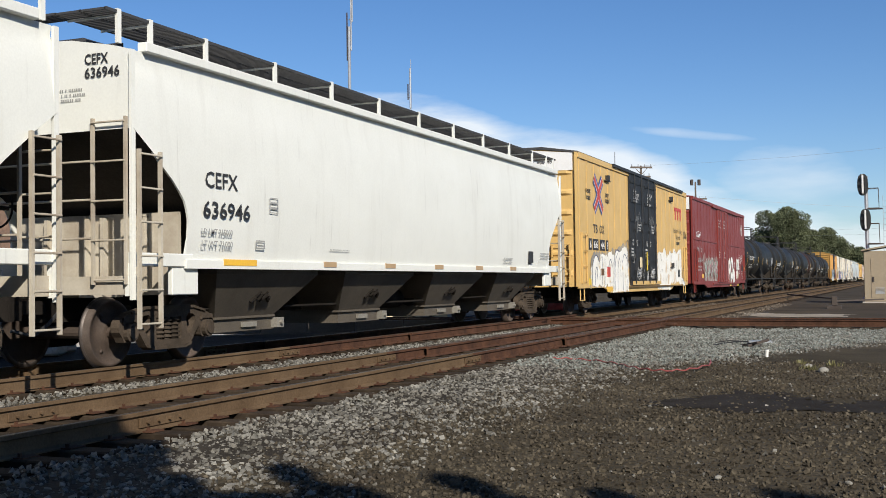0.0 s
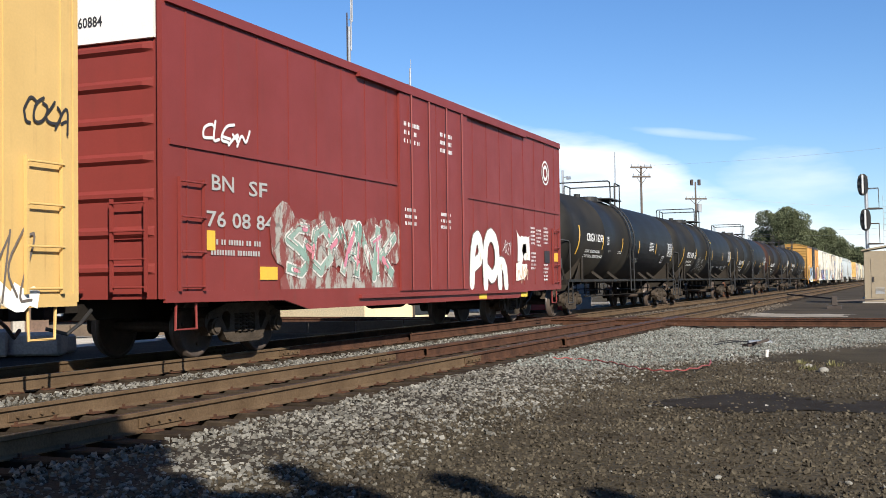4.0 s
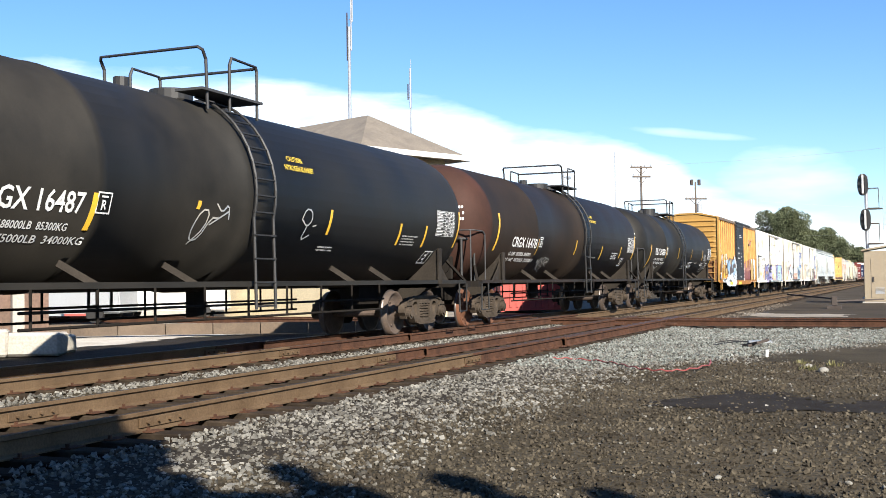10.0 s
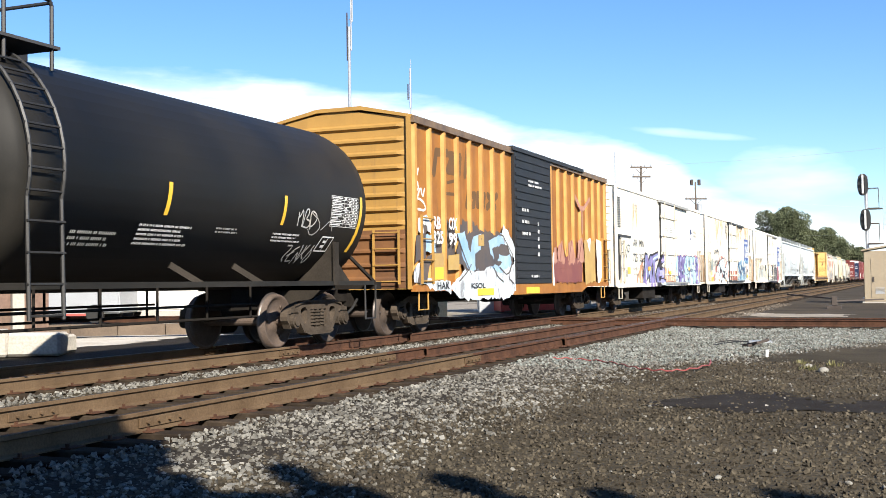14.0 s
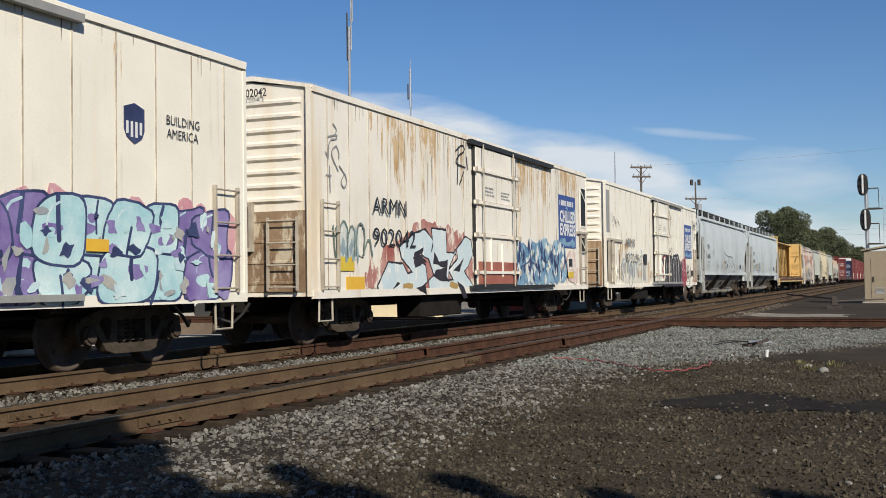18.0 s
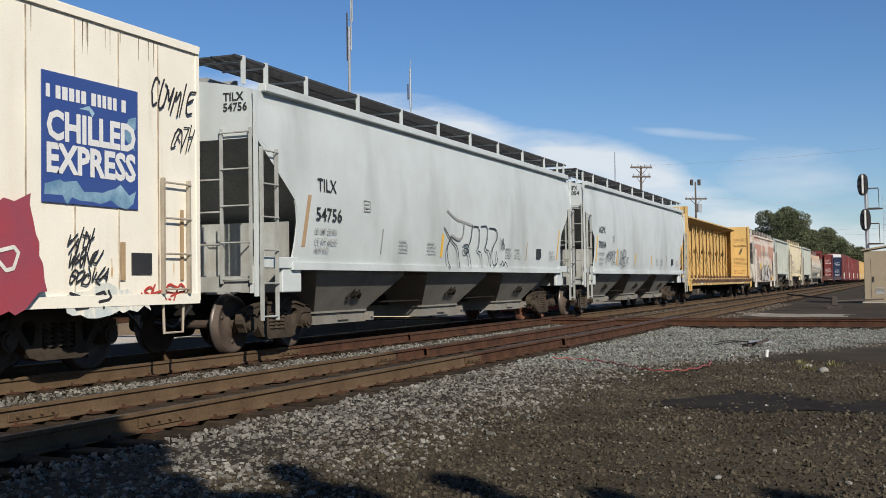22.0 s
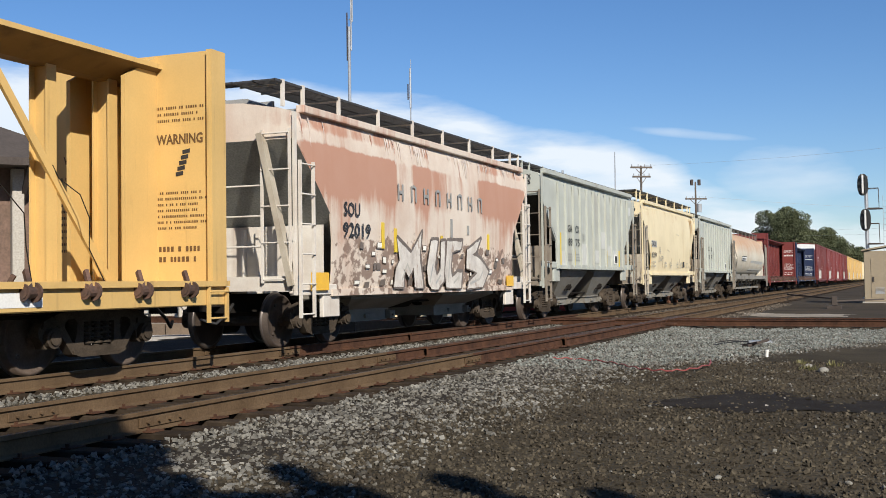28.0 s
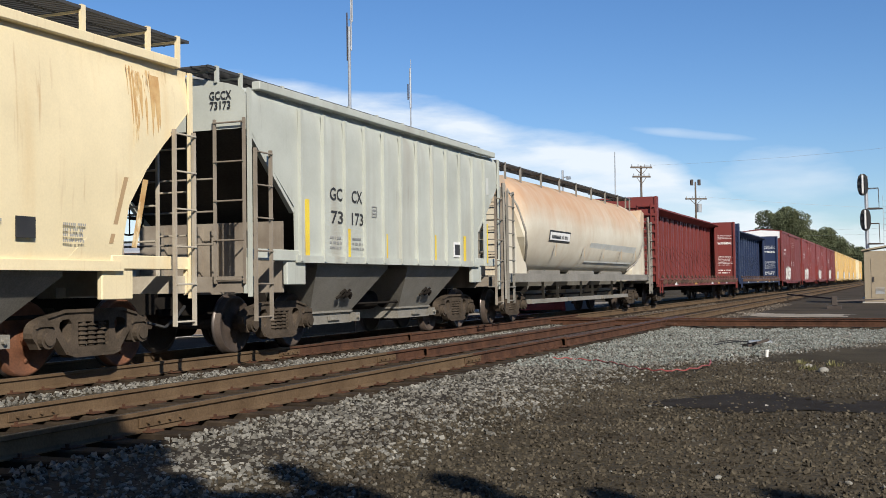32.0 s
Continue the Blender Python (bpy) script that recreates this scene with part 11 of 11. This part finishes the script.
        rod(bm, (0, lad - .31, 0), (0, lad + .31, 0), .016, 6)
        first = part("rung", bm, BLACK, rails)
        first.location = (spots[0][0], 0, spots[0][1])
        for xx, zz in spots[1:]:
            new_piece("rung", first, rails).location = (xx, 0, zz)
    # top platform with rails
    bm = bmesh.new()
    for sx in (1, -1):
        box(bm, min(sx * .5, sx * 1.0), max(sx * .5, sx * 1.0), -.8, .9, zc + R + .02, zc + R + .06)
    box(bm, -.5, .5, .55, .9, zc + R + .02, zc + R + .06)
    plat = part("dome_platform", bm, GRATE, car)
    plat.location.y = lad
    zr = zc + R
    bm = bmesh.new()
    hoop = [(.95, -.60, zr - .25), (.95, -.64, zr + .50), (.95, -.72, zr + .63), (.90, -.78, zr + .67)]
    pipe(bm, hoop + [(-q, y, z) for q, y, z in reversed(hoop)], .026, 6)
    part("cross_rail", bm, BLACK, plat)
    for sx in (1, -1):
        bm = bmesh.new()
        pipe(bm, [(sx * .95, .0, zr - .25), (sx * .95, .0, zr + .52), (sx * .95, .06, zr + .64), (sx * .95, .76, zr + .62), (sx * .95, .80, zr + .56), (sx * .95, .80, zr - .25)], .026, 6)
        part("handrail", bm, BLACK, plat)
    bm = bmesh.new()
    rod(bm, (-.95, .80, zr + .60), (.95, .80, zr + .60), .024, 6)
    part("cross_rail", bm, BLACK, plat)
    bm = bmesh.new()
    rod(bm, (0, -.2, zc + R - .05), (0, -.2, zc + R + (.32 if kind == 2 else .16)), .34, 20)
    part("manway", bm, BLACK, car).location.y = lad
    bm = bmesh.new()
    box(bm, -.1, .1, -1.35, 1.1, zc + R - .05, zc + R + .03)
    rod(bm, (.05, .7, zc + R - .05), (.05, .7, zc + R + .12), .22, 16)
    rod(bm, (-.1, -1.3, zc + R - .05), (-.1, -1.3, zc + R + .2), .12, 12)
    box(bm, -.1, .2, 1.0, 1.2, zc + R, zc + R + .22)
    part("valve_housing", bm, BLACK, car).location.y = lad
    bm = bmesh.new()
    rod(bm, (0, 0, .62), (0, 0, 1.15), .16, 14)
    part("bottom_outlet", bm, STEEL_DARK, car)

    def on_shell(z, extra=.008, y=0.0):
        y = y - shift
        extra += .012 if -4.2 < y < -3.99 else .03 if lad - .42 < y < lad + .22 else 0
        r = interp(hb - abs(y), [(0, .0), (.02, .35), (.08, .75), (.20, 1.08), (.40, 1.33), (.66, 1.46), (.95, R)])
        return math.sqrt(max(.05, r * r - (z - zc) ** 2)) + extra

    def wrap(ob, extra):
        for v in ob.data.vertices:
            v.co.x = on_shell(v.co.z, extra, v.co.y)
        return ob

    # yellow stripes follow the shell
    for y, z0, z1 in stripes:
        bm = bmesh.new()
        zs = np.linspace(z0, z1, 7)
        lean, w = (.17, .11) if abs(y) > 6.5 else (.04, .085)
        for a, b in zip(zs, zs[1:]):
            ya, yb = y - lean * (1 - (a - z0) / (z1 - z0)) ** 2, y - lean * (1 - (b - z0) / (z1 - z0)) ** 2
            quad(bm, (0, ya, a), (0, ya + w, a), (0, yb + w, b), (0, yb, b))
        wrap(part("reflector", bm, REFLECT, body), .010)
    ty, tz, tw = text
    wrap(line_of_text(body, mark + " " + number, ty, ty + tw, tz, .25, CHALK, 0, bold=.006), .007)
    drop = .36 if kind == 0 else .22
    for k, line in enumerate(small):
        wrap(line_of_text(body, line, ty + .02 - .05 * k, ty + (tw * .9, tw * 1.1)[k], tz - drop - .155 * k, .09, CHALK, 0, bold=.002), .006)
    ch, ly, lz = letter
    bm = bmesh.new()
    for a in ((ly, ly + .28, lz, lz + .02), (ly, ly + .28, lz + .25, lz + .27), (ly, ly + .02, lz + .02, lz + .25), (ly + .26, ly + .28, lz + .02, lz + .25), (ly + .07, ly + .21, lz + .20, lz + .225)):
        quad(bm, (0, a[0], a[2]), (0, a[1], a[2]), (0, a[1], a[3]), (0, a[0], a[3]))
    wrap(part("data_box", bm, CHALK, body), .012)
    wrap(line_of_text(body, ch, ly + .09, ly + .19, lz + .05, .12, CHALK, 0), .014)
    for k, (y, w, z, h, rows) in enumerate(stencilled):
        wrap(bars(body, "stencil", 0, y, z, w, h, rows, CHALK if k % 2 else GREYCHALK, int(u) + k, "x", .5), .010)
    by, bz = data_box
    bm = bmesh.new()
    thick_line(bm, [(by, bz), (by + .42, bz), (by + .5, bz + .24), (by + .1, bz + .24), (by, bz)], .022, 0, 0)
    thick_line(bm, [(by + .24, bz), (by + .32, bz + .24)], .018, 0, 0)
    for q in (.08, .16):
        quad(bm, (0, by + .12 + q * .3, bz + q - .02), (0, by + .22 + q * .3, bz + q - .02), (0, by + .22 + q * .3, bz + q + .02), (0, by + .12 + q * .3, bz + q + .02))
    wrap(part("data_box", bm, CHALK, body, "leaning white inspection box"), .010)
    wrap(data_table(body, 7.06 - late, 8.06 - late, 2.13, 2.66, CHALK, int(u) + 6), .012)
    if kind in (1, 3):
        for line, yy, zz, ww in (("CAUTION", lad + .42 + .75, 3.14, .5), ("NITROGEN BLANKET", lad + .42 + .6, 2.99, .95)):
            wrap(line_of_text(body, line, yy, yy + ww, zz, .085, SP_YELLOW, 0, bold=.002), .012)
    skin = lambda y, z: on_shell(z, .006, y)
    if kind == 1 and number == "16148":
        brush(body, skin, [[(-3.1, 1.42), (-2.95, 1.6), (-2.8, 1.62), (-2.75, 1.48), (-2.65, 1.6)], [(-2.75, 1.5), (-2.7, 1.85), (-2.45, 2.0), (-2.2, 1.9), (-2.25, 1.7), (-2.6, 1.65)], [(-2.2, 1.6), (-2.1, 1.85), (-1.85, 1.9), (-1.8, 1.7), (-2.05, 1.62), (-1.9, 1.48)],
                           [(-1.75, 1.5), (-1.65, 1.8), (-1.5, 1.6), (-1.3, 1.85), (-1.25, 1.55)], [(-1.2, 1.55), (-1.0, 1.9), (-.75, 1.8), (-.8, 1.6), (-1.1, 1.62)], [(-.7, 1.55), (-.6, 1.8), (-.4, 1.72), (-.55, 1.6), (-.45, 1.5)]], SP_GREY, .024)
        graffiti_curved(body, on_shell, "TEXTI", -2.72, -1.95, 2.02, 2.16, 3)
        graffiti_curved(body, on_shell, "NAY", -1.6, -1.1, 1.98, 2.14, 4)
    elif kind == 1:
        brush(body, skin, [[(-1.85, 1.72), (-1.6, 1.95), (-1.55, 2.2), (-1.75, 2.2), (-1.9, 1.95), (-1.85, 1.75), (-1.65, 1.8), (-1.5, 2.1), (-1.3, 2.1)], [(-1.4, 2.3), (-1.25, 2.18), (-1.1, 2.32), (-1.05, 2.1)], [(-1.5, 2.0), (-1.1, 2.2)]], SP_GREY, .026)
        brush(body, skin, [[(1.1, 2.2), (1.2, 2.38), (1.4, 2.36), (1.45, 2.2), (1.3, 2.08), (1.1, 2.2)], [(1.3, 2.1), (1.2, 1.85), (1.45, 1.95)], [(1.5, 2.1), (1.6, 2.12)]], SP_GREY, .024)
    elif kind == 3:
        graffiti_curved(body, on_shell, "MOSTER", -3.0, -1.95, 1.58, 1.76, 8)
        graffiti_curved(body, on_shell, "NZ", -2.75, -2.2, 1.44, 1.56, 9)
    elif kind == 2:
        graffiti_curved(body, on_shell, "VADES", -5.75, -4.45, 1.45, 1.70, 4)
        graffiti_curved(body, on_shell, "ZENKO", 5.93, 6.88, 1.52, 1.74, 5)
        graffiti_curved(body, on_shell, "MBD", 5.95, 6.6, 2.06, 2.38, 6)
        brush(body, skin, [[(6.4, 2.32), (6.7, 2.2), (6.75, 2.05), (6.5, 1.93), (6.35, 2.05)], [(6.8, 2.05), (7.1, 2.25), (7.2, 2.05)]], SP_GREY, .016)
    for mark_ob in body.children:
        mark_ob.location.y = -shift
    # marks on the front head
    def head_y(x, z):
        r = math.hypot(x, z - zc)
        return -interp(r, [(0, hb), (.35, hb - .02), (.75, hb - .08), (1.08, hb - .20), (1.33, hb - .40), (1.46, hb - .66), (1.5, hb - .95)]) - .012
    ob = bars(body, "stencil", 0, .62, 2.95, .55, .42, 3, CHALK, int(u) + 5, "-y", .45)
    for v in ob.data.vertices:
        v.co.y = head_y(v.co.x, v.co.z)
    # overpainted and lettered patches on the front head
    for mat, outline in ((INK, [(-.25, 2.85), (.35, 2.85), (.35, 3.15), (-.25, 3.15)]), (CHALK, [(.55, 2.62), (.95, 2.6), (.97, 2.74), (.57, 2.76)])) if kind != 0 else ():
        bm = bmesh.new()
        bm.faces.new([bm.verts.new((x, 0, z)) for x, z in outline])
        patch = part("head_patch", bm, mat, body)
        for v in patch.data.vertices:
            v.co.y = head_y(v.co.x, v.co.z) - .004
    couplers(car, half + .3, reach=.32)
    add_trucks(car, 6.9, kinds)
    CARS.append((car, u))
    return car, body, on_shell


def graffiti_curved(body, on_shell, word, y0, y1, z0, z1, seed):
    rng = random.Random(seed)
    bm = bmesh.new()
    cw = (y1 - y0) / len(word)
    for i, ch in enumerate(word):
        for line in LETTERS[ch]:
            pts = [(y0 + cw * (i + u * .85) + rng.uniform(-.05, .05), z0 + (z1 - z0) * v + rng.uniform(-.05, .05)) for u, v in line]
            thick_line(bm, smooth_line(pts, 3), .026, 0, 0)
    for v in bm.verts:
        v.co.x = on_shell(v.co.z, .006, v.co.y)
    return tagged(part("spray_tag", bm, SP_GREY, body, "thin white sprayed scrawl"), kind="stuff")


# ---------------------------------------------------------------- centrebeam flats


def centrebeam(u, mat, label, posts=18, L=22.9, dense=False, lettering=None):
    car = thing("centrebeam_flatcar", label, "flatcar", "cars of the freight train")
    half = L / 2
    ink = lettering or BROWN_INK
    zd, zt = 1.16, 4.36
    bm = bmesh.new()
    box(bm, -1.45, 1.45, -half, half, zd - .10, zd)
    part("deck", bm, mat, car)
    for s in (1, -1):
        bm = bmesh.new()
        box(bm, s * 1.50 - .06, s * 1.50 + .06, -half, half, zd - .32, zd, .015)
        box(bm, s * 1.56, s * 1.62, -half, half, zd - .05, zd + .03)
        part("side_sill", bm, mat, car)
        for k in range(22):
            y = -half + .9 + k * 1.0
            bm = bmesh.new()
            rod(bm, (s * 1.60, y - .11, zd - .09), (s * 1.60, y + .11, zd - .09), .07, 10)
            rod(bm, (s * 1.60, y + .07, zd - .09), (s * 1.60, y + .10, zd - .09), .115, 12)
            rod(bm, (s * 1.60, y - .10, zd - .09), (s * 1.60, y - .08, zd - .09), .10, 12)
            beam(bm, (s * 1.61, y, zd - .05), (s * 1.50, y + .05, zd + .16), .05, .07)
            part("winch", bm, WINCH, car)
        if s > 0:
            for k, y in enumerate((-8.0, -3.0, 2.0, 4.2, 7.0)):
                plate(car, "reflector" if k % 2 else "stencil_plate", 1.562, y, y + .7, zd - .26, zd - .09, REFLECT if k % 2 else CHALK)
    # bulkheads
    for s in (-1, 1):
        bm = bmesh.new()
        ye = s * half
        box(bm, -1.5, 1.5, ye - s * .22, ye, zd, zt + .16)
        bulk = part("bulkhead", bm, mat, car, "tall bulkhead with stencilled warnings")
        for sx in (1, -1):
            bm = bmesh.new()
            prism(bm, [(ye - s * .2, zd), (ye - s * .95, zd), (ye - s * .95, zt - .25), (ye - s * .2, zt + .16)], "x", sx * .45, sx * .52)
            part("gusset", bm, mat, bulk)
            bm = bmesh.new()
            box(bm, sx * 1.5 - .06, sx * 1.5 + .03, ye - s * .3, ye + s * .05, zd - .2, zt + .16)
            part("bulkhead_post", bm, mat, bulk)
        bm = bmesh.new()
        for k in range(9):
            z = zd + .25 + .34 * k
            box(bm, -1.44, 1.44, ye, ye + s * .07, z - .05, z + .05)
        part("bulkhead_rib", bm, mat, bulk)
        ladder(car, 1, ye - s * .05, ye - s * .5, .6, 1.1, 2, mat, x=1.58)
        end_ladder(car, s, half + .07, .75, 1.3, 1.2, 4.2, 9, mat)
    # the bulkhead face that looks along the deck carries the warnings
    yb = half - .22 - .006
    bars(car, "stencil", yb, .5, 3.75, .95, .28, 3, ink, 130, "-y", .42)
    writing("WARNING", .2, ink, car, "lettering", (.52, yb, 3.2), "-y", bold=.006)
    bars(car, "stencil", yb, .5, 2.5, .95, .6, 7, ink, 132, "-y", .4)
    if mat is YELLOW_CAR:
        bm = bmesh.new()
        for k in range(5):
            z = 2.72 + .08 * k
            quad(bm, (.85 + .03 * k, yb, z), (.98 + .03 * k, yb, z + .02), (.98 + .03 * k, yb, z + .08), (.85 + .03 * k, yb, z + .06))
        part("warning_symbol", bm, INK, car)
    bars(car, "stencil", yb, .55, 1.7, .85, .3, 2, ink, 133, "-y")
    writing("WARNING", .17, ink, car, "lettering", (-1.2, yb, 3.0), "-y", bold=.006)
    bars(car, "stencil", yb, -1.25, 2.8, .75, 1.2, 12, ink, 134, "-y", .42)
    # centre partition: top chord, posts, diagonals
    bm = bmesh.new()
    prism(bm, [(-.62, zt - .05), (-.62, zt + .02), (.62, zt + .02), (.62, zt - .05), (.12, zt - .26), (-.12, zt - .26)], "y", -half + .2, half - .2)
    chord = part("top_chord", bm, mat, car)
    # the underside faces are coloured dark brown to stand for their shade
    if mat is YELLOW_CAR:
        chord.data.materials.append(CHORD)
        for p in chord.data.polygons:
            p.material_index = 1 if p.normal.z < -.2 else 0
    n = posts
    ys = [-half + .75 + (L - 1.5) * k / (n - 1) for k in range(n)]
    for i, y in enumerate(ys):
        bm = bmesh.new()
        c, e, w = .15, .125, .095     # an upright I: half depth, web start, half flange
        prism(bm, [(-c, y - w), (-e, y - w), (-e, y - .012), (e, y - .012), (e, y - w), (c, y - w), (c, y + w), (e, y + w), (e, y + .012), (-e, y + .012), (-e, y + w), (-c, y + w)], "z", zd, zt - .2)
        part("post", bm, mat, car)
        if i % 2 == 1 and not dense and i < n - 1:
            bm = bmesh.new()
            beam(bm, (.16, y + .10, zt - .3), (.16, ys[min(n - 1, i + 2)] - .1, zd + .02), .05, .12)
            part("diagonal_brace", bm, mat, car)
    if dense:
        for i in range(len(ys) - 1):
            for f in (.33, .67):
                y = ys[i] + (ys[i + 1] - ys[i]) * f
                bm = bmesh.new()
                box(bm, -.2, .2, y - .10, y + .10, zd, zt - .2)
                part("post", bm, mat, car)
    for i, y in enumerate(ys[:-1]):
        bm = bmesh.new()
        z = zd + 1.6
        pts = [(.2 + .6 * f + .12 * math.sin(f * 9 + i), y + .3 * f, z + .25 * math.sin(f * 3.1) - f * (z - zd)) for f in np.linspace(0, 1, 6)]
        pipe(bm, pts, .008, 4)
        part("tie_cable", bm, STEEL_DARK, car)
    centre_sill(car, half - .1, .62, 1.05)
    couplers(car, half)
    add_trucks(car, half - 2.2)
    CARS.append((car, u))
    return car


# ---------------------------------------------------------------- the train, front to back
hopper_white(.55, True)
hopper_white(21.28, True)
yellow_boxcar(41.9)
red_boxcar(62.08)
tank_car(80.7, "16299", "CRGX", TANK_BLACK, 0, text=(-6.3, 2.39, 2.08), letter=("C", -3.69, 2.33), stripes=((-7.2, 1.95, 2.85), (-4.25, 2.15, 2.6), (-1.48, 2.13, 2.61), (1.26, 2.14, 2.6), (4.34, 2.17, 2.6), (8.0, 1.95, 2.7)),
         stencilled=((-3.4, .45, 2.15, .07, 2), (-2.04, .75, 2.16, .12, 2), (.95, .6, 1.95, .18, 4), (3.15, .95, 2.6, .36, 6), (5.1, .3, 2.2, .1, 2)), data_box=(5.75, 1.86), small=("LD LMT  187600LB  85100KG", "LT WT  75400LB  34200KG NEW 8-90"), late=.28)
tank_car(98.4, "16148", "CRGX", TANK_BLACK, 1, text=(-5.86, 2.15, 1.7), letter=("K", -3.9, 2.15), stripes=((-6.85, 1.7, 2.6), (-3.47, 2.12, 2.58), (-.63, 2.14, 2.58), (1.45, 2.13, 2.62), (5.1, 2.14, 2.6), (8.1, 1.9, 2.7)),
         stencilled=((2.15, 1.1, 1.83, .26, 4), (3.75, .8, 1.84, .09, 2), (5.2, 1.0, 1.86, .24, 4)), data_box=(6.6, 1.62), small=("LD LMT  188700 LB  85600 KG", "LT WT  74300 LB  34300 KG NEW 11-90"))
tank_car(116.3, "16487", "CRGX", TANK_BLACK, 1, ("rusty", "plain"), 0.0, (-6.05, 2.02, 1.86), ("R", -4.0, 2.03), ((-7.0, 2.02, 2.98), (-4.07, 1.82, 2.28), (-1.88, 2.2, 2.32), (2.04, 1.98, 2.41), (4.98, 1.88, 2.3), (6.25, 1.87, 2.31), (8.1, 1.9, 2.7)),
         ((5.15, .8, 2.08, .22, 4), (1.9, .7, 1.78, .1, 2)), (6.5, 1.55), ("LD LMT  188000LB  85300KG", "LT WT  75000LB  34000KG"), late=.25)
tank_car(134.2, "16478", "CRGX", TANK_RUST, 3, ("rusty", "plain"), 1.24, (-5.72, 2.03, 2.02), ("E", -3.47, 2.07), ((-6.9, 1.9, 2.82), (-3.6, 1.85, 2.28), (.22, 1.92, 2.36), (3.4, 1.82, 2.26), (6.05, 1.9, 2.3), (8.1, 1.9, 2.75)),
         ((2.1, .9, 1.9, .08, 1), (4.9, .9, 2.08, .24, 4)), (6.35, 1.66), ("LD LMT  188300LB  85400KG", "LT WT  74700LB  33900KG"), RUST_HEAD)
tank_car(152.15, "250856", "TILX", TANK_BLACK, 2, text=(-5.88, 2.16, 2.04), letter=("C", -3.63, 2.19), stripes=((-6.8, 1.64, 2.52), (-3.72, 2.06, 2.51), (-.88, 2.07, 2.53), (2.42, 2.08, 2.53), (5.47, 2.08, 2.55), (8.15, 1.7, 2.7)),
         stencilled=((.7, .9, 1.82, .22, 3), (1.95, 1.2, 1.95, .3, 5), (3.7, .7, 1.97, .1, 2), (5.3, .95, 1.95, .16, 3)), data_box=(6.85, 1.70), small=("LD LMT  211200 LB  95720 KG", "LT WT  74800 LB  33930 KG"))
orange_boxcar(170.25)
reefer(188.35, 17.1, REEFER_1, "725 217", 1)
reefer(207.65, 17.45, REEFER_2, "902042", 2)
reefer(227.57, 17.45, REEFER_1, "93 30 09", 3)
hopper_grey(246.6, 17.5, "TILX", "54756", 1, ("plain", "rusty"), 200)
hopper_grey(265.5, 17.3, "AGPX", "70054", 2, ("plain", "plain"), 220)
centrebeam(286.5, YELLOW_CAR, "yellow centrebeam flatcar, empty, with truss posts and bulkheads")
hopper_salmon(305.95)
hopper_ribbed(319.0, "8975", "GACX", ((-1.45, -.93, 1.62, 2.27), (.84, 1.45, 2.17, 2.73), (4.9, 5.2, 3.46, 3.75), (1.6, 2.2, 1.95, 2.3), (2.35, 2.9, 1.8, 2.15), (.05, .6, 1.69, 2.1), (-3.7, -3.35, 1.6, 2.0)))
hopper_cream(331.9)
hopper_ribbed(344.8, "73173", "GCCX", ((4.6, 4.95, 3.2, 3.6),))
hopper_round(359.7)
centrebeam(381.2, MAROON_CAR, "dark red centrebeam flatcar with close-set posts and white stencils", dense=True, lettering=CHALK)
centrebeam(405.9, BLUE_CAR, "dark blue centrebeam flatcar with close-set posts and white stencils", dense=True, lettering=CHALK)
for k, m in enumerate((MAROON_CAR, RED_CAR, RED_CAR, MAROON_CAR)):
    red_boxcar(429.0 + 20.2 * k, "boxcar", m, "dark red boxcar with a white end panel and sprayed graffiti", False)
for k in range(6):
    red_boxcar(509.8 + 20.2 * k, "boxcar", YELLOW_CAR if k != 4 else CREAM_CAR, "yellow boxcar far down the train", False)
for o in SPARE.values():
    bpy.data.objects.remove(o)


# ---------------------------------------------------------------- everything that moves
def motions():
    for car, u in CARS:
        walk(car, [(0.0, pose(FAR_X, u, HEAD)), (32.0, pose(FAR_X, u - SPEED * 32.0, HEAD))])
    # the wheels turn with the train; all front and all rear wheelsets of the trucks turn alike
    step = 2.0 / FPS
    turning = {}
    for o in bpy.data.objects:
        if o.name.startswith("wheelset"):
            y = round(o.location.y, 3)
            if y not in turning:
                rows = []
                for k in range(int(32.0 / step) + 1):
                    t = k * step
                    rows.append((t, pose(0, y, WHEEL_R, math.degrees(SPEED * t / WHEEL_R))))
                walk(o, rows)
                turning[y] = o.animation_data
            else:
                o.rotation_mode = "QUATERNION"
                o.animation_data_create()
                o.animation_data.action = turning[y].action
                o.animation_data.action_slot = turning[y].action_slot


motions()
